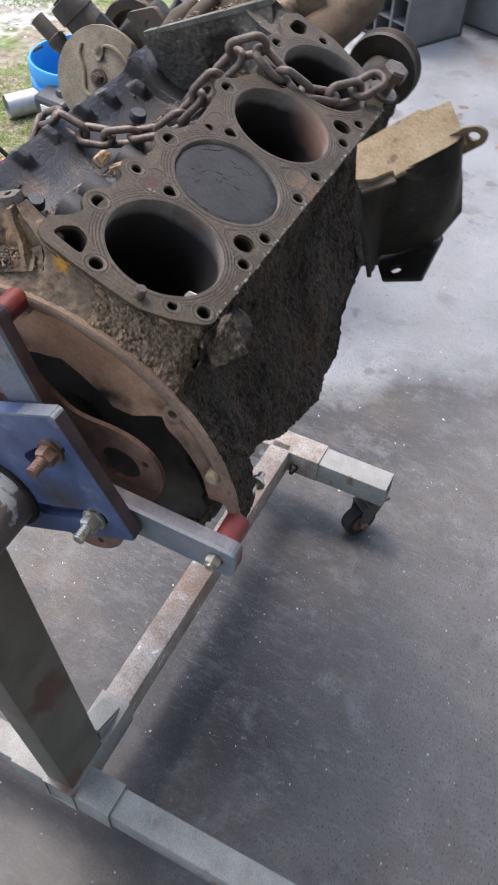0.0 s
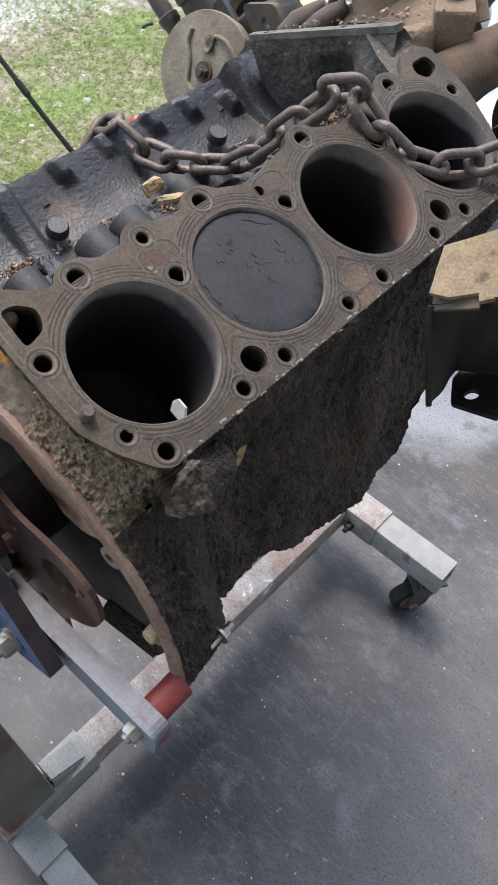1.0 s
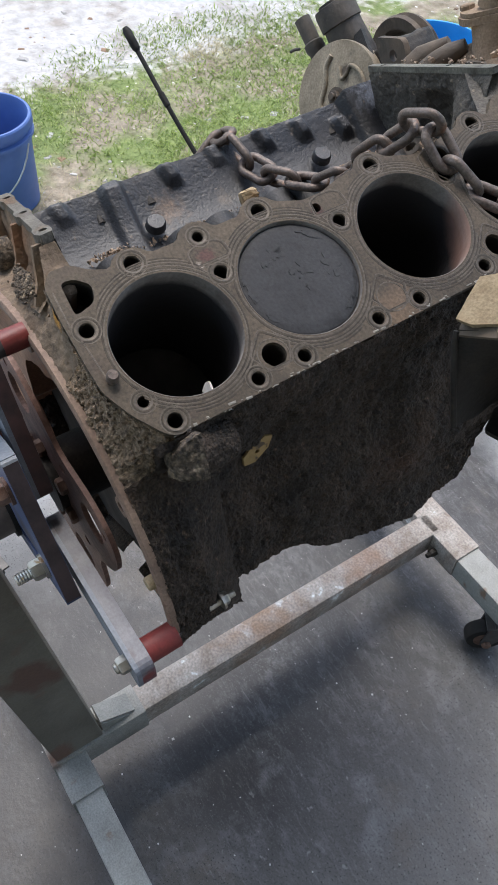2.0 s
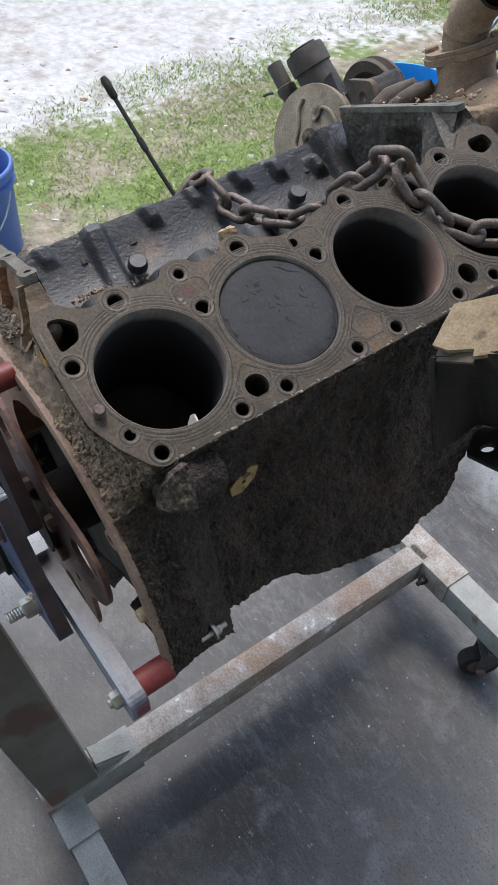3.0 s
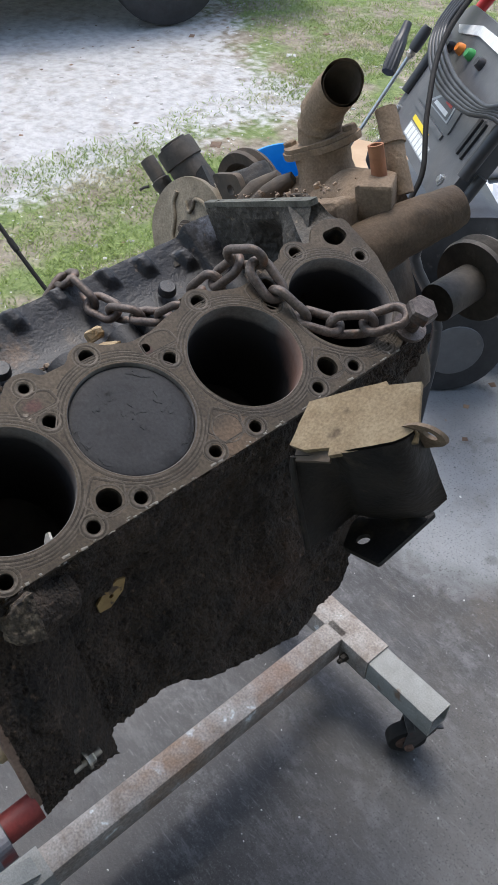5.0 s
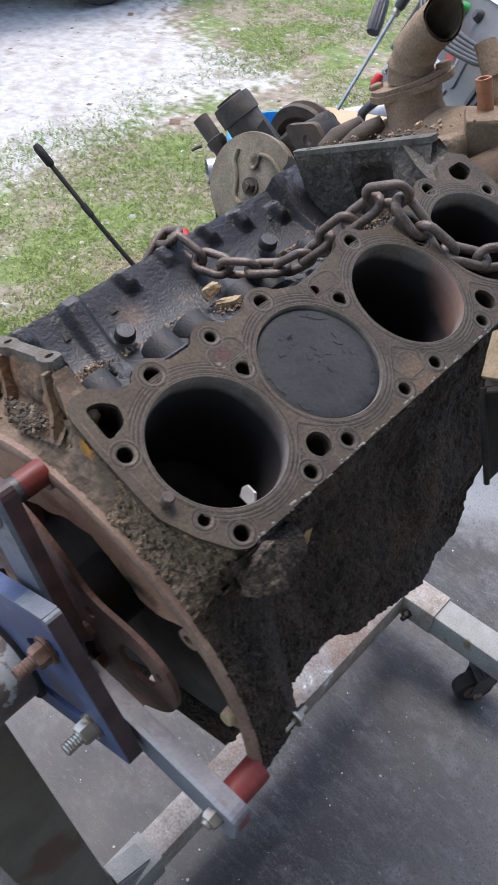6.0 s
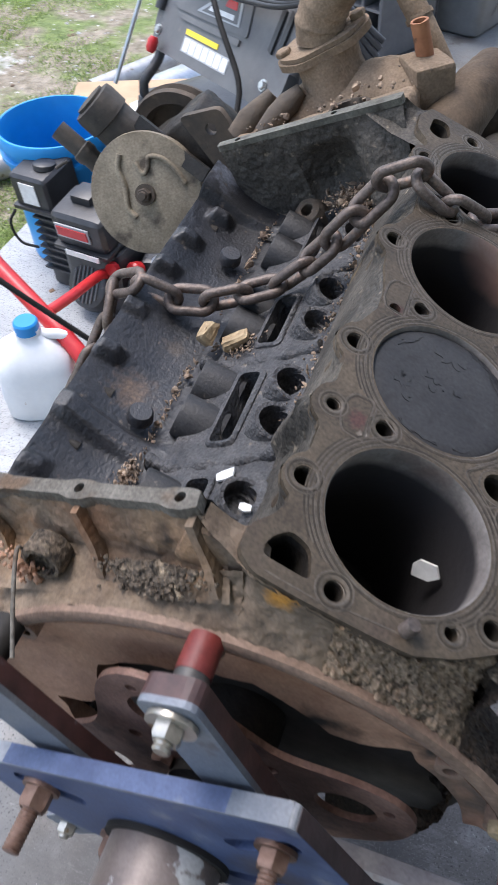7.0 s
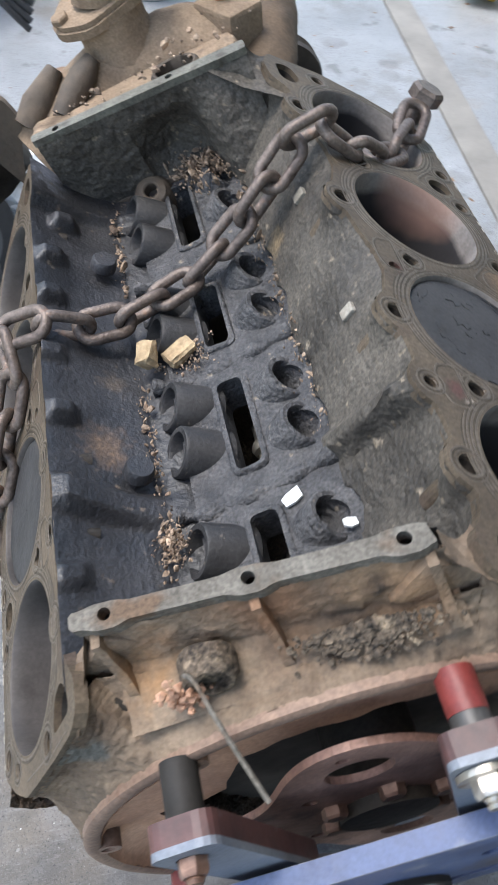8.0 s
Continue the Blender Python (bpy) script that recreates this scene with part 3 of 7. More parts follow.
    base = mix(ramp(tex(48, 6), 0.66, 0.7), base, (0.25, 0.25, 0.245), 0.45)
    # lays the painted shade over all the other tones
    base = mix(sz.outputs["Result"], base, (0.02, 0.0205, 0.023), 0.55)
    b.inputs["Specular IOR Level"].default_value = 0.42
    k.new(base, b.inputs["Base Color"])
    rr = n.new("ShaderNodeMapRange")
    rr.inputs["To Min"].default_value, rr.inputs["To Max"].default_value = 0.3, 0.75
    k.new(tex(5, 7), rr.inputs["Value"])
    k.new(rr.outputs["Result"], b.inputs["Roughness"])
    bp = n.new("ShaderNodeBump")
    bp.inputs["Strength"].default_value = 0.35
    bp.inputs["Distance"].default_value = 0.003
    k.new(tex(110, 8), bp.inputs["Height"])
    k.new(bp.outputs["Normal"], b.inputs["Normal"])
    return m


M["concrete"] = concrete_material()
M["plaster"] = mat("unseen_wall_board", (0.42, 0.42, 0.41), (0.52, 0.51, 0.49), 3, 0.8, 0, 0.2, 60)
M["roof"] = mat("unseen_roof_board", (0.3, 0.28, 0.25), (0.4, 0.38, 0.34), 3, 0.8, 0, 0.2, 60)


def ground_material():
    m = bpy.data.materials.new("grass_and_limerock")
    m.use_nodes = True
    n, k = m.node_tree.nodes, m.node_tree.links
    b = n["Principled BSDF"]
    b.inputs["Roughness"].default_value = 0.95
    tc = n.new("ShaderNodeTexCoord")
    sep = n.new("ShaderNodeSeparateXYZ")
    k.new(tc.outputs["Object"], sep.inputs["Vector"])

    def noise_node(scale, detail=6.0):
        t = n.new("ShaderNodeTexNoise")
        t.inputs["Scale"].default_value = scale
        t.inputs["Detail"].default_value = detail
        k.new(tc.outputs["Object"], t.inputs["Vector"])
        return t.outputs["Fac"]

    def calc(op, a, c):
        t = n.new("ShaderNodeMath")
        t.operation = op
        for i, v in enumerate((a, c)):
            if isinstance(v, (int, float)):
                t.inputs[i].default_value = v
            else:
                k.new(v, t.inputs[i])
        return t.outputs[0]

    def ramp(fac, c1, c2, lo, hi):
        r = n.new("ShaderNodeValToRGB")
        r.color_ramp.elements[0].position, r.color_ramp.elements[1].position = lo, hi
        r.color_ramp.elements[0].color, r.color_ramp.elements[1].color = (*c1, 1), (*c2, 1)
        k.new(fac, r.inputs["Fac"])
        return r.outputs["Color"]

    def mix(fac, a, c):
        t = n.new("ShaderNodeMixRGB")
        k.new(fac, t.inputs["Fac"])
        k.new(a, t.inputs["Color1"])
        k.new(c, t.inputs["Color2"])
        return t.outputs["Color"]

    wob = noise_node(1.6)
    fine = noise_node(22)
    broad = noise_node(5)
    # the lane: across x, ending in grass towards +y
    across = calc("ADD", sep.outputs["X"], calc("MULTIPLY", calc("SUBTRACT", wob, 0.5), 1.0))
    near = calc("MULTIPLY", calc("SUBTRACT", -2.15, across), 3.0)
    along = calc("SUBTRACT", calc("SUBTRACT", 1.75, calc("MULTIPLY", sep.outputs["X"], 0.42)), calc("ADD", sep.outputs["Y"], calc("MULTIPLY", calc("SUBTRACT", wob, 0.5), 1.2)))
    lane = calc("MINIMUM", near, calc("MULTIPLY", along, 2.0))
    lane = calc("ADD", lane, calc("MULTIPLY", calc("SUBTRACT", fine, 0.5), 1.6))
    lime = mix(ramp(noise_node(9), (0, 0, 0), (1, 1, 1), 0.5, 0.72), ramp(fine, (0.33, 0.322, 0.307), (0.46, 0.45, 0.432), 0.3, 0.6), ramp(fine, (0.25, 0.225, 0.19), (0.36, 0.335, 0.3), 0.3, 0.7))
    soil = mix(ramp(broad, (0, 0, 0), (1, 1, 1), 0.44, 0.6), ramp(fine, (0.15, 0.125, 0.085), (0.33, 0.285, 0.22), 0.3, 0.7), ramp(fine, (0.09, 0.125, 0.035), (0.2, 0.245, 0.085), 0.3, 0.7))
    out = mix(ramp(lane, (0, 0, 0), (1, 1, 1), 0.0, 0.5), soil, lime)
    k.new(out, b.inputs["Base Color"])
    bp = n.new("ShaderNodeBump")
    bp.inputs["Strength"].default_value = 0.6
    bp.inputs["Distance"].default_value = 0.02
    k.new(noise_node(45, 8.0), bp.inputs["Height"])
    k.new(bp.outputs["Normal"], b.inputs["Normal"])
    return m


M["ground"] = ground_material()
GZ = -0.05
bm = bmesh.new()


def ground_at(x, y):
    d = max(0.0, -1.5 - x)
    return GZ + 0.02 * noise.noise(Vector((x * 1.3, y * 1.3, 0))) * min(1.0, d * 2) + 0.008 * noise.noise(Vector((x * 6, y * 6, 3)))


xs = [-60, -30, -15, -9, -6] + [-5 + 0.1 * i for i in range(38)] + [-1.2, 0, 3, 8, 20, 60]
ys = [-60, -25, -10, -4, -1.5] + [-0.6 + 0.1 * i for i in range(56)] + [5.5, 7, 10, 18, 30, 60]
rows = [[bm.verts.new((x, y, ground_at(x, y))) for y in ys] for x in xs]
for i in range(len(xs) - 1):
    for j in range(len(ys) - 1):
        bm.faces.new((rows[i][j], rows[i + 1][j], rows[i + 1][j + 1], rows[i][j + 1]))
tagged(part("ground", bm, "ground", smooth=60), "patchy grass and white limerock ground", "ground", kind="structure")

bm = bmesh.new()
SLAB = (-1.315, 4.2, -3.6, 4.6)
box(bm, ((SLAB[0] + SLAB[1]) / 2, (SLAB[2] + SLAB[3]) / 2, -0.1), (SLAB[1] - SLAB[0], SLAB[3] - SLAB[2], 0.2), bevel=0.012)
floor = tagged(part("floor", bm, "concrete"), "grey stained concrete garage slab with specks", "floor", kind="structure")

# unseen wall, added to close the place off
for name, c, s in (("wall_east", (4.3, 0.2, 1.4), (0.15, 7.6, 3.0)),):
    bm = bmesh.new()
    box(bm, c, s)
    tagged(part(name, bm, "plaster"), "plain unseen wall added behind the camera", "wall", kind="structure")
# unseen roof, added and placed to shade the floor and engine
bm = bmesh.new()
box(bm, (2.0, -1.4, 2.95), (4.8, 4.9, 0.1))
tagged(part("ceiling", bm, "roof"), "plain unseen roof added to shape the light", "ceiling", kind="structure")

# a joint board let into the slab
bm = bmesh.new()
box(bm, (1.115, 2.6, 0.004), (0.105, 4.0, 0.012), Matrix.Rotation(radians(-4.5), 3, "Z"), 0.003)
M["strip"] = mat("grey_floor_strip", (0.13, 0.12, 0.105), (0.19, 0.178, 0.155), 5, 0.7, 0, 0.3, 90)
tagged(part("trim", bm, "strip"), "flat grey strip along a slab joint", "floor strip", kind="structure")

# ---------------------------------------------------------------- engine stand
stand = thing("engine_stand", pose(0, 0, 0), "grey painted steel engine stand on casters, rust stained", "engine stand")
TOP = 0.173


def beam(name, p0, p1, w, h, material, parent, label="", thick=0.004, up=(0, 0, 1), rad=0.004):
    """A square steel tube, open at both ends."""
    p0, p1 = Vector(p0), Vector(p1)
    d = (p1 - p0).normalized()
    x = d.cross(Vector(up)).normalized()
    y = x.cross(d).normalized()
    bm = bmesh.new()

    def loop(p, ww, hh):
        pts = rounded([(-ww / 2, -hh / 2), (ww / 2, -hh / 2), (ww / 2, hh / 2), (-ww / 2, hh / 2)], rad, 2)
        return [p + x * a + y * b for a, b in pts]

    iw, ih = w - 2 * thick, h - 2 * thick
    skin(bm, [loop(p0, iw, ih), loop(p0, w, h), loop(p1, w, h), loop(p1, iw, ih), loop(p0, iw, ih)])
    return part(name, bm, material, parent, label, 40)


BH = 0.055
beam("main_beam", (-0.001, -0.05, TOP - BH / 2), (-0.001, 0.57, TOP - BH / 2), 0.044, BH, "stand_worn", stand, "rust stained and paint splashed main beam")
beam("front_sleeve", (-0.1, 0.581, TOP - 0.028), (0.083, 0.581, TOP - 0.028), 0.055, 0.056, "stand_worn", stand)
for s in (-1, 1):
    beam("front_leg", (0.05 * s, 0.581, TOP - 0.030), (0.224 * s, 0.581, TOP - 0.030), 0.05, 0.052, "stand", stand, "grey tube leg with an open end")
beam("rear_sleeve", (-0.085, -0.158, TOP - 0.03), (0.083, -0.158, TOP - 0.03), 0.05, 0.056, "stand", stand)
for s in (-1, 1):
    beam("rear_leg", (0.06 * s, -0.158, TOP - 0.031), (0.42 * s, -0.158, TOP - 0.031), 0.043, 0.05, "stand", stand, "grey tube leg with an open end")
beam("beam_collar", (-0.001, -0.185, TOP - 0.026), (-0.001, -0.031, TOP - 0.026), 0.052, 0.062, "stand", stand, "wider grey socket round the beam")
POST0, POST1 = V(-0.002, -0.137, TOP - 0.02), V(-0.012, -0.182, 0.765)
beam("post", POST0, POST1, 0.046, 0.076, "post", stand, "upright grey post", up=(0, 1, 0))
bm = bmesh.new()
for x in (-0.014, 0.012):
    pts = [(-0.098, TOP + 0.002), (-0.045, TOP + 0.002), (-0.098, TOP + 0.03)]
    a = [bm.verts.new((x, y, z)) for y, z in pts]
    b = [bm.verts.new((x + 0.004, y, z)) for y, z in pts]
    bm.faces.new(a), bm.faces.new(b[::-1])
    for i in range(3):
        bm.faces.new((a[i], a[(i + 1) % 3], b[(i + 1) % 3], b[i]))
box(bm, (-0.001, -0.072, TOP + 0.02), (0.03, 0.06, 0.004), Matrix.Rotation(radians(-27), 3, "X"))
part("gusset", bm, "stand", stand)


def caster(x, y, turn):
    c = new("caster")
    c.parent = stand
    c.matrix_local = pose(x, y, 0, 0, 0, turn)
    bm = bmesh.new()
    turned(bm, (-0.013, 0, 0.036), (0.013, 0, 0.036), [(0, 0.03), (0.02, 0.034), (0.2, 0.036), (0.8, 0.036), (0.98, 0.034), (1, 0.03)], 32)
    wheel = part("wheel", bm, "black", c, "black hard rubber wheel", 30)
    bm = bmesh.new()
    pipe(bm, (-0.0135, 0, 0.036), (0.0135, 0, 0.036), 0.022, 0.009, 24)
    part("hub", bm, "bolt_rust", wheel, smooth=30)
    bm = bmesh.new()
    for s in (-1, 1):
        pts = [(-0.01, 0.028), (0.01, 0.028), (0.041, 0.085), (-0.006, 0.085)]
        a = [bm.verts.new((s * 0.017, y2, z)) for y2, z in pts]
        b = [bm.verts.new((s * 0.020, y2, z)) for y2, z in pts]
        bm.faces.new(a), bm.faces.new(b[::-1])
        for i in range(4):
            bm.faces.new((a[i], a[(i + 1) % 4], b[(i + 1) % 4], b[i]))
    box(bm, (0, 0.016, 0.086), (0.04, 0.05, 0.004), None, 0.001)
    cyl(bm, (0, 0.026, 0.086), (0, 0.026, 0.1), 0.017, 0.02)
    part("fork", bm, "dull_steel", c, "dull dark steel fork", 30)
    bm = bmesh.new()
    box(bm, (0, 0.026, 0.1), (0.048, 0.05, 0.005), None, 0.001)
    part("top_plate", bm, "dull_steel", c)
    bm = bmesh.new()
    hexagon(bm, (0.021, 0, 0.036), (1, 0, 0), 0.009, 0.006)
    part("axle_nut", bm, "bolt_rust", c)
    bm = bmesh.new()
    hexagon(bm, (0, 0.026, 0.1025), (0, 0, 1), 0.009, 0.014)
    part("stem_bolt", bm, "bolt_rust", c)


caster(0.181, 0.571, -35)
caster(-0.185, 0.575, 20)
caster(0.39, -0.158, 10)
caster(-0.39, -0.158, 10)
bolt("clamp_bolt", (0.036, 0.5535, TOP - 0.035), (0, -1, 0), 0.008, 0.012, 0.008, stand, "greasy")

# ---------------------------------------------------------------- engine frame of reference: u across, y along the crank, w up between the banks
ME = pose(0, 0, 0.7753, 0, -22.5, 0) @ pose(0, 0, 0, 1.26) @ pose(0, 0, 0, 0, 0, 0.5)

head = new("mounting_head")
head.parent = stand
head.matrix_local = ME


def upright(yy):
    return lambda a, b, d: V(a, yy + d, b)


bm = bmesh.new()
slots = []
for cx, cw, ang, hl in ((0.077, 0.0545, 24, 0.03), (0.06, -0.0215, 0, 0.043), (-0.075, 0.068, 150, 0.026), (-0.06, 0.0, 215, 0.026)):
    a = radians(ang)
    dx, dy = hl * math.cos(a), hl * math.sin(a)
    nx, ny = -math.sin(a) * 0.0075, math.cos(a) * 0.0075
    slots.append(rounded([(cx - dx - nx, cw - dy - ny), (cx + dx - nx, cw + dy - ny), (cx + dx + nx, cw + dy + ny), (cx - dx + nx, cw - dy + ny)], 0.007, 4))
plate(bm, rounded([(0.114, 0.097), (0.123, -0.047), (-0.05, -0.055), (-0.128, 0.025), (-0.128, 0.1)], 0.004, 3), slots, upright(-0.107), 0.013)
part("head_plate", bm, "blue", head, "blue painted slotted steel head plate")
bm = bmesh.new()
skin(bm, [[V(u, y, w) for y, w in ((-0.1072, zz - 0.002), (-0.1072, zz + 0.0004), (-0.0938, zz + 0.0004), (-0.0938, zz - 0.002))] for u, zz in ((-0.124, 0.09985), (0.0, 0.0971), (0.1115, 0.0971))], True, True, True)
part("plate_edge", bm, "blue_pale", head, "paint worn off the plate's top edge")
bm = bmesh.new()
skin(bm, [[V(u + du, y, w) for y, du in ((-0.1066, 0.0), (-0.1066, 0.0006), (-0.0944, 0.0006), (-0.0944, 0.0))] for u, w in ((0.1141, 0.093), (0.1228, -0.043))], True, True, True)
part("plate_side", bm, "plate_side", head, "dark strip along the plate's side")
TC = (-0.02, -0.002)
bm = bmesh.new()
pipe(bm, (TC[0], -0.107, TC[1]), (TC[0], -0.265, TC[1]), 0.039, 0.034, 40)
tube = part("mounting_tube", bm, "tube", head, "scuffed bare steel mounting tube", 40)
bm = bmesh.new()
pipe(bm, (TC[0], -0.107, TC[1]), (TC[0], -0.111, TC[1]), 0.044, 0.038, 40)
part("weld_bead", bm, "black", head, smooth=40)
bm = bmesh.new()
turned(bm, (TC[0] + 0.011, -0.161, TC[1] + 0.0345), (TC[0] + 0.0122, -0.161, TC[1] + 0.0377), [(0, 0.0065), (1, 0.0062)], 20)
part("pin_hole", bm, "pit", head)


def stand_arm(inner, outer, spacer, red, nut_mat, name="arm"):
    """A flat bar from the plate to a spacer tube that bolts to the block."""
    a = new(name)
    a.parent = head
    i, o = Vector((inner[0], 0, inner[1])), Vector((outer[0], 0, outer[1]))
    d = (o - i).normalized()
    s = Vector((-d.z, 0, d.x)) * 0.0175
    bm = bmesh.new()
    loop = rounded([(p.x, p.z) for p in (i - s, o - s, o + s, i + s)], 0.009, 4)
    plate(bm, loop, [circle(spacer[0], spacer[1], 0.008, 16)], upright(-0.09), 0.004)
    bar = part("bar", bm, "blue_pale", a, "pale scuffed blue flat bar")
    bm = bmesh.new()
    plate(bm, loop, [circle(spacer[0], spacer[1], 0.008, 16)], upright(-0.086), 0.012)
    part("bar_edge", bm, "maroon" if spacer[1] < 0 else "bar_dark", bar, "scuffed grey side of the bar, reddened at its end" if spacer[1] < 0 else "dark red side of the bar")
    bm = bmesh.new()
    sr = 0.0112 if spacer[1] < 0 else 0.0098
    pipe(bm, (spacer[0], -0.074, spacer[1]), (spacer[0], -0.045, spacer[1]), sr, 0.006, 28)
    tube_ = part("spacer", bm, "dull_steel" if red != "black" else "black", bar, "worn steel spacer tube", 40)
    if red == "red":
        bm = bmesh.new()
        pipe(bm, (spacer[0], -0.073 if spacer[1] < 0 else -0.066, spacer[1]), (spacer[0], -0.0445, spacer[1]), sr + 0.0004, sr - 0.0004, 28)
        part("red_paint", bm, "red", bar, "red painted end of the spacer", 40)
    if nut_mat:
        bolt("arm_bolt", (spacer[0], -0.09, spacer[1]), (0, -1, 0), 0.0078, 0.008, 0.003, a, nut_mat, 0.0)
    return a


stand_arm((0.05, -0.012), (0.202, -0.086), (0.186, -0.076), "red", "zinc")
stand_arm((0.06, 0.03), (0.072, 0.182), (0.071, 0.166), "red", "")
stand_arm((-0.06, 0.03), (-0.072, 0.186), (-0.073, 0.168), "black", "bolt_rust")
stand_arm((-0.05, -0.012), (-0.19, -0.088), (-0.175, -0.08), "red", "zinc")
bm = bmesh.new()
turned(bm, (0.069, -0.0905, 0.164), (0.069, -0.0935, 0.164), [(0, 0.0142), (1, 0.0142)], 32)
part("washer", bm, "zinc", head, "large bright steel washer", 40)
bolt("long_bolt", (0.069, -0.0935, 0.164), (0, -1, 0), 0.0085, 0.008, 0.005, head, "zinc", label="big zinc nut and bolt")
bolt("plate_bolt", (0.0885, -0.107, 0.0585), (0, -1, 0), 0.0095, 0.01, 0.015, head, washer=0.0125)
bolt("plate_bolt", (0.089, -0.107, -0.0225), (0, -1, 0), 0.0092, 0.01, 0.014, head, "zinc", washer=0.0115, label="bolt with a bright zinc nut")
bolt("plate_bolt", (-0.08, -0.107, 0.07), (0, -1, 0), 0.0102, 0.013, 0.026, head, washer=0.013)
bolt("plate_bolt", (-0.064, -0.107, -0.005), (0, -1, 0), 0.0102, 0.013, 0.026, head, washer=0.013)

# ---------------------------------------------------------------- engine block
block = thing("engine_block", ME, "dirty stripped cast iron V8 engine block bolted to a stand", "engine block")
DN = 0.224
RT = 2 ** -0.5


def deck_r(y, s, d=0.0):
    """A place on the right bank's deck: y along, s down across it, d into the metal."""
    n = DN - d
    return V((n + s) * RT, y, (n - s) * RT)


def deck_l(y, s, d=0.0):
    p = deck_r(y, s, d)
    return V(-p.x, y, p.z)


BORES = [0.0405, 0.1525, 0.2695, 0.386]
BS, BR = 0.0042, 0.0497


def bank(put, side):
    edge = [(0.0, 0.0725), (0.10, 0.0725), (0.2, 0.0728), (0.3, 0.073), (0.395, 0.073), (0.425, 0.062), (0.445, 0.02), (0.458, -0.02), (0.459, -0.07), (0.44, -0.078), (0.42, -0.076), (0.408, -0.064)]
    for y in (0.384, 0.267, 0.153, 0.096, 0.039):
        edge += [(y + 0.017, -0.0625), (y + 0.011, -0.07), (y, -0.0735), (y - 0.011, -0.07), (y - 0.017, -0.0625)]
        if y in (0.384, 0.267):
            edge += [(y - 0.035, -0.06), (y - 0.055, -0.0545), (y - 0.075, -0.054)]
    if side < 0:
        edge = edge[:11] + [(0.415, -0.0625), (0.02, -0.0625)]
    edge += [(0.008, -0.068), (-0.004, -0.078), (-0.02, -0.078), (-0.028, -0.068), (-0.03, -0.04), (-0.0305, 0.0), (-0.03, 0.022), (-0.02, 0.046), (-0.006, 0.068)]
    holes = [circle(y, BS, BR + 0.0008, 64) for y in BORES]
    small = []
    for y in (0.039, 0.153, 0.267, 0.384):
        small.append((y, -0.06 if side > 0 else -0.0535, 0.0066))
    small += [(0.096, -0.0595 if side > 0 else -0.0555, 0.0046), (-0.017, -0.0255, 0.006), (-0.008, 0.04, 0.0045), (0.005, 0.0622, 0.006), (0.0395 + 0.402, -0.027, 0.0055)]
    for y in (0.097, 0.211, 0.325):
        small.append((y, -0.0255, 0.0062))
    for y in (0.076, 0.118, 0.19, 0.232, 0.304, 0.348, 0.39):
        small.append((y, 0.0622, 0.0056))
    holes += [circle(y, s, r, 20) for y, s, r in small]
    holes += [circle(0.097, 0.0512, 0.0098, 24), circle(0.326, 0.0505, 0.0092, 24, 1.1), circle(0.335, -0.0424, 0.006, 16, 1.4), circle(0.199, -0.0435, 0.0042, 14)]
    holes.append(rounded([(-0.0165, -0.067), (-0.0185, -0.0385), (-0.001, -0.043), (0.004, -0.0565), (-0.006, -0.066)], 0.005, 3))
    holes.append(rounded([(0.424, -0.066), (0.447, -0.066), (0.449, -0.052), (0.43, -0.046), (0.42, -0.055)], 0.007, 3))
    bm = bmesh.new()
    plate(bm, rounded(edge, 0.0025, 1), holes, put, 0.007, 0.035 if side > 0 else 0.01, False)
    deck = part("cylinder_deck", bm, "deck", block, "flat machined deck with bolt holes and gasket marks")
    # lips round the rims; black sleeves paint the shade of the holes' depth
    for y, s, r in small:
        bm = bmesh.new()
        rings = [[put(a, b, -0.0003) for a, b in circle(y, s, r + 0.0025, 20)], [put(a, b, -0.0003) for a, b in circle(y, s, r + 0.0009, 20)], [put(a, b, 0.0012) for a, b in circle(y, s, r - 0.0004, 20)]]
        skin(bm, rings)
        part("bolt_hole", bm, "residue", deck, smooth=50)
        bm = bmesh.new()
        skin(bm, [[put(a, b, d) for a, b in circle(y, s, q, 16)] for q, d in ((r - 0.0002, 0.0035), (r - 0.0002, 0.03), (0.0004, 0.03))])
        part("dark_hole_sleeve", bm, "greasy", deck, smooth=50)
    # black sleeves paint the shade inside the larger passages too
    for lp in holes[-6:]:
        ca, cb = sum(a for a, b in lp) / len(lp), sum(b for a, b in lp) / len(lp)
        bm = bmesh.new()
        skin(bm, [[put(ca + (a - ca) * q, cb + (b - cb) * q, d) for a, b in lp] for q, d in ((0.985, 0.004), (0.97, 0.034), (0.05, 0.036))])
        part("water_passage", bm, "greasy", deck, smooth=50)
    # pale and dark lines that the head gasket left
    pale, dark = bmesh.new(), bmesh.new()

    def line(bm, pts, w, lift):
        rows = []
        lift *= 0.5
        for q, (a, b) in enumerate(pts):
            a0, b0 = pts[max(q - 1, 0)]
            a1, b1 = pts[min(q + 1, len(pts) - 1)]
            ln = math.hypot(a1 - a0, b1 - b0) or 1.0
            na, nb = -(b1 - b0) / ln * w / 2, (a1 - a0) / ln * w / 2
            rows.append([put(a - na * 1.5, b - nb * 1.5, 0.0001), put(a - na, b - nb, -lift), put(a + na, b + nb, -lift), put(a + na * 1.5, b + nb * 1.5, 0.0001)])
        skin(bm, rows, False)

    def arc(cy, cs, r, d0, d1, n):
        return [(cy + r * math.cos(radians(d0 + (d1 - d0) * q / n)), cs + r * math.sin(radians(d0 + (d1 - d0) * q / n))) for q in range(n + 1)]

    def loop_of(pts):
        return pts + pts[:2]

    rl = random.Random(5 + side)
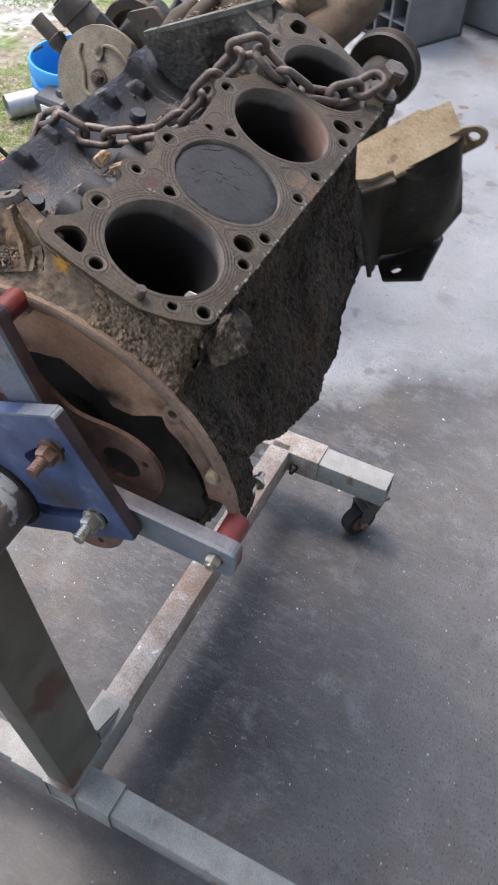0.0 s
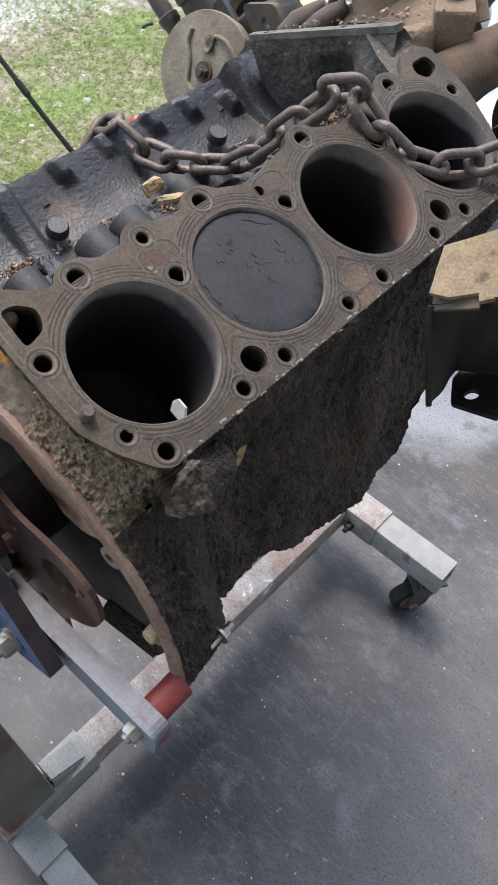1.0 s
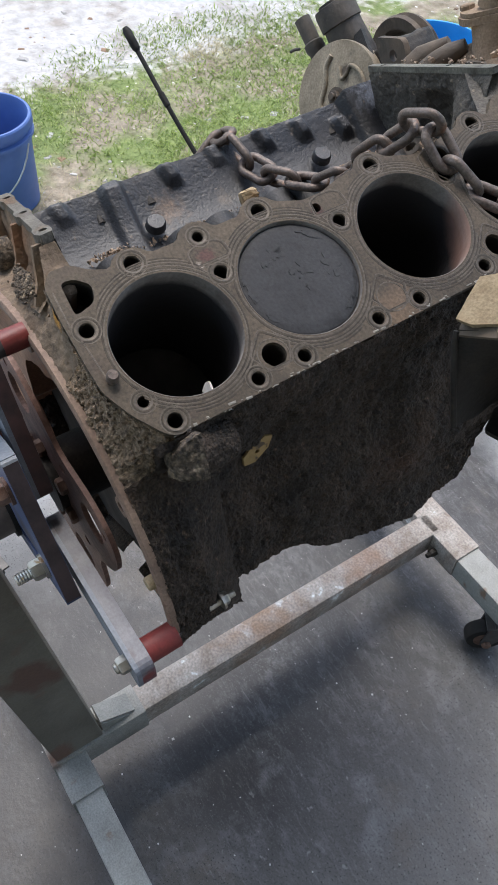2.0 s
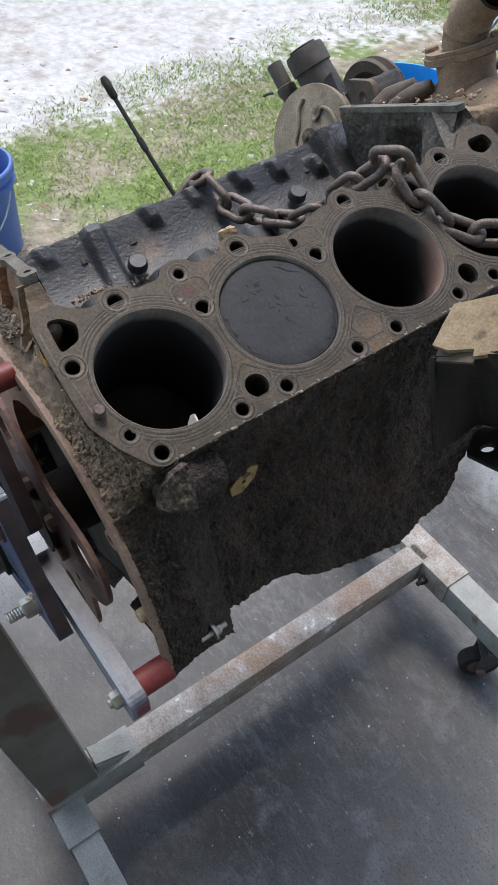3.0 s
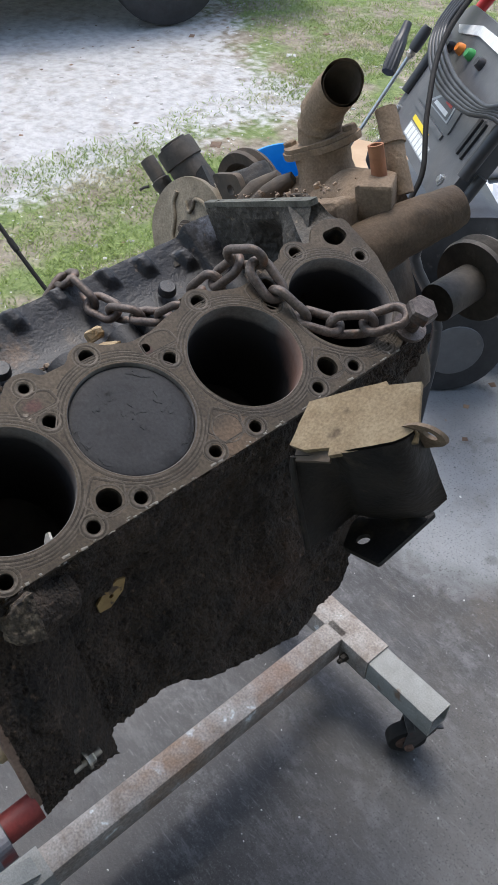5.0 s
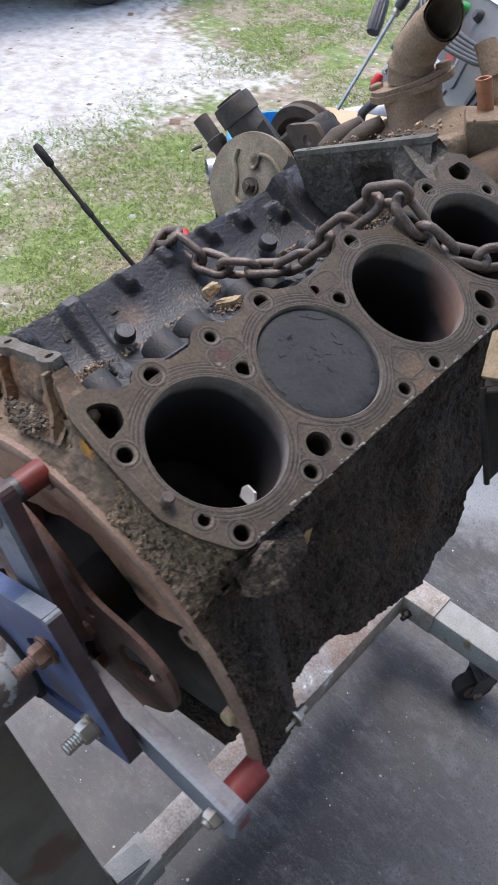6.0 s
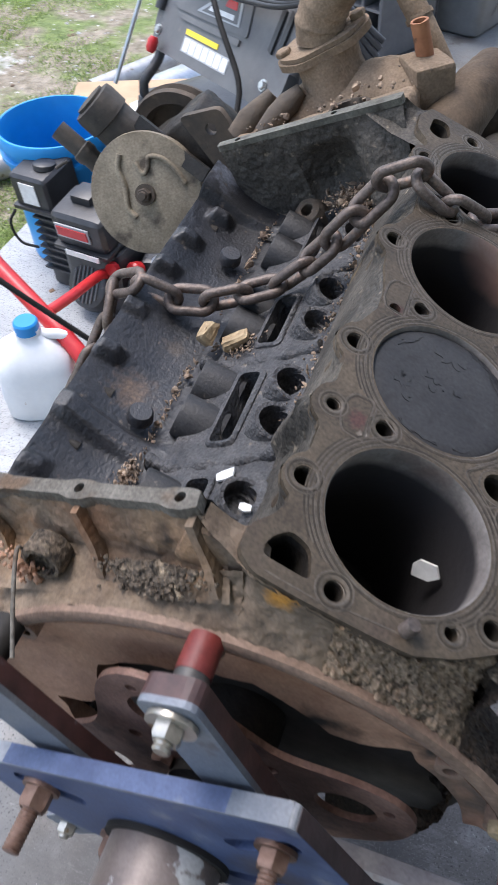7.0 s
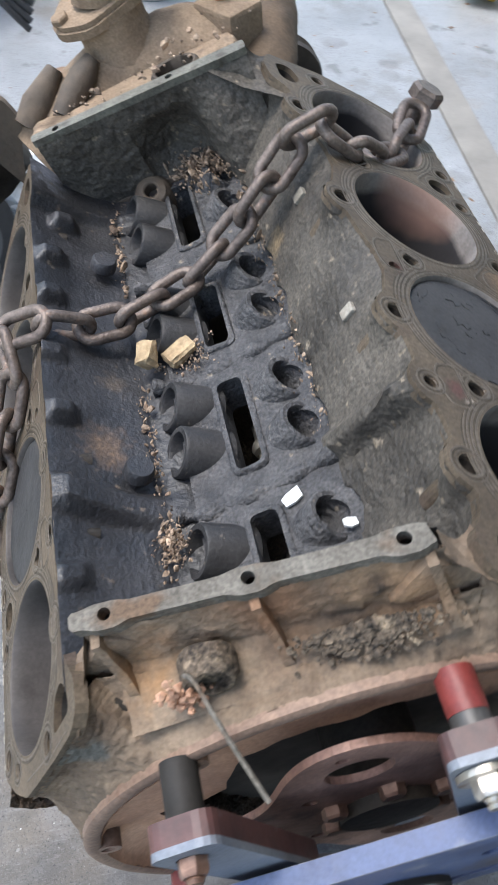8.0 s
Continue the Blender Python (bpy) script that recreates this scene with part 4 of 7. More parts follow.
    for y in BORES:
        line(pale, arc(y, BS, 0.0526, 0, 360, 72), 0.0011, 0.0004)
        line(dark, arc(y, BS, 0.0541, 0, 360, 72), 0.0012, 0.0003)
        for base in (90, 270):
            for r, half, w in ((0.0558, 58, 0.0011), (0.0585, 50, 0.0009), (0.0608, 38, 0.0008)):
                if base == 90 and r > 0.06:
                    half = 22
                cut = rl.uniform(-20, 20)
                line(pale, arc(y, BS, r, base - half, base + cut - 3, 20), w, 0.00035)
                line(pale, arc(y, BS, r, base + cut + 3, base + half, 20), w, 0.00035)
                line(dark, arc(y, BS, r + 0.0014, base - half + 3, base + half - 4, 30), 0.001, 0.0003)
    for y, s, r in small:
        line(pale, arc(y, s, r + 0.0046, 0, 360, 24), 0.0009, 0.0004)
        line(dark, arc(y, s, r + 0.0034, 0, 360, 24), 0.0011, 0.0003)
    for y in (0.0965, 0.211, 0.3275):
        tri = rounded([(y, -0.017), (y - 0.013, -0.034), (y + 0.013, -0.034)], 0.003, 3)
        line(pale, loop_of(tri), 0.0009, 0.0004)
        quad = rounded([(y - 0.017, -0.036), (y - 0.0155, -0.05), (y - 0.006, -0.0535), (y + 0.009, -0.053), (y + 0.0155, -0.049), (y + 0.0165, -0.036)], 0.003, 3)
        line(pale, loop_of(quad), 0.001, 0.0004)
        line(dark, loop_of([(a + (y - a) * 0.1, b + (-0.045 - b) * 0.1) for a, b in quad]), 0.001, 0.0003)
        low = rounded([(y, 0.028), (y - 0.018, 0.046), (y - 0.0135, 0.052), (y - 0.013, 0.0615), (y + 0.013, 0.0615), (y + 0.0135, 0.052), (y + 0.018, 0.046)], 0.004, 3)
        line(pale, loop_of(low), 0.001, 0.0004)
        line(dark, loop_of([(a + (y - a) * 0.09, b + (0.05 - b) * 0.09) for a, b in low]), 0.001, 0.0003)
        line(pale, loop_of(arc(y, 0.0512, 0.0128, 0, 350, 28)), 0.0009, 0.0004)
    for p0, p1 in (((-0.024, -0.02), (-0.022, 0.018)), ((-0.0265, -0.03), (-0.0245, -0.062)), ((0.42, 0.055), (0.438, 0.022)), ((0.43, 0.05), (0.446, 0.016))):
        line(pale, [p0, p1], 0.001, 0.0004)
    tagged(part("gasket_residue", pale, "residue", deck, "pale gasket lines left on the deck"), kind="stuff")
    tagged(part("gasket_shadow", dark, "residue_dark", deck, "dark gasket lines left on the deck"), kind="stuff")
    # chipped metal along the outer edge
    bm = bmesh.new()
    for q in range(150):
        y = rl.uniform(0.0, 0.4)
        s = 0.0725 - abs(rl.gauss(0, 0.0012))
        d0 = rl.uniform(-0.0004, 0.0022)
        p = put(y, s, d0)
        a, b2 = rl.uniform(0.0008, 0.0035), rl.uniform(0.0005, 0.0014)
        vs = [bm.verts.new(p + put(y + da * a, s + db * b2, d0) - put(y, s, d0) + (put(y, s, d0 - 0.0006) - p) * dd) for da, db, dd in ((-1, -1, 0), (1, -0.7, 0), (0.8, 1, 0), (-0.9, 0.8, 0), (0, 0, 1))]
        for t0, t1 in ((0, 1), (1, 2), (2, 3), (3, 0)):
            bm.faces.new((vs[t0], vs[t1], vs[4]))
    tagged(part("edge_chip", bm, "flake", deck, "pale chipped edge of the deck"), kind="stuff")
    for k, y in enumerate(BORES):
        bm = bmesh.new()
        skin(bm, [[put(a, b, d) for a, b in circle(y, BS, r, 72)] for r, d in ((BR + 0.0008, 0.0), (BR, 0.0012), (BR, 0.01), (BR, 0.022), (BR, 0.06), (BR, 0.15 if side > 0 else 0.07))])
        bore = part("cylinder_bore", bm, "bore" if side > 0 else "bore_mid", block, "smooth cylinder wall, painted darker below, with a rusty lit patch" if side > 0 else "darker cylinder wall of the left bank", 40)
        top = 0.003 if k == 1 else 0.128 if side > 0 else 0.058
        bm = bmesh.new()
        rr = BR - 0.0006
        prof = [(0.0, 0.0), (rr * 0.55, 0.0), (rr * 0.96, 0.0), (rr, 0.0008), (rr, 0.012)]
        skin(bm, [[put(a, b, top + dd) for a, b in circle(y, BS, max(r, 0.0005), 64)] for r, dd in prof])
        bmesh.ops.subdivide_edges(bm, edges=[e for e in bm.edges], cuts=1)
        crust(bm, 0.0004, 90, k)
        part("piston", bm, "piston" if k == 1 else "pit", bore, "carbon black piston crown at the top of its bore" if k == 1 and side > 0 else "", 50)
    if side > 0:
        for q in range(17):
            bm = bmesh.new()
            edge_q = q < 10
            a0 = rl.uniform(0.2, 2.2) if q < 6 else rl.uniform(0, 6.28)
            d0 = rl.uniform(0.84, 0.95) if edge_q else rl.uniform(0.1, 0.7)
            r0 = rl.uniform(0.004, 0.007) if edge_q else rl.uniform(0.004, 0.012)
            long_q, wide_q = (1.7, 0.42) if edge_q else (1.3, 0.8)
            ring = []
            for w in range(22):
                a = 2 * math.pi * w / 22
                r = r0 * (0.75 + 0.75 * noise.noise(V(math.cos(a) * 2.2, math.sin(a) * 2.2, q * 3.1)))
                x, y2 = r * long_q * math.cos(a), r * wide_q * math.sin(a)
                rr = min(BR * d0 + y2, BR - 0.0012)
                th = a0 + x / (BR * max(d0, 0.3))
                ring.append((BORES[1] + rr * math.cos(th), BS + rr * math.sin(th)))
            plate(bm, ring, [], lambda a, b, d: put(a, b, 0.0026 + d), 0.001, back=False)
            part("carbon_flake", bm, "piston", deck)
    return deck


bank(deck_r, 1)
bank(deck_l, -1)
for s in (1,):
    bm = bmesh.new()
    p = deck_r(-0.019, 0.0156)
    turned(bm, p, p + V(RT, 0, RT) * 0.009, [(0, 0.0046), (0.8, 0.0046), (1, 0.0036)], 16)
    part("dowel_pin", bm, "chain", block, smooth=30)

# outer side of each bank
LOWER = [(-0.035, -0.15), (0.008, -0.13), (0.05, -0.124), (0.08, -0.131), (0.11, -0.142), (0.14, -0.153), (0.17, -0.172), (0.2, -0.196), (0.23, -0.205), (0.26, -0.209), (0.295, -0.213), (0.335, -0.208), (0.362, -0.188), (0.376, -0.158), (0.383, -0.12), (0.389, -0.098), (0.4, -0.086), (0.445, -0.08)]


def side_u(w):
    return lerp_table(w, [(-0.21, 0.088), (-0.145, 0.101), (-0.115, 0.122), (-0.1, 0.133), (-0.06, 0.138), (0.0, 0.146), (0.03, 0.158), (0.075, 0.192), (0.1, 0.207), (0.108, 0.2085)])


def side_wall(sgn):
    bm = bmesh.new()

    def f(a, b):
        y = -0.02 + 0.46 * a
        low = lerp_table(y, LOWER)
        w = 0.1075 + (low - 0.1075) * b
        u = side_u(w)
        # sunk panels between the cylinder barrels, and a casting step lower down
        barrel = min(abs(y - c) for c in BORES)
        if w < 0.09:
            u -= 0.006 * min(1, (0.09 - w) * 40) * (0.5 - 0.5 * math.cos(min(1, barrel / 0.055) * math.pi))
        # the skirt ends in a step and the crankcase below it is set back
        u -= 0.006 * max(0.0, min(1.0, (-0.083 - w) / 0.008)) * max(0.0, min(1.0, (y - 0.17) / 0.04))
        return V(sgn * u, y, w)

    rows = grid(bm, f, 230, 110)
    crust(bm, 0.0045, 24, 3.0 + sgn)
    crust(bm, 0.0025, 55, 1.0 + sgn)
    crust(bm, 0.0018, 130, 9.0)
    crust(bm, 0.0019, 300, 4.0)
    ends = [(r[-1], bm.verts.new((sgn * 0.02, r[-1].co.y, r[-1].co.z + 0.01))) for r in rows]
    for (a, b), (c, d) in zip(ends, ends[1:]):
        bm.faces.new((a, c, d, b))
    w = part("bank_side", bm, "wall", block, "oil blackened rough cast side of the block", 60)
    return w


side_wall(1)
side_wall(-1)
# yellow painted spot with a hole, a boss at the rear corner and a bracket bolt
bm = bmesh.new()
spot_c = V(0.1475, 0.084, 0.022)
outl = [(-0.016, -0.012), (-0.004, -0.014), (0.012, -0.002), (0.017, 0.012), (0.008, 0.016), (-0.008, 0.009), (-0.017, 0.0)]
plate(bm, outl, [circle(-0.001, 0.0, 0.0025, 10)], lambda a, b, d: spot_c + V(0.005 + 0.3 * b - d, a * 0.88, 0.84 * b), 0.003)
part("paint_patch", bm, "yellow", block, "patch of old yellow paint")
bm = bmesh.new()
turned(bm, (0.194, 0.04, 0.078), (0.208, -0.004, 0.085), [(0, 0.018), (0.3, 0.0185), (0.86, 0.018), (0.97, 0.016), (1, 0.001)], 36)
bmesh.ops.subdivide_edges(bm, edges=bm.edges[:], cuts=3, use_grid_fill=True)
crust(bm, 0.003, 70, 5)
crust(bm, 0.0012, 260, 2)
part("mount_boss", bm, "wall", block, "oil blackened round cast boss", 60)
bm = bmesh.new()
grid(bm, lambda a, b: V(0.192 + 0.03 * a + 0.004 * b, -0.0075 - 0.003 * math.sin(a * 5) - 0.004 * b + 0.018 * max(abs(2 * a - 1), abs(2 * b - 1)) ** 4, 0.1 - 0.036 * b + 0.008 * a), 40, 40)
crust(bm, 0.0022, 90, 4)
crust(bm, 0.001, 300, 4)
part("boss_face", bm, "crust_dark", block, "broken grimy flat face of the boss", 60)
bm = bmesh.new()
turned(bm, (0.181, -0.01, -0.076), (0.181, 0.016, -0.076), [(0, 0.0035), (1, 0.0032)], 12)
turned(bm, (0.181, 0.002, -0.076), (0.181, 0.0045, -0.076), [(0, 0.0085), (1, 0.0082)], 20)
hexagon(bm, (0.181, 0.0045, -0.076), (0, 1, 0), 0.0062, 0.005)
part("bracket_bolt", bm, "zinc", block, "small zinc bolt and washer")
bm = bmesh.new()
turned(bm, (0.185, -0.045, -0.017), (0.185, -0.0525, -0.017), [(0, 0.0062), (0.8, 0.006), (1, 0.005)], 18)
part("flange_pin", bm, "tan_plate", block, "short tan pin in the flange", 40)

# bell housing
BC = V(0.0, 0, -0.012)
RO, RI = 0.197, 0.187
A0, A1 = -20, 200


def rim_pt(deg, r, y):
    a = radians(deg)
    return V(BC.x + r * math.cos(a), y, BC.z + r * math.sin(a))


def block_outline(t):
    """The block's rear outline as the rim's angle goes from A0 to A1."""
    pts = [(-20, 0.13, -0.14), (0, 0.145, -0.02), (18, 0.175, 0.05), (29, 0.2075, 0.1075), (40, 0.18, 0.136), (52, 0.14, 0.176), (63, 0.105, 0.205), (75, 0.05, 0.197), (90, 0.0, 0.195)]
    if t > 90:
        p = block_outline(180 - t)
        return (-p[0], p[1])
    return (lerp_table(t, [(a, u) for a, u, w in pts]), lerp_table(t, [(a, w) for a, u, w in pts]))


def shoulder(t0, t1, n_a, material, label, amp):
    bm = bmesh.new()
    rings = []
    NK = 36
    for i in range(n_a + 1):
        t = t0 + (t1 - t0) * i / n_a
        u, w = block_outline(t)
        tt = t if t < 90 else 180 - t
        if tt < 28:
            q = V(u, 0.0 + 0.04 * min(1, (28 - tt) / 14), w)
        elif tt < 64:
            s = 0.0725 - 0.15 * (tt - 28) / 36
            q = (deck_r if t < 90 else deck_l)(lerp_table(s, [(-0.078, -0.012), (-0.068, -0.0285), (-0.04, -0.0305), (0.022, -0.0305), (0.046, -0.0205), (0.0725, -0.001)]), s, 0.003)
        else:
            q = V(u, -0.012 - 0.11 * u, w - 0.006)
        p = rim_pt(t, RO, -0.0415)
        if tt < 24:
            mid = rim_pt(t, RO - 0.004 - 0.02 * max(0.0, (tt - 8) / 16), -0.004)
            mid = mid.lerp(p.lerp(q, 0.6), max(0.0, min(1.0, (tt - 12) / 12)))
            rings.append([p.lerp(mid, k / NK / 0.6) if k < NK * 0.6 else mid.lerp(q, (k / NK - 0.6) / 0.4) for k in range(NK + 1)])
        else:
            rings.append([p.lerp(q, k / NK) + V(0, 0.006, 0) * math.sin(k / NK * math.pi) for k in range(NK + 1)])
    skin(bm, rings, False)
    crust(bm, amp * 0.6, 80, 2)
    crust(bm, amp * 0.75, 230, 6)
    crust(bm, amp * 0.6, 420, 7)
    return part("bell_shoulder", bm, material, block, label, 60)


shoulder(A0 - 6, 24, 80, "wall", "oil blackened shoulder of the bell housing", 0.003)
shoulder(24, 50, 110, "crust", "grime caked shoulder of the bell housing", 0.0028)
shoulder(50, 180, 220, "tan", "tan dusty shoulder of the bell housing", 0.0014)
shoulder(180, A1, 30, "wall", "oil blackened shoulder of the bell housing", 0.002)
# a near-black plate paints the shade of the open recess
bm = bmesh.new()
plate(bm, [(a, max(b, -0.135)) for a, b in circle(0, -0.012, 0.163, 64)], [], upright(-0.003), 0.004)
part("rear_recess", bm, "pit", block, "dark plate standing in for the shaded recess round the crankshaft", 40)
bm = bmesh.new()
prof = [(RI, -0.037), (RI, -0.0455), (RI + 0.003, -0.047), (RO - 0.002, -0.047), (RO + 0.0004, -0.0455), (RO + 0.0004, -0.0405)]
rings = [[rim_pt(A0 + (A1 - A0) * i / 120, r, y) for i in range(121)] for r, y in prof]
skin(bm, rings, False)
part("bell_flange", bm, "rim", block, "rust brown bell housing flange", 40)
bm = bmesh.new()


def face_in(t):
    """How far in the rear face reaches before the dark recess."""
    t = t if t < 90 else 180 - t
    return lerp_table(t, [(-20, 0.16), (5, 0.15), (12, 0.145), (18, 0.15), (22, 0.118), (30, 0.106), (45, 0.112), (60, 0.122), (90, 0.112)])


rings = []
for j in range(9):
    row = []
    for i in range(141):
        t = A0 + (A1 - A0) * i / 140
        r_in = face_in(t)
        if j == 0:
            row.append(rim_pt(t, RI, -0.046))
        elif j == 1:
            row.append(rim_pt(t, RI - 0.0015, -0.04))
        elif j == 8:
            row.append(rim_pt(t, r_in - 0.001, -0.004))
        else:
            q = (j - 2) / 5
            row.append(rim_pt(t, (RI - 0.004) + (r_in - RI + 0.004) * q, -0.037 + 0.006 * q + 0.003 * math.sin(q * 3.1)))
    rings.append(row)
skin(bm, rings, False)
crust(bm, 0.001, 50, 4)
part("bell_inside", bm, "rust", block, "orange rusted rear face inside the bell housing", 60)
for ang in (20, -3, 68, 112, 160):
    bm = bmesh.new()
    p = rim_pt(ang, RI - 0.003, -0.046)
    pipe(bm, p + V(0, -0.0008, 0), p + V(0, 0.016, 0), 0.0088, 0.0045, 22)
    part("flange_boss", bm, "rim", block, smooth=40)
bm = bmesh.new()
outl = []
for i in range(96):
    a = 2 * math.pi * i / 96
    r = 0.1165 + 0.0235 * math.cos(4 * (a + radians(3))) + 0.0015 * math.sin(9 * a)
    outl.append((r * math.cos(a), r * math.sin(a)))
hol = [circle(0.0, 0.0, 0.03, 40)]
for q in range(4):
    a = radians(90 * q - 2)
    hol.append(circle(0.0945 * math.cos(a), 0.0945 * math.sin(a), 0.0205, 32))
    hol.append(circle(0.1245 * math.cos(a + 0.03), 0.1245 * math.sin(a + 0.03), 0.004, 12))
    hol.append(circle(0.068 * math.cos(a + 0.6), 0.068 * math.sin(a + 0.6), 0.0055, 14))
plate(bm, outl, hol, upright(-0.058), 0.0045)
part("drive_plate", bm, "rust_dark", block, "dark rusted drive plate with holes")
# coloured near black to sink into the shade round it
bm = bmesh.new()
cyl(bm, (0, -0.066, 0), (0, 0.0, 0), 0.033, n=40)
crank = part("crank_flange", bm, "greasy", block, "crankshaft flange painted black like the void round it", 30)
for q in range(6):
    a = radians(60 * q + 15)
    bolt("crank_bolt", (0.041 * math.cos(a), -0.058, 0.041 * math.sin(a)), (0, -1, 0), 0.0085, 0.007, 0, crank, "bolt_rust")

# rear rail of the valley
bm = bmesh.new()


def flat(w0):
    return lambda a, b, d: V(a, b, w0 - d)


rail_edge = [(-0.092, 0.0045)]
for u0 in (-0.073, 0.0, 0.073):
    rail_edge += [(u0 - 0.012, 0.0045), (u0 - 0.007, 0.0062), (u0 + 0.007, 0.0062), (u0 + 0.012, 0.0045)]
rail_edge += [(0.084, 0.0045), (0.086, -0.0055)]
for u0 in (0.073, 0.0, -0.073):
    rail_edge += [(u0 + 0.011, -0.0055), (u0 + 0.006, -0.008), (u0 - 0.006, -0.008), (u0 - 0.011, -0.0055)]
rail_edge += [(-0.092, -0.0055)]
plate(bm, rounded(rail_edge, 0.002, 1), [circle(u, 0.0, 0.0035, 16) for u in (-0.073, 0.0, 0.073)], lambda a, b, d: V(a, b + 0.003 - 0.11 * a, 0.2355 - d), 0.0075)
part("rear_rail", bm, "rail", block, "pale scraped rail across the back of the valley")
bm = bmesh.new()


def rear_face(a, b):
    u = -0.088 + 0.176 * a
    foot = max(0.0, b - 0.72) / 0.28
    return V(u, -0.0025 - 0.11 * u - 0.008 * b - (0.022 - 0.1 * u) * foot ** 1.6, 0.2295 - 0.046 * b)


grid(bm, rear_face, 130, 44)
crust(bm, 0.0016, 60, 8)
crust(bm, 0.0008, 200, 8)
part("rail_back", bm, "tan", block, "tan grimy back of the rail", 60)
bm = bmesh.new()


def valley_side(a, b):
    u = -0.092 + 0.18 * a
    return V(u, 0.0075 - 0.11 * u + 0.003 * b, 0.2295 - 0.085 * b)


grid(bm, valley_side, 60, 24)
crust(bm, 0.0012, 70, 6)
part("rail_front", bm, "valley", block, "oily black inner side of the rail", 60)
for u in (-0.082, -0.001, 0.081):
    y0 = -0.002 - 0.11 * u
    bm = bmesh.new()
    prof = [(y0 + 0.004, 0.2292), (y0 - 0.0085, 0.2292), (y0 - 0.0105, 0.22), (y0 - 0.0145, 0.202), (y0 - 0.022, 0.187), (y0 + 0.004, 0.176)]
    a = [bm.verts.new((u - 0.0024 - 0.0004 * (0.2292 - w) / 0.05, y, w)) for y, w in prof]
    b = [bm.verts.new((u + 0.0024 + 0.0004 * (0.2292 - w) / 0.05, y, w)) for y, w in prof]
    bm.faces.new(a), bm.faces.new(b[::-1])
    for i in range(6):
        bm.faces.new((a[i], a[(i + 1) % 6], b[(i + 1) % 6], b[i]))
    bmesh.ops.triangulate(bm, faces=bm.faces[:])
    bmesh.ops.subdivide_edges(bm, edges=bm.edges[:], cuts=3)
    crust(bm, 0.0006, 90, 3)
    part("rail_rib", bm, "tan", block, smooth=50)
for sgn in (1, -1):
    bm = bmesh.new()
    k = 1 if sgn > 0 else 0
    ra, rb = V(0.087 * sgn, -0.0165 * sgn + 0.001, 0.2285), V(0.087 * sgn, 0.0068 - 0.0096 * sgn, 0.2285)
    put = deck_r if sgn > 0 else deck_l
    da, db = put(-0.0285, -0.066, 0.003), put(0.004, -0.0745, 0.003)

    def corner(a, b):
        p = ra.lerp(rb, b).lerp(da.lerp(db, b), a)
        return p - V(0, 0, 0.012) * math.sin(math.pi * a) * (0.3 + 0.7 * b)

    grid(bm, corner, 30, 24)
    crust(bm, 0.0012, 70, 3)
    part("rail_corner", bm, "tan", block, "tan cast corner between rail and deck", 60)
    part("corner_casting", lump((0.083 * sgn, -0.0015 - 0.0095 * sgn, 0.199), (0.046, 0.014, 0.036), RY(43 * sgn), 0.006, 0.0012, 60, 3), "tan", block, "", 60)
# crumbled dirt heaped against the rail
bm = bmesh.new()
rh = random.Random(9)
for i in range(620):
    u = rh.gauss(0.042, 0.017)
    b2 = min(1.0, abs(rh.gauss(0.0, 0.4)))
    p = V(u, -0.0105 - 0.11 * u - 0.006 - 0.013 * b2, 0.2 - 0.012 * b2)
    vs = bmesh.ops.create_icosphere(bm, subdivisions=1, radius=0.00115 * math.exp(rh.gauss(0, 0.4)))["verts"]
    bmesh.ops.scale(bm, vec=(rh.uniform(0.7, 1.4), 1, rh.uniform(0.6, 1.1)), verts=vs)
    bmesh.ops.translate(bm, vec=p, verts=vs)
tagged(part("loose_dirt", bm, "crust_dark", block, "dark crumbs of dirt heaped behind the rail"), kind="stuff")
bm = bmesh.new()
turned(bm, (-0.038, -0.01, 0.199), (-0.038, -0.032, 0.201), [(0, 0.0145), (0.55, 0.014), (0.7, 0.0125), (0.7, 0.0098), (0.45, 0.0094), (0.4, 0.0004)], 28)
crust(bm, 0.0022, 110, 1)
plug = part("core_plug", bm, "crust_dark", block, "rusty cup shaped plug", 50)
bm = bmesh.new()
for i in range(70):
    p = V(-0.052 + rh.gauss(0, 0.0045), -0.027 + rh.gauss(0, 0.003), 0.199 + rh.gauss(0, 0.007))
    vs = bmesh.ops.create_icosphere(bm, subdivisions=1, radius=0.0016 * math.exp(rh.gauss(0, 0.4)))["verts"]
    for v in vs:
        v.co *= rh.uniform(0.6, 1.3)
    bmesh.ops.translate(bm, vec=p, verts=vs)
tagged(part("rust_scale", bm, "rust", plug, "flaking rust beside the plug"), kind="stuff")

# valley between the banks
bm = bmesh.new()
SLOTS = [(-0.0115, 0.0068, a, b) for a, b in ((0.048, 0.089), (0.125, 0.2), (0.236, 0.297), (0.353, 0.431))]
slots = [rounded([(u0, a), (u1, a), (u1, b), (u0, b)], 0.005, 3) for u0, u1, a, b in SLOTS]
LR = [(0.036, y) for y in (0.07, 0.142, 0.183, 0.253, 0.297, 0.382, 0.423)]
LL = [(-0.0375, y) for y in (0.076, 0.153, 0.193, 0.263, 0.297, 0.374, 0.413)]
plate(bm, rounded([(-0.044, 0.008), (0.062, 0.008), (0.062, 0.45), (-0.044, 0.45)], 0.002, 1), slots + [circle(u, y, 0.0125, 20) for u, y in LR], flat(0.145), 0.01, 0.03, False)
part("valley_floor", bm, "valley_crud", block, "oily valley floor with slots and lifter holes")
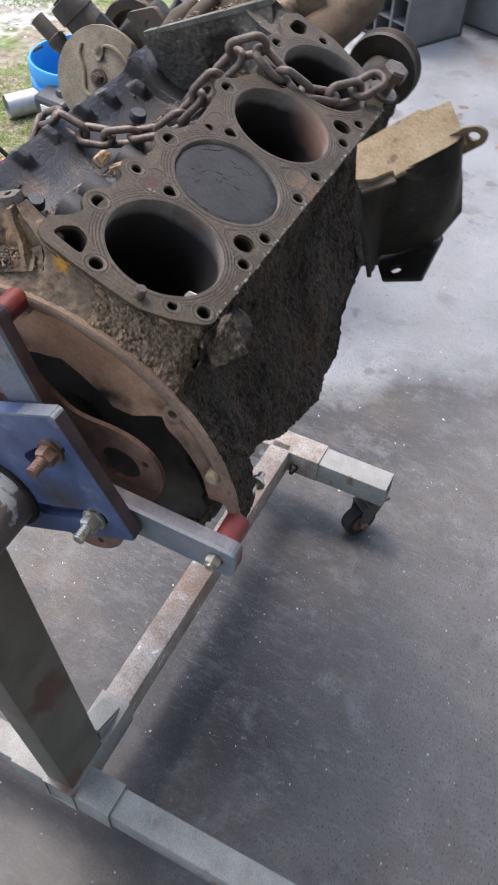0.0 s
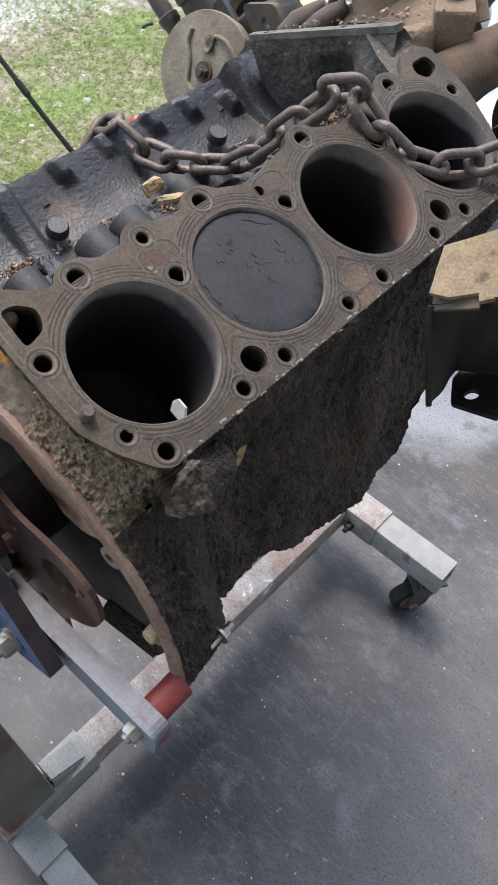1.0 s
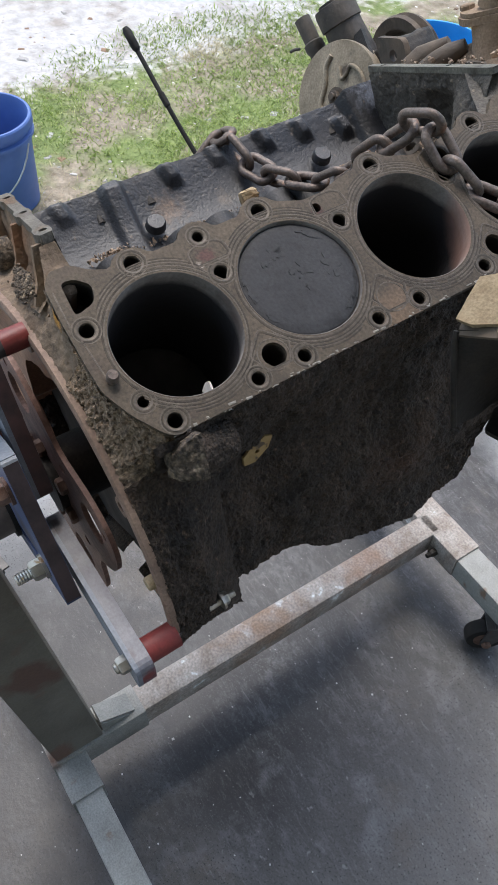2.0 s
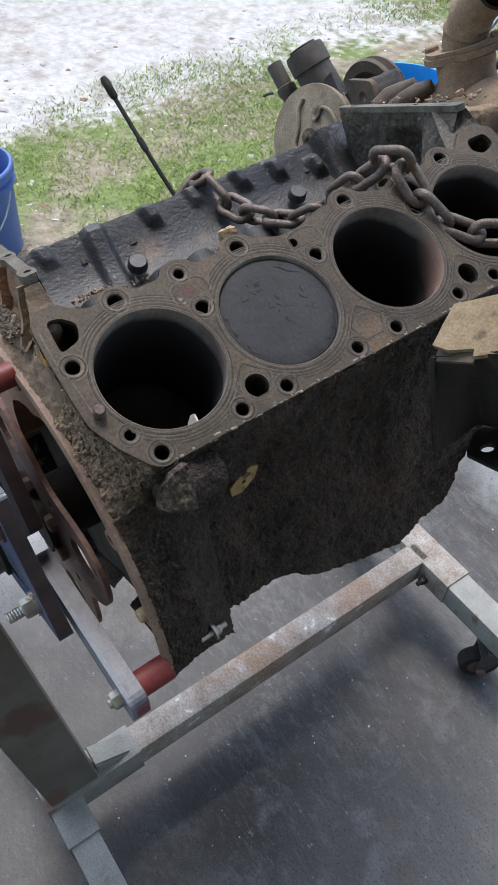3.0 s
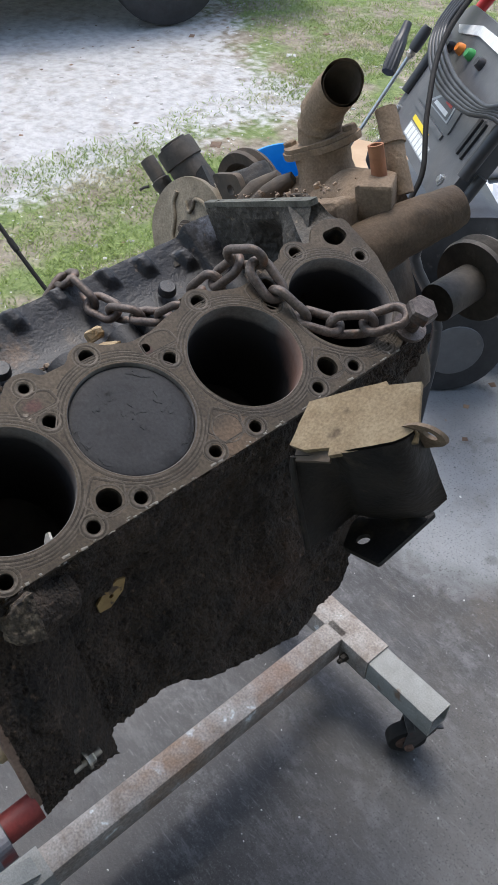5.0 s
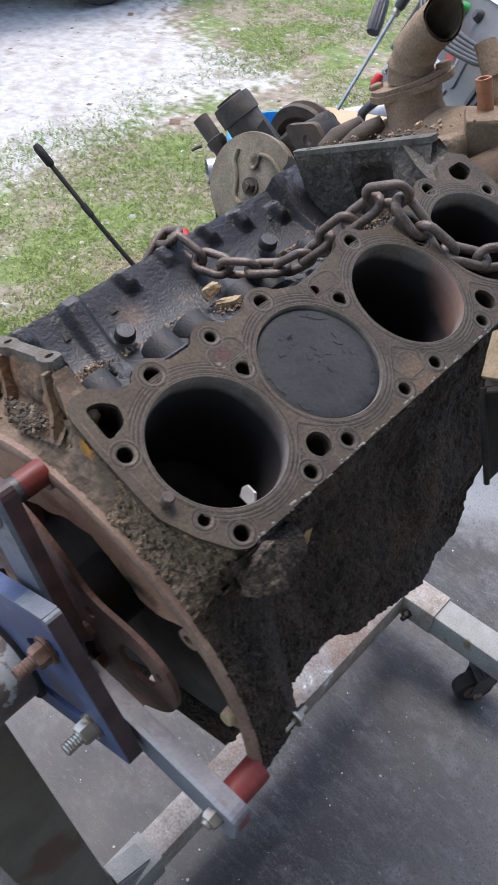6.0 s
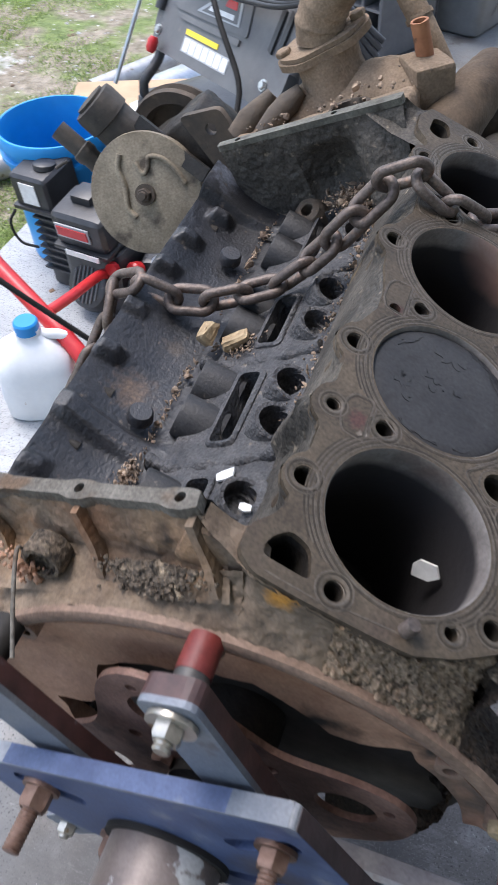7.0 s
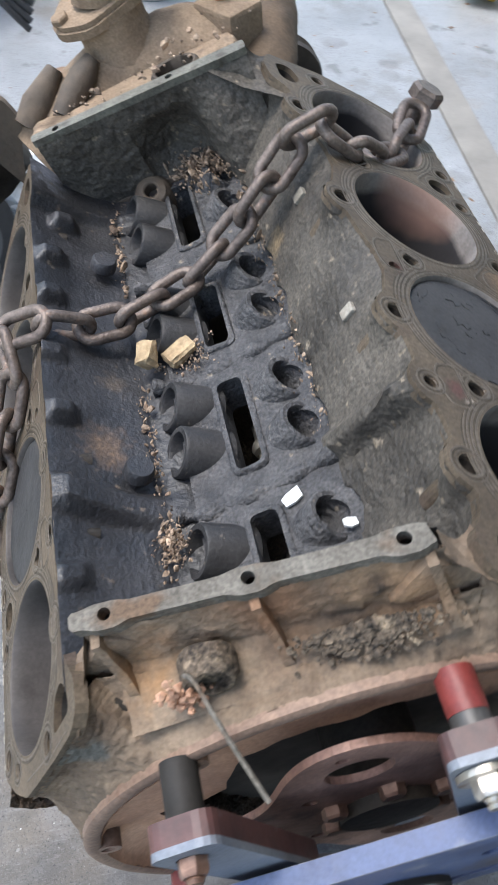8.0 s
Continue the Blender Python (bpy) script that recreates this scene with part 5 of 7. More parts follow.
for k, (u, y) in enumerate(LR + LL):
    bm = bmesh.new()
    d = V(RT if u > 0 else -RT, 0, RT)
    c = V(u, y, 0.143) + d * (0.0 if u > 0 else 0.0075)
    rings = [ring_pts(c + d * h, d, r, 32) for h, r in ((-0.03 if u < 0 else -0.02, 0.0185), (0.0045, 0.0178), (0.006, 0.0168), (0.006, 0.0136), (0.004, 0.0125), (-0.03, 0.012))]
    skin(bm, rings)
    skin(bm, [ring_pts(c - d * (0.012 if k % 3 else 0.004), d, r, 28) for r in (0.0118, 0.0085, 0.0082)] + [ring_pts(c - d * (0.016 if k % 3 else 0.007), d, r, 28) for r in (0.0078, 0.0005)])
    crust(bm, 0.0005 if u > 0 else 0.00015, 120, k)
    part("lifter_bore", bm, "valley_crud" if u > 0 else "lifter", block, smooth=40)


for u0, u1, y0, y1 in SLOTS:
    bm = bmesh.new()
    outer = rounded([(u0 - 0.004, y0 - 0.004), (u1 + 0.004, y0 - 0.004), (u1 + 0.004, y1 + 0.004), (u0 - 0.004, y1 + 0.004)], 0.008, 4)
    inner = rounded([(u0, y0), (u1, y0), (u1, y1), (u0, y1)], 0.006, 4)
    rings = [[V(a, q, w) for a, q in lp] for lp, w in ((outer, 0.1435), (outer, 0.1465), ([(a + (p[0] - a) * 0.45, q + (p[1] - q) * 0.45) for (a, q), p in zip(outer, inner)], 0.148), (inner, 0.1475), (inner, 0.13))]
    skin(bm, rings)
    crust(bm, 0.0007, 160, y0)
    part("slot_rim", bm, "valley_crud", block, smooth=50)
    # the shaft far down in the slot
    bm = bmesh.new()
    for q in range(2):
        yq = y0 + (y1 - y0) * (0.35 + 0.35 * q)
        turned(bm, V(0.001, yq - 0.004, 0.088), V(0.001, yq + 0.004, 0.088), [(0, 0.009), (0.5, 0.0105), (1, 0.009)], 20)
    cyl(bm, V(-0.0, y0, 0.085), V(-0.0, y1, 0.085), 0.006, n=14)
    part("camshaft", bm, "zinc", block, smooth=40)
bm = bmesh.new()
c, d = V(-0.024, 0.437, 0.143), V(0.05, -0.5, 0.86).normalized()
skin(bm, [ring_pts(c + d * h, d, r, 28) for h, r in ((-0.01, 0.02), (0.008, 0.0165), (0.014, 0.0125), (0.0155, 0.0075), (0.0145, 0.006), (0.002, 0.0055), (0.002, 0.0005))])
crust(bm, 0.0009, 90, 2)
part("oil_boss", bm, "brown_dark", block, "domed boss with an oil hole", 40)
for y0, y1, u1 in ((0.104, 0.11, 0.052), (0.216, 0.222, 0.05), (0.324, 0.33, 0.05)):
    bm = bmesh.new()
    path = spline([(-0.056, y0 + 0.004, 0.1465), (-0.035, y0, 0.1425), (-0.006, y0 + 0.001, 0.1415), (0.025, y1 - 0.002, 0.1425), (u1, y1 + 0.002, 0.146)], 8)
    sweep(bm, path, 0.007, 14, radii=[0.0055 + 0.0015 * math.cos(i * 0.8) for i in range(len(path))])
    crust(bm, 0.001, 110, y0)
    part("floor_web", bm, "valley_crud", block, "low cast web across the valley floor", 60)


INNER = [(-0.02, -0.077), (-0.004, -0.077), (0.008, -0.068)]
for c in (0.039, 0.096, 0.153, 0.267, 0.384):
    if c in (0.267, 0.384):
        INNER += [(c - 0.075, -0.054), (c - 0.055, -0.0545), (c - 0.035, -0.06)]
    INNER += [(c - 0.017, -0.0625), (c - 0.011, -0.07), (c, -0.0735), (c + 0.011, -0.07), (c + 0.017, -0.0625)]
INNER += [(0.408, -0.064), (0.42, -0.076), (0.44, -0.078), (0.46, -0.075)]


def lobe(y):
    """How far the deck's inner edge reaches over the valley at y."""
    return lerp_table(y, INNER)


def bump(y, c, half, flat=0.0):
    """A cast ridge's height across it: 1 on top, 0 past its foot."""
    q = (abs(y - c) - flat) / half
    return 0.0 if q >= 1 else 1.0 if q <= 0 else 0.5 + 0.5 * math.cos(math.pi * q)


def valley_wall(sgn, material, label, lifters):
    bm = bmesh.new()

    def f(a, b):
        y = -0.006 + 0.457 * a
        top = deck_r(y, -0.061 if sgn > 0 else -0.0655 + 0.001 * noise.noise(V(y * 60, 0, 3)), 0.004 if sgn > 0 else -0.0008)
        over = deck_r(y, lobe(y) - 0.0002, 0.0026) - top if sgn > 0 else V(0, 0, 0)
        mid, low = V(0.055, 0, 0.149) if sgn > 0 else V(0.062, 0, 0.1465), V(0.05, 0, 0.1445) if sgn > 0 else V(0.04, 0, 0.138)
        p = top.lerp(mid, b / 0.82) if b < 0.82 else mid.lerp(low, (b - 0.82) / 0.18)
        p.y = y
        p += over * max(0.0, 1 - b / 0.3) ** 1.5
        bow = math.sin(min(1.0, b * 1.05) * math.pi)
        out = 0.003 * bow if sgn > 0 else -0.0075 * bow ** 1.5
        # the web that crosses the wall near the rear
        if sgn > 0:
            out += 0.0135 * bump(y, 0.096 + 0.023 * b, 0.011, 0.002) * min(1, b * 6) * (1 - 0.45 * b)
            if y < 0.1:
                out -= 0.005 * bow
            out += 0.004 * bump(y, 0.03, 0.02) * bow
        else:
            out += 0.013 * bump(y, 0.119 - 0.005 * b, 0.01, 0.006) * min(1, 0.5 + b * 5) * max(0.0, 1 - 1.05 * b ** 2)
            out += 0.017 * bump(y, 0.432 + 0.012 * b, 0.01, 0.02) * (1 - 0.75 * b)
            # cast wedges near the top edge
            for yc, bc, hh in ((0.062, 0.1, 0.006), (0.184, 0.12, 0.011), (0.24, 0.08, 0.006), (0.3, 0.12, 0.011), (0.348, 0.16, 0.01), (0.398, 0.3, 0.012)):
                out += hh * bump(y, yc + 0.02 * (b - bc), 0.009, 0.003) * bump(b, bc, 0.12, 0.05)
        # scallops where the lifter bores run out into the wall
        for c in lifters:
            r = 0.0165 if sgn > 0 else 0.019
            q = abs(y - c) / r
            if q < 1:
                edge = 1 - (0.2 if sgn > 0 else 0.36) * math.sqrt(1 - q * q)
                if b > edge:
                    out -= (0.01 if sgn > 0 else 0.0135) * math.sqrt(1 - q * q) * min(1, (b - edge) * 22)
        p += V(-RT * 0.8, 0, RT) * out
        return V(sgn * p.x, y, p.z)

    grid(bm, f, 300, 84)
    crust(bm, 0.0006 if sgn > 0 else 0.0003, 40, 2 + sgn)
    crust(bm, 0.0004 if sgn > 0 else 0.00022, 190, 4)
    crust(bm, 0.0003, 420, 6)
    return part("valley_wall", bm, material, block, label, 60)


valley_wall(1, "valley_grey", "dark grey grimy valley wall with a cast web", [y for u, y in LR])
valley_wall(-1, "valley", "oily black valley wall with a cast web", [])
for c in ((-0.07, 0.14, 0.1655), (-0.072, 0.348, 0.167)):
    bm = bmesh.new()
    d = V(0.63, 0, 0.77)
    turned(bm, V(*c) - d * 0.004, V(*c) + d * 0.005, [(0, 0.0105), (0.8, 0.0098), (1, 0.0085)], 24)
    part("valley_plug", bm, "valley", block, smooth=40)
for y in (0.183, 0.307):
    bm = bmesh.new()
    box(bm, (0.0905, y, 0.183), (0.011, 0.008, 0.005), Matrix.Rotation(radians(-38), 3, "Y"), 0.001)
    part("cast_pad", bm, "flake", block, "small bright cast pad on the valley wall")

# front rail and the wall below it
bm = bmesh.new()
plate(bm, rounded([(-0.092, 0.439), (-0.02, 0.4375), (0.03, 0.436), (0.07, 0.434), (0.094, 0.434), (0.094, 0.446), (-0.092, 0.449)], 0.003, 2), [circle(-0.07, 0.4435, 0.003, 12), circle(0.03, 0.4425, 0.003, 12)], flat(0.234), 0.006)
part("front_rail", bm, "rail_dull", block, "worn narrow rail across the front of the valley")
bm = bmesh.new()


def front_face(a, b):
    u = -0.09 + 0.183 * a
    y = 0.4395 - 0.004 * a + 0.006 * b
    # the wall's right part slopes down into the valley
    y -= 0.045 * b * max(0.0, min(1.0, (u - 0.035) / 0.02))
    # a hollow under the rail
    y += 0.018 * math.sin(min(1, max(0.0, b - 0.18) * 1.3) * math.pi) * max(0.0, 1 - abs(u - 0.012) / 0.03) ** 0.6
    return V(u, y, 0.229 - 0.09 * b)


grid(bm, front_face, 130, 60)
crust(bm, 0.0016, 34, 5)
crust(bm, 0.0011, 150, 5)
crust(bm, 0.0006, 420, 5)
part("front_wall", bm, "valley_grey", block, "rough caked wall at the front of the valley", 60)
bm = bmesh.new()


def front_corner(a, b):
    p = V(0.06, 0.434, 0.2285).lerp(V(0.094, 0.446, 0.2285), b)
    q = deck_r(0.4, -0.062, 0.004).lerp(deck_r(0.457, -0.07, 0.002), b)
    return p.lerp(q, a) - V(0, 0, 0.004) * math.sin(math.pi * a)


grid(bm, front_corner, 30, 30)
crust(bm, 0.0012, 70, 3)
part("front_corner", bm, "valley_grey", block, "grey cast corner between rail and deck", 60)
bm = bmesh.new()
box(bm, (0, 0.452, 0.02), (0.3, 0.02, 0.26), None, 0.004)
part("front_face", bm, "brown_dark", block)

# ---------------------------------------------------------------- fittings at the engine's front
def fitting(name, material, label="", smooth=40, parent=None):
    return lambda bm: part(name, bm, material, parent or block, label, smooth)


bm = bmesh.new()
path = spline([(-0.112, 0.51, 0.172), (-0.08, 0.522, 0.178), (-0.04, 0.541, 0.184), (0.0, 0.551, 0.188), (0.045, 0.545, 0.19), (0.088, 0.53, 0.186)], 8)
sweep(bm, path, 0.042, 36, radii=[0.036 + 0.01 * math.sin(math.pi * i / (len(path) - 1)) for i in range(len(path))])
crust(bm, 0.003, 26, 1)
crust(bm, 0.0008, 120, 4)
part("water_manifold", bm, "brown", block, "brown grimy cast water manifold", 60)
bm = bmesh.new()
rings = []
for h, r in ((-0.02, 0.0195), (0.006, 0.0185), (0.0085, 0.0165), (0.0075, 0.0145), (-0.012, 0.013), (-0.012, 0.0005)):
    rings.append([V(0.036 + a * 1.15, 0.463 + b * 0.8, 0.221 + h) for a, b in circle(0, 0, r, 32)])
skin(bm, rings)
crust(bm, 0.0008, 90, 2)
part("water_port", bm, "brown_dark", block, "open round water port", 50)
part("front_ledge", lump((-0.005, 0.486, 0.198), (0.186, 0.034, 0.04), RX(-8), 0.006, 0.004, 40, 5, 6), "brown", block, "dirt caked ledge behind the rail", 60)
part("timing_cover", lump((-0.015, 0.52, 0.06), (0.2, 0.12, 0.2), None, 0.03, 0.006, 16, 2), "brown_dark", block, "dark dirty timing cover", 60)
bm = bmesh.new()
turned(bm, (-0.003, 0.552, 0.185), (-0.003, 0.552, 0.254), [(0, 0.068), (0.12, 0.054), (0.28, 0.042), (0.5, 0.0345), (0.75, 0.031), (1, 0.032)], 40)
crust(bm, 0.0012, 50, 3)
neck = part("thermostat_neck", bm, "brown", block, "", 50)
bm = bmesh.new()
outl = [(p[0], p[1]) for p in rounded([(-0.053, -0.01), (-0.03, -0.036), (0.03, -0.036), (0.053, -0.01), (0.053, 0.01), (0.03, 0.036), (-0.03, 0.036), (-0.053, 0.01)], 0.012, 3)]
fm = Matrix.Translation((-0.003, 0.553, 0.263)) @ pose(0, 0, 0, 4, -4, 18) @ Matrix.Scale(0.9, 4)
plate(bm, outl, [], lambda a, b, d: fm @ V(a, b, -d), 0.008)
plate(bm, [(a * 0.94, b * 0.94) for a, b in outl], [], lambda a, b, d: fm @ V(a, b, 0.005 - d), 0.0045)
part("thermostat_flange", bm, "brown", block, "two layered bolted flange")
for s in (-1, 1):
    p = fm @ V(0.043 * s, 0, 0.005)
    bolt("flange_bolt", p, fm.to_3x3() @ V(0, 0, 1), 0.008, 0.005, 0, block, "brown")
bm = bmesh.new()
path = spline([(-0.003, 0.552, 0.265), (0.001, 0.552, 0.279), (0.013, 0.551, 0.295), (0.033, 0.549, 0.309), (0.055, 0.545, 0.318)], 7)
nn = len(path)


def cut_end(bm, n):
    """Slants the last ring of a swept tube: the hose was cut off askew."""
    bm.verts.ensure_lookup_table()
    axis = (path[-1] - path[-2]).normalized()
    face = V(0.86, -0.5, 0.06).normalized()
    for v in bm.verts[len(bm.verts) - n:]:
        v.co -= axis * ((v.co - path[-1]).dot(face) / axis.dot(face))


sweep(bm, path, 0.03, 32, cap=False, radii=[0.0236 - 0.0014 * i / nn + (0.0014 if i % 6 in (1, 2) and 5 < i < 19 else 0.0) for i in range(nn)])
cut_end(bm, 32)
crust(bm, 0.001, 60, 2)
hose = part("radiator_hose", bm, "brown", block, "dusty brown rubber hose elbow cut open", 50)
# a darker inner tube and disc paint the shade inside the hose
bm = bmesh.new()
sweep(bm, path, 0.0195, 32, cap=False, radii=[0.0195] * nn)
cut_end(bm, 32)
part("hose_lining", bm, "brown_dark", hose, "dark inside of the hose", 50)
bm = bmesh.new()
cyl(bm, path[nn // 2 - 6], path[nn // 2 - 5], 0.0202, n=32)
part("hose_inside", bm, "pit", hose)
part("outlet_base", lump((0.088, 0.528, 0.199), (0.038, 0.048, 0.058), RY(14) @ RZ(32), 0.004, 0.0015, 30, 4), "brown", block, "", 60)
bm = bmesh.new()
pipe(bm, (0.092, 0.535, 0.22), (0.096, 0.534, 0.258), 0.0082, 0.0058, 24)
crust(bm, 0.0006, 120, 2)
part("outlet_pipe", bm, "orange", block, "orange rusted outlet pipe", 50)
bm = bmesh.new()
path = spline([(0.1, 0.556, 0.2), (0.092, 0.563, 0.235), (0.084, 0.571, 0.262), (0.077, 0.577, 0.283)], 6)
sweep(bm, path, 0.0115, 22, cap=False)
sweep(bm, path, 0.0085, 22, cap=False)
pipe(bm, path[9], path[10], 0.0135, 0.0113, 22)
crust(bm, 0.0006, 90, 3)
part("heater_hose", bm, "brown", block, "dusty heater hose with a clamp", 50)
bm = bmesh.new()
path = spline([(0.095, 0.485, 0.16), (0.113, 0.53, 0.17), (0.128, 0.57, 0.173), (0.136, 0.595, 0.175)], 8)
sweep(bm, path, 0.028, 30, radii=[0.031 - 0.009 * i / (len(path) - 1) for i in range(len(path))])
crust(bm, 0.0015, 50, 2)
part("water_elbow", bm, "elbow", block, "thick dark brown cast elbow", 60)
bm = bmesh.new()
turned(bm, (0.118, 0.62, 0.078), (0.118, 0.648, 0.078), [(0, 0.02), (0.02, 0.047), (0.2, 0.049), (0.5, 0.041), (0.8, 0.049), (0.98, 0.047), (1, 0.04)], 48, True, False)
cyl(bm, (0.118, 0.56, 0.078), (0.118, 0.63, 0.078), 0.022)
part("pulley", bm, "rubber", block, "black steel belt pulley", 30)

# fuel pump and accessory group beside the left bank
cn = V(0.22, -0.92, 0.32).normalized()
cx, cy = frame_of(cn)
cc = V(-0.24, 0.5, 0.181)
bm = bmesh.new()
turned(bm, cc - cn * 0.03, cc, [(0, 0.064), (0.85, 0.068), (0.97, 0.067), (1, 0.062)], 56)
cover = part("tin_cover", bm, "grey_tin", block, "round dusty grey tin cover", 40)
bm = bmesh.new()
up_ = (V(0, 0, 1) - cn * cn.z).normalized()
rt_ = up_.cross(-cn).normalized()
if rt_.x < 0:
    rt_ = -rt_


def on_disc(a, b):
    return cc + cn * 0.0006 + rt_ * a + up_ * b


sweep(bm, spline([on_disc(*p) for p in ((-0.012, 0.05), (-0.02, 0.036), (-0.02, 0.015), (-0.026, -0.008), (-0.02, -0.02))], 6), 0.004, 8, radii=[0.0035] * 25)
sweep(bm, spline([on_disc(*p) for p in ((0.002, 0.036), (0.006, 0.022), (0.014, 0.026), (0.02, 0.036), (0.034, 0.03), (0.045, 0.014), (0.05, -0.004))], 6), 0.0028, 8)
part("pressed_groove", bm, "grey_tin", cover, smooth=60)
bolt("cover_bolt", cc, cn, 0.0085, 0.006, 0.004, block, "brown_dark", washer=0.012)
bm = bmesh.new()
turned(bm, (-0.245, 0.556, 0.19), (-0.279, 0.542, 0.286), [(0, 0.03), (0.55, 0.0255), (0.7, 0.025), (0.71, 0.0275), (0.9, 0.0275), (0.96, 0.026), (0.97, 0.019), (1, 0.019)], 36)
part("filler_neck", bm, "rubber", block, "black capped filler neck", 35)
bm = bmesh.new()
turned(bm, (-0.288, 0.528, 0.195), (-0.326, 0.525, 0.271), [(0, 0.013), (0.45, 0.0115), (0.5, 0.0135), (0.6, 0.0135), (0.62, 0.011), (1, 0.011)], 22, True, False)
skin(bm, [ring_pts((-0.326, 0.525, 0.271), (-0.038, -0.003, 0.076), 0.011, 22), ring_pts((-0.326, 0.525, 0.271), (-0.038, -0.003, 0.076), 0.0075, 22), ring_pts((-0.3185, 0.5256, 0.256), (-0.038, -0.003, 0.076), 0.007, 22)], True, False, True)
sweep(bm, spline([(-0.331, 0.517, 0.236), (-0.338, 0.513, 0.236), (-0.346, 0.511, 0.234)], 3), 0.002, 8)
part("breather_tube", bm, "rubber", block, "small black hose stub", 35)
bm = bmesh.new()
rot = Matrix((cx, cn, cy)).transposed()
ba, bb = V(-0.236, 0.545, 0.246), V(-0.165, 0.515, 0.178)
bd = (bb - ba).normalized()
bs = bd.cross(cn).normalized()
skin(bm, [[p + bs * 0.008 * q + cn * 0.004 * h for q, h in ((-1, -1), (1, -1), (1, 1), (-1, 1))] for p in (ba, ba.lerp(bb, 0.5) + cn * 0.001, bb)], True, True, True)
part("brace", bm, "greasy", block, "flat greasy brace bar", 40)
part("accessory_body", lump((-0.2, 0.578, 0.178), (0.11, 0.08, 0.1), RY(-20), 0.02, 0.005, 30, 7), "greasy", block, "greasy black accessory body", 60)
bm = bmesh.new()
pc = V(-0.24, 0.62, 0.19)
rings = [ring_pts(pc + V(0, h, 0), (0, 1, 0), r, 44) for h, r in ((-0.012, 0.046), (-0.012, 0.06), (-0.006, 0.062), (0.0, 0.052), (0.006, 0.062), (0.012, 0.06), (0.012, 0.046), (0.0, 0.04), (-0.012, 0.046))]
skin(bm, rings)
cyl(bm, pc + V(0, 0.004, 0), pc + V(0, 0.009, 0), 0.045, n=40)
part("fan_pulley", bm, "brown_dark", block, "brown rusted belt pulley", 40)
bm = bmesh.new()
plate(bm, rounded([(-0.163, 0.248), (-0.113, 0.245), (-0.108, 0.218), (-0.128, 0.183), (-0.138, 0.158)], 0.008, 3), [circle(-0.132, 0.227, 0.0065, 16)], upright(0.51), 0.008)
part("bracket", bm, "brown_dark", block, "bent bracket with a bolt hole", 40)
for k, (c, r) in enumerate((((-0.085, 0.515, 0.222), 0.012), ((-0.05, 0.505, 0.222), 0.011))):
    bm = bmesh.new()
    turned(bm, V(*c) - V(0.02, 0.01, 0.01), V(*c) + V(0.02, 0.02, 0.012), [(0, r), (0.4, r * 1.15), (0.7, r), (1, r * 0.7)], 16)
    crust(bm, 0.003, 50, k)
    part("pipe_stub", bm, "brown_dark", block, smooth=50)

# mount bracket on the right side
loop = [V(0.236, 0.265, 0.127), V(0.262, 0.283, 0.132), V(0.289, 0.3, 0.137), V(0.293, 0.297, 0.1365), V(0.316, 0.308, 0.137), V(0.34, 0.264, 0.123), V(0.279, 0.237, 0.104), V(0.276, 0.242, 0.107), V(0.256, 0.236, 0.1), V(0.241, 0.236, 0.099)]
nrm = (loop[4] - loop[0]).cross(loop[6] - loop[0]).normalized()
if nrm.z < 0:
    nrm = -nrm
centre = sum(loop, Vector()) / len(loop)
loop = [p - nrm * (p - centre).dot(nrm) for p in loop]
bm = bmesh.new()
rings = []
for q in range(13):
    rings.append([centre.lerp(p, max(0.02, q / 12)) for i, p0 in enumerate(loop) for p in (p0, p0.lerp(loop[(i + 1) % len(loop)], 0.25), p0.lerp(loop[(i + 1) % len(loop)], 0.5), p0.lerp(loop[(i + 1) % len(loop)], 0.75))])
rings.append([p - nrm * 0.004 for p in rings[-1]])
rings.append([centre - nrm * 0.004 for p in rings[-1]])
skin(bm, rings, True, True, False)
crust(bm, 0.0007, 70, 3)
bracket = part("mount_plate", bm, "tan_plate", block, "dusty tan top plate of the engine mount", 40)
top_edge = spline([(0.242, 0.233, 0.0965), (0.256, 0.236, 0.0985), (0.278, 0.2385, 0.103), (0.309, 0.251, 0.112), (0.334, 0.264, 0.119), (0.325, 0.292, 0.112)], 6)
low_edge = spline([(0.231, 0.231, 0.004), (0.223, 0.26, -0.006), (0.21, 0.3, -0.018), (0.24, 0.322, -0.019), (0.266, 0.335, -0.016), (0.3, 0.33, 0.015)], 6)
bm = bmesh.new()
fl = [loop[0] - nrm * 0.005, loop[7] - nrm * 0.005, V(0.279, 0.2365, 0.0985), V(0.2425, 0.2305, 0.0935)]
skin(bm, [fl, [p - nrm * 0.003 for p in fl]], True, True, True)
part("mount_flange", bm, "brown_dark", bracket, "dirty flange under the top plate")
bm = bmesh.new()
nt_ = len(top_edge) - 1


def sheet(off):
    def f(a, b):
        i = min(nt_, int(round(a * nt_)))
        p = top_edge[i].lerp(low_edge[i], b)
        return p + V(0.6, -0.8, 0) * (0.02 * math.sin(math.pi * min(1, b * 0.85 + 0.1)) * max(0.0, 1 - abs(a - 0.72) / 0.3) ** 0.5 - off) + V(0, 0.5, 0.1) * 0.016 * max(0.0, 1 - abs(a - 0.36) / 0.14)
    return f


grid(bm, sheet(0.0), nt_, 14)
grid(bm, sheet(0.004), nt_, 14)
crust(bm, 0.0007, 60, 2)
part("mount_shell", bm, "greasy", bracket, "black greasy pressed steel shell", 50)
bm = bmesh.new()
sweep(bm, [(0.242, 0.232, 0.096), (0.2415, 0.2285, 0.086), (0.236, 0.2285, 0.04), (0.231, 0.2295, 0.004)], 0.0026, 8)
part("mount_lip", bm, "greasy", bracket, smooth=60)
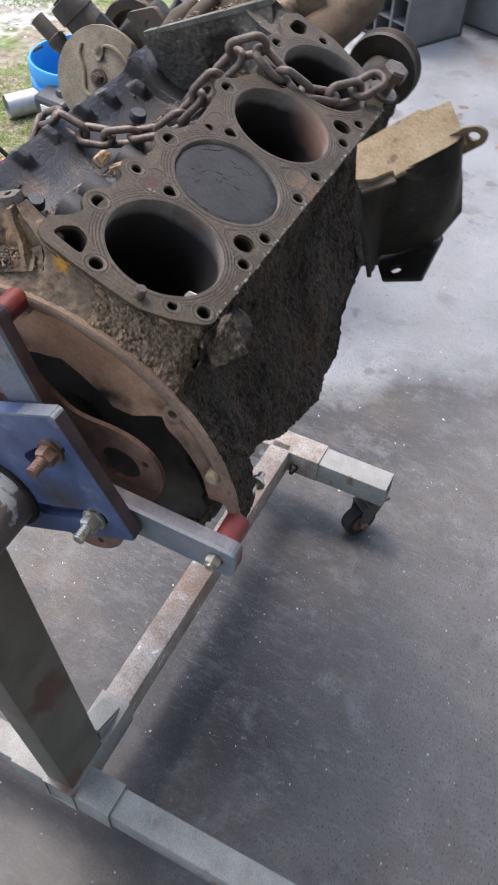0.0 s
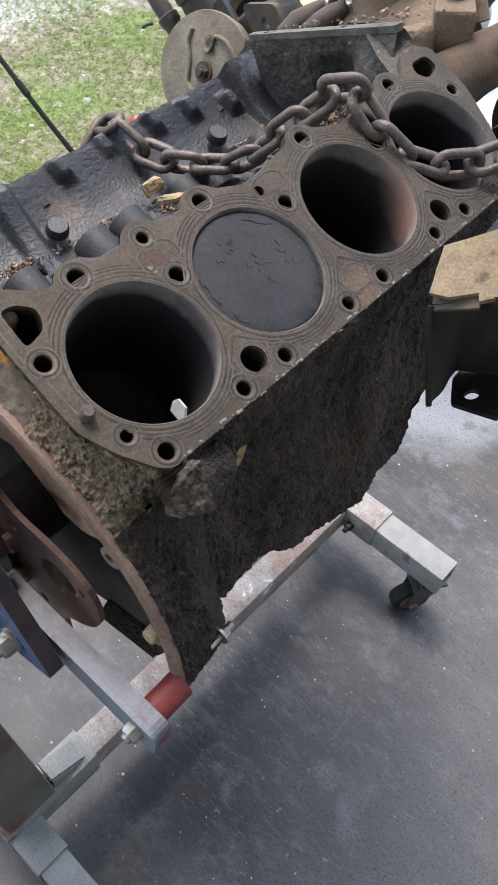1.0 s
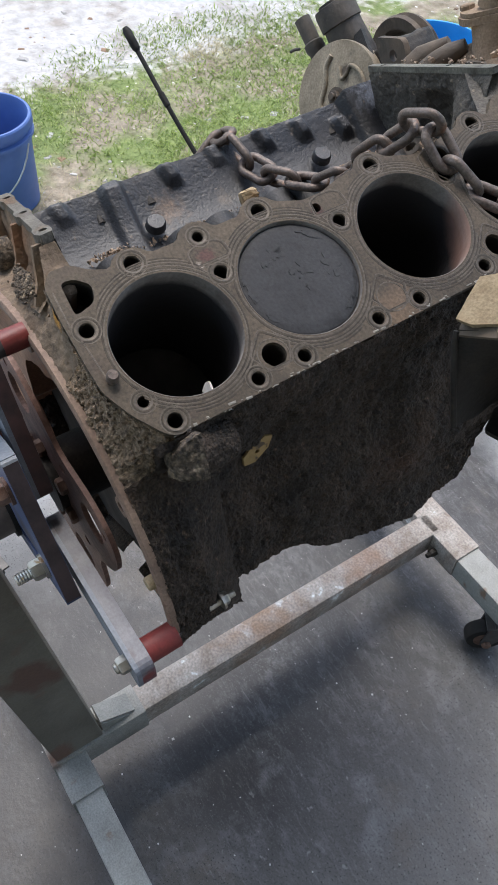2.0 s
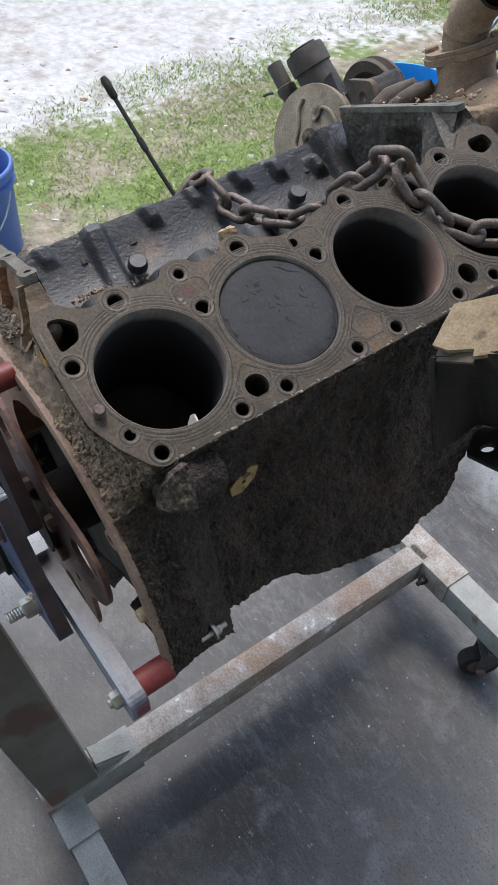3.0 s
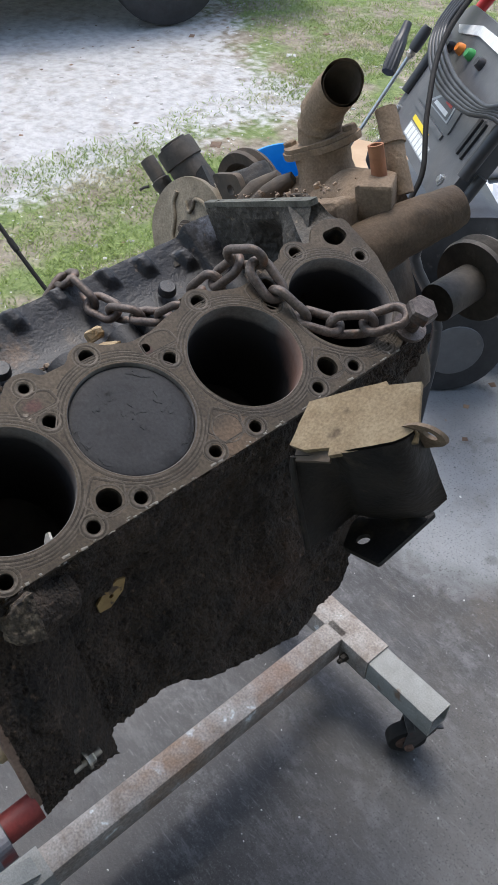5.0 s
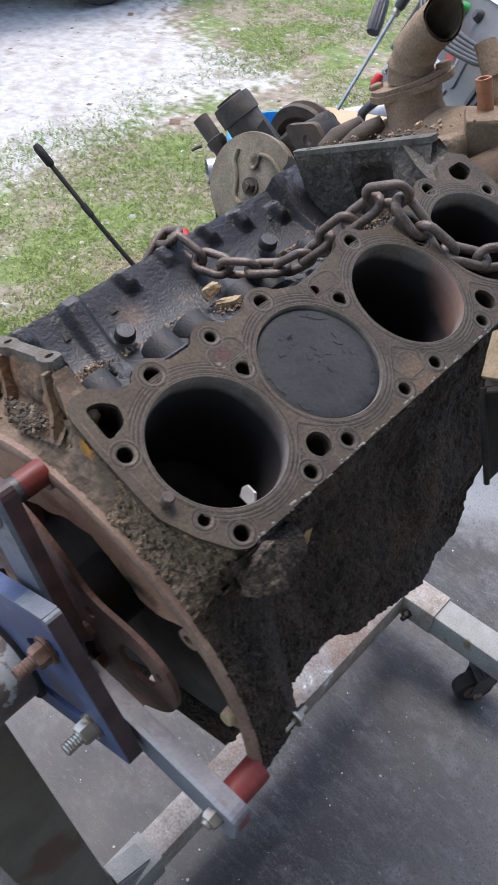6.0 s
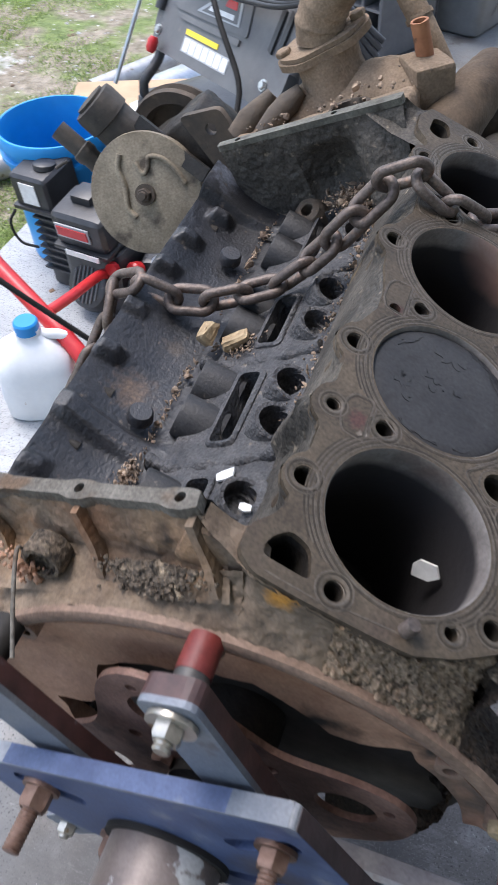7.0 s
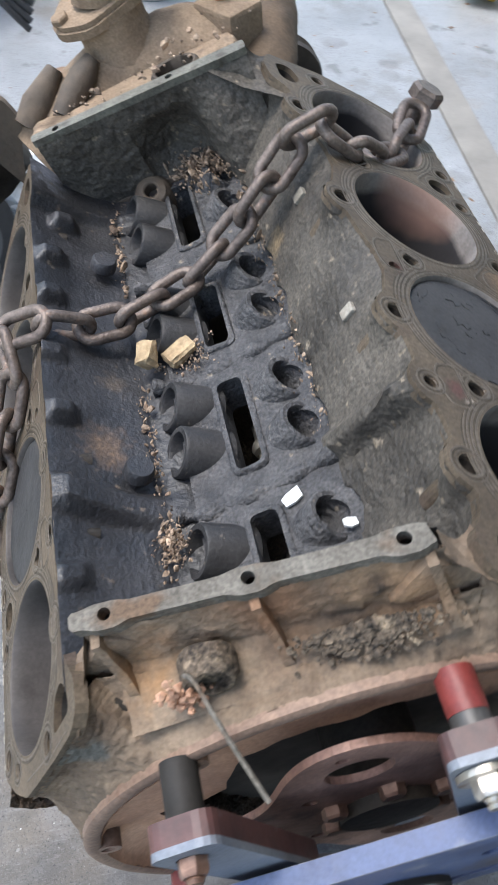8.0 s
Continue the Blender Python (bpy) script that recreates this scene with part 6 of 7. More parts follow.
bm = bmesh.new()
tl = [(0.222, 0.272), (0.267, 0.27), (0.27, 0.345), (0.207, 0.345), (0.207, 0.3)]
plate(bm, rounded(tl, 0.003, 2), [circle(0.233, 0.288, 0.0065, 18)], lambda p, q, d: V(p, q, -0.026 + 0.1 * (q - 0.27) - d), 0.004)
part("mount_tab", bm, "greasy", bracket, "black tab with a bolt hole")
bm = bmesh.new()
eye = V(0.341, 0.28, 0.112)
plate(bm, rounded([(-0.05, -0.012), (0.0, -0.016), (0.014, -0.009), (0.016, 0.004), (0.006, 0.015), (-0.05, 0.02)], 0.008, 4), [circle(0.001, 0.0, 0.0065, 20)], lambda p, q, d: eye + V(p * 0.8 + q * 0.2, q * 0.5 - p * 0.1 + d, 0.25 * p - 0.8 * q), 0.004)
part("mount_eyelet", bm, "brown", bracket, "flat steel eye")

# dipstick
bm = bmesh.new()
sweep(bm, spline([(-0.212, 0.303, 0.09), (-0.232, 0.292, 0.14), (-0.268, 0.281, 0.214), (-0.312, 0.273, 0.3)], 6), 0.0029, 10)
sweep(bm, [(-0.3085, 0.2737, 0.294), (-0.31, 0.2733, 0.297), (-0.3195, 0.2715, 0.3165), (-0.3215, 0.271, 0.3205)], 0.005, 10, radii=[0.003, 0.005, 0.0052, 0.0035])
sweep(bm, [(-0.2765, 0.2792, 0.231), (-0.284, 0.2778, 0.2455)], 0.0039, 10)
part("dipstick", bm, "black", block, "black dipstick with a grip", 40)

# wire at the back
bm = bmesh.new()
sweep(bm, spline([(-0.052, -0.0165, 0.2), (-0.046, -0.022, 0.2115), (-0.0395, -0.03, 0.2185), (-0.033, -0.0523, 0.21), (-0.0231, -0.0833, 0.1957)], 6), 0.0013, 8)
part("loose_wire", bm, "rail", block, "loose pale wire", 60)

# ---------------------------------------------------------------- chain
chain = thing("lifting_chain", ME, "weathered steel lifting chain laid across the engine block", "chain")
cpath = spline([deck_l(0.17, 0.085, -0.006), deck_l(0.19, 0.05, -0.009), deck_l(0.212, 0.012, -0.01), deck_l(0.24, -0.03, -0.012), (-0.138, 0.262, 0.205), (-0.113, 0.26, 0.209), (-0.088, 0.265, 0.186), (-0.06, 0.272, 0.173), (-0.03, 0.285, 0.166), (0.0, 0.299, 0.163), (0.03, 0.307, 0.175), (0.06, 0.313, 0.19), (0.09, 0.325, 0.206), (0.116, 0.331, 0.216), (0.137, 0.334, 0.186), (0.153, 0.344, 0.16), (0.172, 0.362, 0.144), (0.193, 0.39, 0.136), (0.21, 0.416, 0.137)], 24)
pitch, wire = 0.0302, 0.0043
half, wid = 0.0096, 0.0103
lk = [(half * 0 + (half + 0.000) * s + wid * math.cos(q), wid * math.sin(q)) for s, q in [(1, radians(a)) for a in range(-90, 91, 15)] + [(-1, radians(a)) for a in range(90, 271, 15)]]
bm = bmesh.new()
sweep(bm, [V(a, b, 0) for a, b in lk], wire, 12, closed=True)
for f in bm.faces:
    f.smooth = True
link_mesh = bpy.data.meshes.new("link")
bm.to_mesh(link_mesh)
bm.free()
link_mesh.materials.append(M["chain"])
dist, want, k = 0.0, 0.0, 0
for p, q in zip(cpath, cpath[1:]):
    step = (q - p).length
    while want <= dist + step:
        c = p.lerp(q, (want - dist) / step)
        d = (q - p).normalized()
        side = d.cross(V(0, 0, 1)).normalized()
        up = side.cross(d)
        roll = radians((62 if k % 2 else -22) + 14 * math.sin(k * 2.1))
        yv = side * math.cos(roll) + up * math.sin(roll)
        lob = new("link", link_mesh)
        lob.parent = chain
        lob.matrix_local = Matrix.Translation(c) @ Matrix((d, yv, d.cross(yv))).transposed().to_4x4()
        want += pitch
        k += 1
    dist += step
anchor = thing("anchor_bolt", ME, "large dirty bolt holding the chain to the block", "bolt")
bm = bmesh.new()
cyl(bm, deck_r(0.424, 0.06, 0.02), deck_r(0.424, 0.06, -0.022), 0.0075, n=16)
hexagon(bm, deck_r(0.424, 0.06, -0.022), (RT, 0, RT), 0.0145, 0.012)
pipe(bm, deck_r(0.424, 0.06, 0.0), deck_r(0.424, 0.06, -0.004), 0.016, 0.007)
part("bolt", bm, "chain", anchor, smooth=30)

# ---------------------------------------------------------------- loose bits on the block
rnd = random.Random(4)


def clod(c, size, turn, label, seed):
    """A broken lump of dry dirt with flat faces and crumbly edges."""
    t = thing("dirt_clod", ME @ Matrix.Translation(c) @ turn.to_4x4(), label, "dirt clod", "dirt clods")
    bm = bmesh.new()
    rc_ = random.Random(seed)
    box(bm, (0, 0, 0), size, None, min(size) * 0.22, 1)
    for v in bm.verts:
        v.co += V(rc_.uniform(-1, 1), rc_.uniform(-1, 1), rc_.uniform(-1, 1)) * min(size) * 0.13
    bmesh.ops.triangulate(bm, faces=bm.faces[:])
    bmesh.ops.subdivide_edges(bm, edges=bm.edges[:], cuts=3)
    crust(bm, 0.0007, 260, seed)
    crust(bm, 0.0012, 90, seed)
    part("lump", bm, "clod", t, smooth=25)


clod((-0.0515, 0.238, 0.1625), (0.013, 0.02, 0.012), RZ(-18) @ RX(12) @ RY(-25), "pale ochre block of dry dirt in the valley", 3)
clod((-0.031, 0.2385, 0.152), (0.023, 0.019, 0.0075), RZ(24) @ RX(-8), "broken ochre lump of dirt beside a valley slot", 2)


def chip(c, r, rot, label="small white plastic chip lying on the metal"):
    t = thing("white_chip", ME @ Matrix.Translation(c) @ rot.to_4x4(), label, "chip", "white chips")
    bm = bmesh.new()
    pts = [(r * x * rnd.uniform(0.8, 1.1), r * y * rnd.uniform(0.7, 1.1)) for x, y in ((-1, -0.6), (0.1, -0.75), (0.95, -0.5), (0.85, 0.6), (-0.3, 0.7), (-0.9, 0.45))]
    plate(bm, pts, [], lambda a, b, d: V(a, b, -d), 0.002)
    part("flake", bm, "chip", t)


chip((0.018, 0.091, 0.1485), 0.0075, RZ(20))
chip((0.047, 0.06, 0.151), 0.0045, RY(20))
# white spot in the bore, placed to match how it shows from the camera
chip(V(0.151, 0.055, 0.095), 0.0095, Matrix.Rotation(radians(-10), 3, "Z") @ RX(62), "small white piece in the cylinder bore, placed to fit the camera's view")

bm = bmesh.new()
for i in range(1500):
    zone = rnd.random()
    if zone < 0.4:
        c = V(rnd.gauss(0.028, 0.014), rnd.gauss(0.432, 0.012), 0.15 + 0.016 * rnd.random() ** 2)
    elif zone < 0.6:
        c = V(rnd.gauss(-0.0635, 0.003), rnd.choice((0.14, 0.17, 0.21, 0.3, 0.345, 0.37, 0.4, 0.42)) + rnd.gauss(0, 0.012), 0.151)
    elif zone < 0.78:
        c = V(rnd.gauss(-0.06, 0.005), rnd.gauss(0.085, 0.009), 0.152 + 0.008 * rnd.random())
    else:
        c = V(rnd.gauss(0.054, 0.005), rnd.uniform(0.12, 0.43), 0.15)
    r = (0.0014 if zone < 0.4 else 0.0011) * math.exp(rnd.gauss(0, 0.55))
    m = Matrix.Translation(c) @ Euler((rnd.uniform(0, 6), rnd.uniform(0, 6), rnd.uniform(0, 6))).to_matrix().to_4x4()
    vs = bmesh.ops.create_icosphere(bm, subdivisions=1, radius=r * 0.75)["verts"]
    for v in vs:
        v.co *= rnd.uniform(0.6, 1.3)
    bmesh.ops.scale(bm, vec=(rnd.uniform(0.8, 2.2), 1, rnd.uniform(0.3, 0.8)), verts=vs)
    bmesh.ops.transform(bm, matrix=m, verts=vs)
for i in range(150):
    c = V(rnd.gauss(-0.026, 0.009), rnd.gauss(0.234, 0.009), 0.1485 + 0.002 * rnd.random())
    vs = bmesh.ops.create_icosphere(bm, subdivisions=1, radius=0.0009 * math.exp(rnd.gauss(0, 0.4)))["verts"]
    for v in vs:
        v.co *= rnd.uniform(0.6, 1.3)
    bmesh.ops.translate(bm, vec=c, verts=vs)
for i in range(60):
    q = rnd.random()
    if q < 0.5:
        c = V(rnd.gauss(0.03, 0.03), rnd.gauss(0.468, 0.008), 0.229 + 0.004 * rnd.random())
    elif q < 0.75:
        c = V(rnd.gauss(-0.05, 0.02), rnd.gauss(0.466, 0.006), 0.229 + 0.003 * rnd.random())
    else:
        c = V(rnd.gauss(0.06, 0.015), rnd.gauss(0.5, 0.012), 0.229)
    vs = bmesh.ops.create_icosphere(bm, subdivisions=1, radius=0.0013 * math.exp(rnd.gauss(0, 0.5)))["verts"]
    for v in vs:
        v.co *= rnd.uniform(0.6, 1.3)
    bmesh.ops.transform(bm, matrix=Matrix.Translation(c) @ Euler((rnd.uniform(0, 6), rnd.uniform(0, 6), rnd.uniform(0, 6))).to_matrix().to_4x4(), verts=vs)
ob = part("debris", bm, "debris")
ob.matrix_world = ME
tagged(ob, "flaky dirt and rust scale scattered in the valley", "debris", kind="stuff")

# ---------------------------------------------------------------- things round the stand
M["blue_plastic"] = mat("blue_bucket_plastic", (0.015, 0.22, 0.56), (0.03, 0.29, 0.66), 6, 0.38, 0, 0.1, 120)
M["blue_pail_plastic"] = mat("faded_blue_plastic", (0.06, 0.12, 0.33), (0.09, 0.16, 0.4), 6, 0.45, 0, 0.1, 120)
M["black_plastic"] = mat("black_plastic", (0.022, 0.022, 0.024), (0.045, 0.045, 0.047), 14, 0.4, 0, 0.15, 160, (0.1, 0.095, 0.085), 40, 0.66, 0.1)
M["grey_plastic"] = mat("dark_grey_plastic", (0.085, 0.086, 0.09), (0.135, 0.136, 0.14), 8, 0.4, 0, 0.12, 200, (0.16, 0.15, 0.14), 30, 0.66, 0.1)
M["grey_tote_plastic"] = mat("grey_tote_plastic", (0.12, 0.125, 0.13), (0.18, 0.185, 0.19), 8, 0.5, 0, 0.12, 200)
M["white_plastic"] = mat("white_plastic", (0.72, 0.72, 0.72), (0.82, 0.82, 0.81), 12, 0.4, 0, 0.05)
M["red_plastic"] = mat("red_gloss", (0.42, 0.015, 0.018), (0.55, 0.03, 0.03), 14, 0.35, 0, 0.08)
M["sticker_yellow"] = mat("yellow_print", (0.8, 0.6, 0.02), (0.85, 0.66, 0.04), 20, 0.4, 0, 0.05)
M["sticker_violet"] = mat("violet_print", (0.09, 0.05, 0.24), (0.12, 0.07, 0.3), 20, 0.4, 0, 0.05)
M["sticker_grey"] = mat("grey_print", (0.35, 0.36, 0.37), (0.45, 0.46, 0.47), 20, 0.4, 0, 0.05)
M["pail_yellow"] = mat("yellow_pail_label", (0.75, 0.44, 0.02), (0.8, 0.5, 0.04), 12, 0.4, 0, 0.05)
M["green_plastic"] = mat("green_knob", (0.05, 0.3, 0.08), (0.08, 0.36, 0.1), 14, 0.4, 0, 0.05)
M["orange_plastic"] = mat("orange_knob", (0.75, 0.22, 0.03), (0.8, 0.28, 0.05), 14, 0.4, 0, 0.05)
M["steel"] = mat("bright_steel", (0.42, 0.42, 0.42), (0.58, 0.58, 0.57), 30, 0.28, 0.85, 0.1)
M["galv"] = mat("dull_galvanised", (0.3, 0.3, 0.3), (0.44, 0.44, 0.43), 18, 0.45, 0.6, 0.15, 120, (0.2, 0.17, 0.14), 24, 0.64)
M["cardboard"] = mat("cardboard", (0.4, 0.27, 0.16), (0.48, 0.34, 0.21), 9, 0.8, 0, 0.2)
M["tyre"] = mat("tyre_rubber", (0.02, 0.02, 0.021), (0.04, 0.04, 0.042), 12, 0.7, 0, 0.3, 90)
M["car_paint"] = mat("dark_car_paint", (0.012, 0.013, 0.016), (0.02, 0.021, 0.024), 5, 0.3, 0.2, 0.05, coat=0.6)
M["film"] = mat("cloudy_plastic_bag", (0.62, 0.64, 0.66), (0.76, 0.78, 0.8), 20, 0.3, 0, 0.5, 40, depth=0.01)
M["grass"] = mat("grass_blades", (0.2, 0.28, 0.07), (0.35, 0.42, 0.14), 1.6, 0.6, 0, 0, spot=(0.5, 0.45, 0.29), spot_scale=3.0, spot_at=0.56, spot_soft=0.1, island=0.22)
gm = M["grass"].node_tree
gb = gm.nodes["Principled BSDF"]
gt = gm.nodes.new("ShaderNodeBsdfTranslucent")
gx = gm.nodes.new("ShaderNodeMixShader")
gx.inputs["Fac"].default_value = 0.5
gm.links.new(gb.inputs["Base Color"].links[0].from_socket, gt.inputs["Color"])
gm.links.new(gb.outputs["BSDF"], gx.inputs[1])
gm.links.new(gt.outputs["BSDF"], gx.inputs[2])
gm.links.new(gx.outputs["Shader"], gm.nodes["Material Output"].inputs["Surface"])
M["pebble"] = mat("limerock_pebbles", (0.34, 0.325, 0.3), (0.5, 0.485, 0.46), 8, 0.9, 0, 0.3, island=0.3)
M["leaf"] = mat("dry_leaves", (0.1, 0.06, 0.035), (0.2, 0.13, 0.08), 8, 0.8, 0, 0.2, island=0.4)
M["speck"] = mat("white_floor_specks", (0.28, 0.28, 0.275), (0.5, 0.5, 0.48), 8, 0.8, 0, 0.2, island=0.3)


def bucket(name, m, material, label, h=0.37, r0=0.13, r1=0.15):
    t = thing(name, m, label, "bucket")
    bm = bmesh.new()
    prof = [(0.0, r0 - 0.006), (0.006, r0), (h * 0.8, r1 - 0.008), (h * 0.81, r1 + 0.004), (h * 0.84, r1 + 0.004), (h * 0.85, r1 - 0.006), (h * 0.9, r1 - 0.005), (h * 0.91, r1 + 0.005), (h * 0.985, r1 + 0.005), (h, r1 + 0.002), (h, r1 - 0.004), (h * 0.97, r1 - 0.007), (0.01, r0 - 0.006)]
    skin(bm, [ring_pts((0, 0, z), (0, 0, 1), r, 48) for z, r in prof], True, True, True)
    part("pail_body", bm, material, t, smooth=35)
    bm = bmesh.new()
    sweep(bm, [(math.cos(a) * (r1 + 0.012), -0.02 - math.sin(a) * 0.1, h * 0.82 - 0.16 * math.sin(a)) for a in [math.pi * i / 16 for i in range(17)]], 0.0025, 8)
    part("bail_handle", bm, "steel", t, smooth=60)
    return t


bucket("bucket", pose(-1.105, 1.5, 0, 0, 0, 160), "blue_plastic", "bright blue plastic bucket standing empty on the slab")
bucket("bucket", pose(-1.665, 0.385, GZ, 0, 0, 40), "blue_pail_plastic", "faded blue plastic bucket standing in the grass", 0.275, 0.105, 0.125)

# small engine tool with a red frame
tool = thing("engine_tool", pose(-0.97, 1.27, 0, 0, 0, -8), "black small petrol engine tool with a red tube frame", "power tool")
bm = bmesh.new()
box(bm, (-0.1, 0.06, 0.285), (0.12, 0.13, 0.11), RX(6), 0.02, 3)
box(bm, (-0.1, 0.06, 0.245), (0.128, 0.138, 0.012), RX(6), 0.004)
tank = part("fuel_tank", bm, "black_plastic", tool, "black plastic fuel tank", 35)
bm = bmesh.new()
turned(bm, (-0.08, 0.05, 0.335), (-0.08, 0.052, 0.35), [(0, 0.03), (0.8, 0.029), (1, 0.024)], 20)
part("tank_cap", bm, "black_plastic", tank, smooth=35)
bm = bmesh.new()
box(bm, (-0.1, -0.0075, 0.285), (0.05, 0.002, 0.06), RX(6))
part("sticker", bm, "chip", tank, "white sticker")
bm = bmesh.new()
box(bm, (-0.07, 0.05, 0.12), (0.07, 0.08, 0.24), None, 0.015)
barrel = part("cylinder_barrel", bm, "black_plastic", tool, "black finned engine cylinder", 35)
for i in range(8):
    bm = bmesh.new()
    box(bm, (-0.07, 0.05, 0.06 + 0.022 * i), (0.09, 0.1, 0.006), None, 0.001)
    part("fin", bm, "black_plastic", barrel)
bm = bmesh.new()
box(bm, (0.085, -0.000, 0.260), (0.16, 0.13, 0.1), RX(8), 0.025, 3)
box(bm, (0.085, -0.000, 0.210), (0.165, 0.135, 0.014), RX(8), 0.004)
box(bm, (0.075, 0.010, 0.318), (0.06, 0.06, 0.03), RX(8), 0.008)
cov = part("air_filter_cover", bm, "black_plastic", tool, "black air filter cover", 35)
bm = bmesh.new()
box(bm, (0.075, -0.068, 0.257), (0.1, 0.004, 0.04), RX(8), 0.001)
part("name_label", bm, "sticker_grey", cov, "grey and red label")
bm = bmesh.new()
box(bm, (0.075, -0.071, 0.257), (0.09, 0.004, 0.026), RX(8), 0.001)
part("red_label_field", bm, "red_plastic", cov)
bm = bmesh.new()
box(bm, (0.095, -0.073, 0.200), (0.1, 0.004, 0.016), RX(8), 0.001)
part("white_label", bm, "chip", cov)
bm = bmesh.new()
rc, rd = V(0.075, -0.06, 0.1), V(-0.1, -0.86, 0.5).normalized()
turned(bm, rc - rd * 0.06, rc, [(0, 0.075), (0.6, 0.072), (0.95, 0.062), (1, 0.055)], 36)
starter = part("recoil_starter", bm, "black_plastic", tool, "round black recoil starter cover", 35)
bm = bmesh.new()
x1, y1 = frame_of(rd)
for i in range(7):
    o = (i - 3) * 0.013
    ln = math.sqrt(max(0.0001, 0.05 ** 2 - o * o))
    sweep(bm, [rc + rd * 0.002 + x1 * o - y1 * ln, rc + rd * 0.002 + x1 * o + y1 * ln], 0.003, 6)
part("starter_grille", bm, "grey_plastic", starter, smooth=60)
bm = bmesh.new()
cyl(bm, (0.165, -0.045, 0.17), (0.167, -0.06, 0.172), 0.017, n=18)
part("primer_knob", bm, "red_plastic", tool, "red knob", 35)
part("crankcase", lump((0.09, 0.04, 0.1), (0.18, 0.16, 0.2), None, 0.02, 0.004, 25, 3), "black_plastic", tool, "", 50)
bm = bmesh.new()
sweep(bm, spline([(-0.01, -0.262, 0.285), (0.031, -0.276, 0.27), (0.161, -0.312, 0.22), (0.25, -0.337, 0.182), (0.3, -0.35, 0.14), (0.315, -0.34, 0.02)], 5), 0.02, 14)
sweep(bm, spline([(0.163, -0.305, 0.21), (0.168, -0.21, 0.2), (0.15, -0.09, 0.17), (0.12, -0.02, 0.12)], 4), 0.013, 12)
part("frame_tube", bm, "red_plastic", tool, "red painted frame tube", 50)
bm = bmesh.new()
sweep(bm, spline([(-0.17, 0.0, 0.22), (-0.19, -0.01, 0.18), (-0.17, -0.01, 0.13), (-0.12, 0.0, 0.12)], 4), 0.004, 8)
part("fuel_line", bm, "black", tool, smooth=60)

# pump head with fittings on the tool's far end
part("pump_head", lump((0.245, 0.095, 0.085), (0.13, 0.15, 0.17), RZ(20), 0.015, 0.006, 22, 5), "black_plastic", tool, "greasy black pump head", 40)
bm = bmesh.new()
turned(bm, (0.21, 0.0, 0.15), (0.205, -0.03, 0.162), [(0, 0.019), (0.2, 0.022), (0.8, 0.022), (1, 0.017)], 20)
part("valve_knob", bm, "red_plastic", tool, "red plastic valve knob", 35)
bm = bmesh.new()
turned(bm, (0.26, 0.02, 0.165), (0.285, -0.015, 0.2), [(0, 0.016), (0.4, 0.016), (0.42, 0.022), (0.7, 0.022), (0.72, 0.013), (1, 0.013)], 16)
part("hose_fitting", bm, "steel", tool, "bright steel hose fitting", 35)
for q in range(3):
    bm = bmesh.new()
    sweep(bm, spline([(0.2 + 0.035 * q, 0.02, 0.13), (0.22 + 0.03 * q, -0.06, 0.14 - 0.02 * q), (0.27 + 0.02 * q, -0.07, 0.07), (0.31 + 0.01 * q, 0.0, 0.02)], 5), 0.008, 8)
    part("pump_hose", bm, "black" if q != 1 else "grey_plastic", tool, smooth=60)
bm = bmesh.new()
sweep(bm, spline([(0.19, -0.12, 0.02), (0.26, -0.1, 0.025), (0.33, 0.0, 0.03), (0.36, 0.16, 0.1), (0.35, 0.2, 0.3)], 5), 0.015, 12)
part("side_tube", bm, "red_plastic", tool, "red painted side tube", 50)
bm = bmesh.new()
box(bm, (0.25, -0.09, 0.06), (0.1, 0.008, 0.07), RX(-50) @ RZ(15), 0.002)
part("guard_panel", bm, "white_plastic", tool, "white plastic guard panel")
flat_board = thing("cardboard_sheet", pose(-0.7, 1.06, 0.004, 0, 0, 32), "torn sheet of brown cardboard lying on the slab", "cardboard")
bm = bmesh.new()
plate(bm, [(-0.16, -0.1), (0.02, -0.13), (0.17, -0.09), (0.15, 0.02), (0.18, 0.1), (-0.04, 0.12), (-0.15, 0.08)], [], lambda a, b, d: V(a, b, 0.006 - d), 0.005)
part("sheet", bm, "cardboard", flat_board)

# white jug
jug = thing("jug", pose(-0.85, 0.87, 0, 0, 0, 25), "white plastic jug with a blue cap standing on the slab", "jug")
bm = bmesh.new()
prof = [(0, 0.07), (0.01, 0.078), (0.13, 0.08), (0.17, 0.072), (0.2, 0.04), (0.215, 0.024), (0.23, 0.024)]
rings = []
for z, r in prof:
    rings.append([V(a * 1.15, b * 0.85, z) for a, b in rounded([(-r, -r), (r, -r), (r, r), (-r, r)], r * 0.7, 5)])
skin(bm, rings, True, True, True)
part("jug_body", bm, "white_plastic", jug, smooth=50)
bm = bmesh.new()
turned(bm, (0, 0, 0.222), (0, 0, 0.25), [(0, 0.028), (0.85, 0.0275), (1, 0.024)], 24)
part("cap", bm, "blue_plastic", jug, "blue screw cap", 35)
bm = bmesh.new()
sweep(bm, spline([(0.03, 0, 0.21), (0.075, 0, 0.2), (0.095, 0, 0.15), (0.09, 0, 0.1)], 4), 0.012, 10)
part("handle", bm, "white_plastic", jug, smooth=60)
bm = bmesh.new()
box(bm, (-0.01, -0.0655, 0.075), (0.05, 0.002, 0.03))
part("label_bar", bm, "cardboard", jug)

# pressure washer with a sloping console
O = V(-0.438, 1.25, 0.653)
pa = V(-0.79, 0.61, -0.06).normalized()
pb = V(-0.05, 0.62, 0.75)
pb = (pb - pa * pb.dot(pa)).normalized()
pn = pa.cross(pb).normalized()
if pn.y > 0:
    pn = -pn
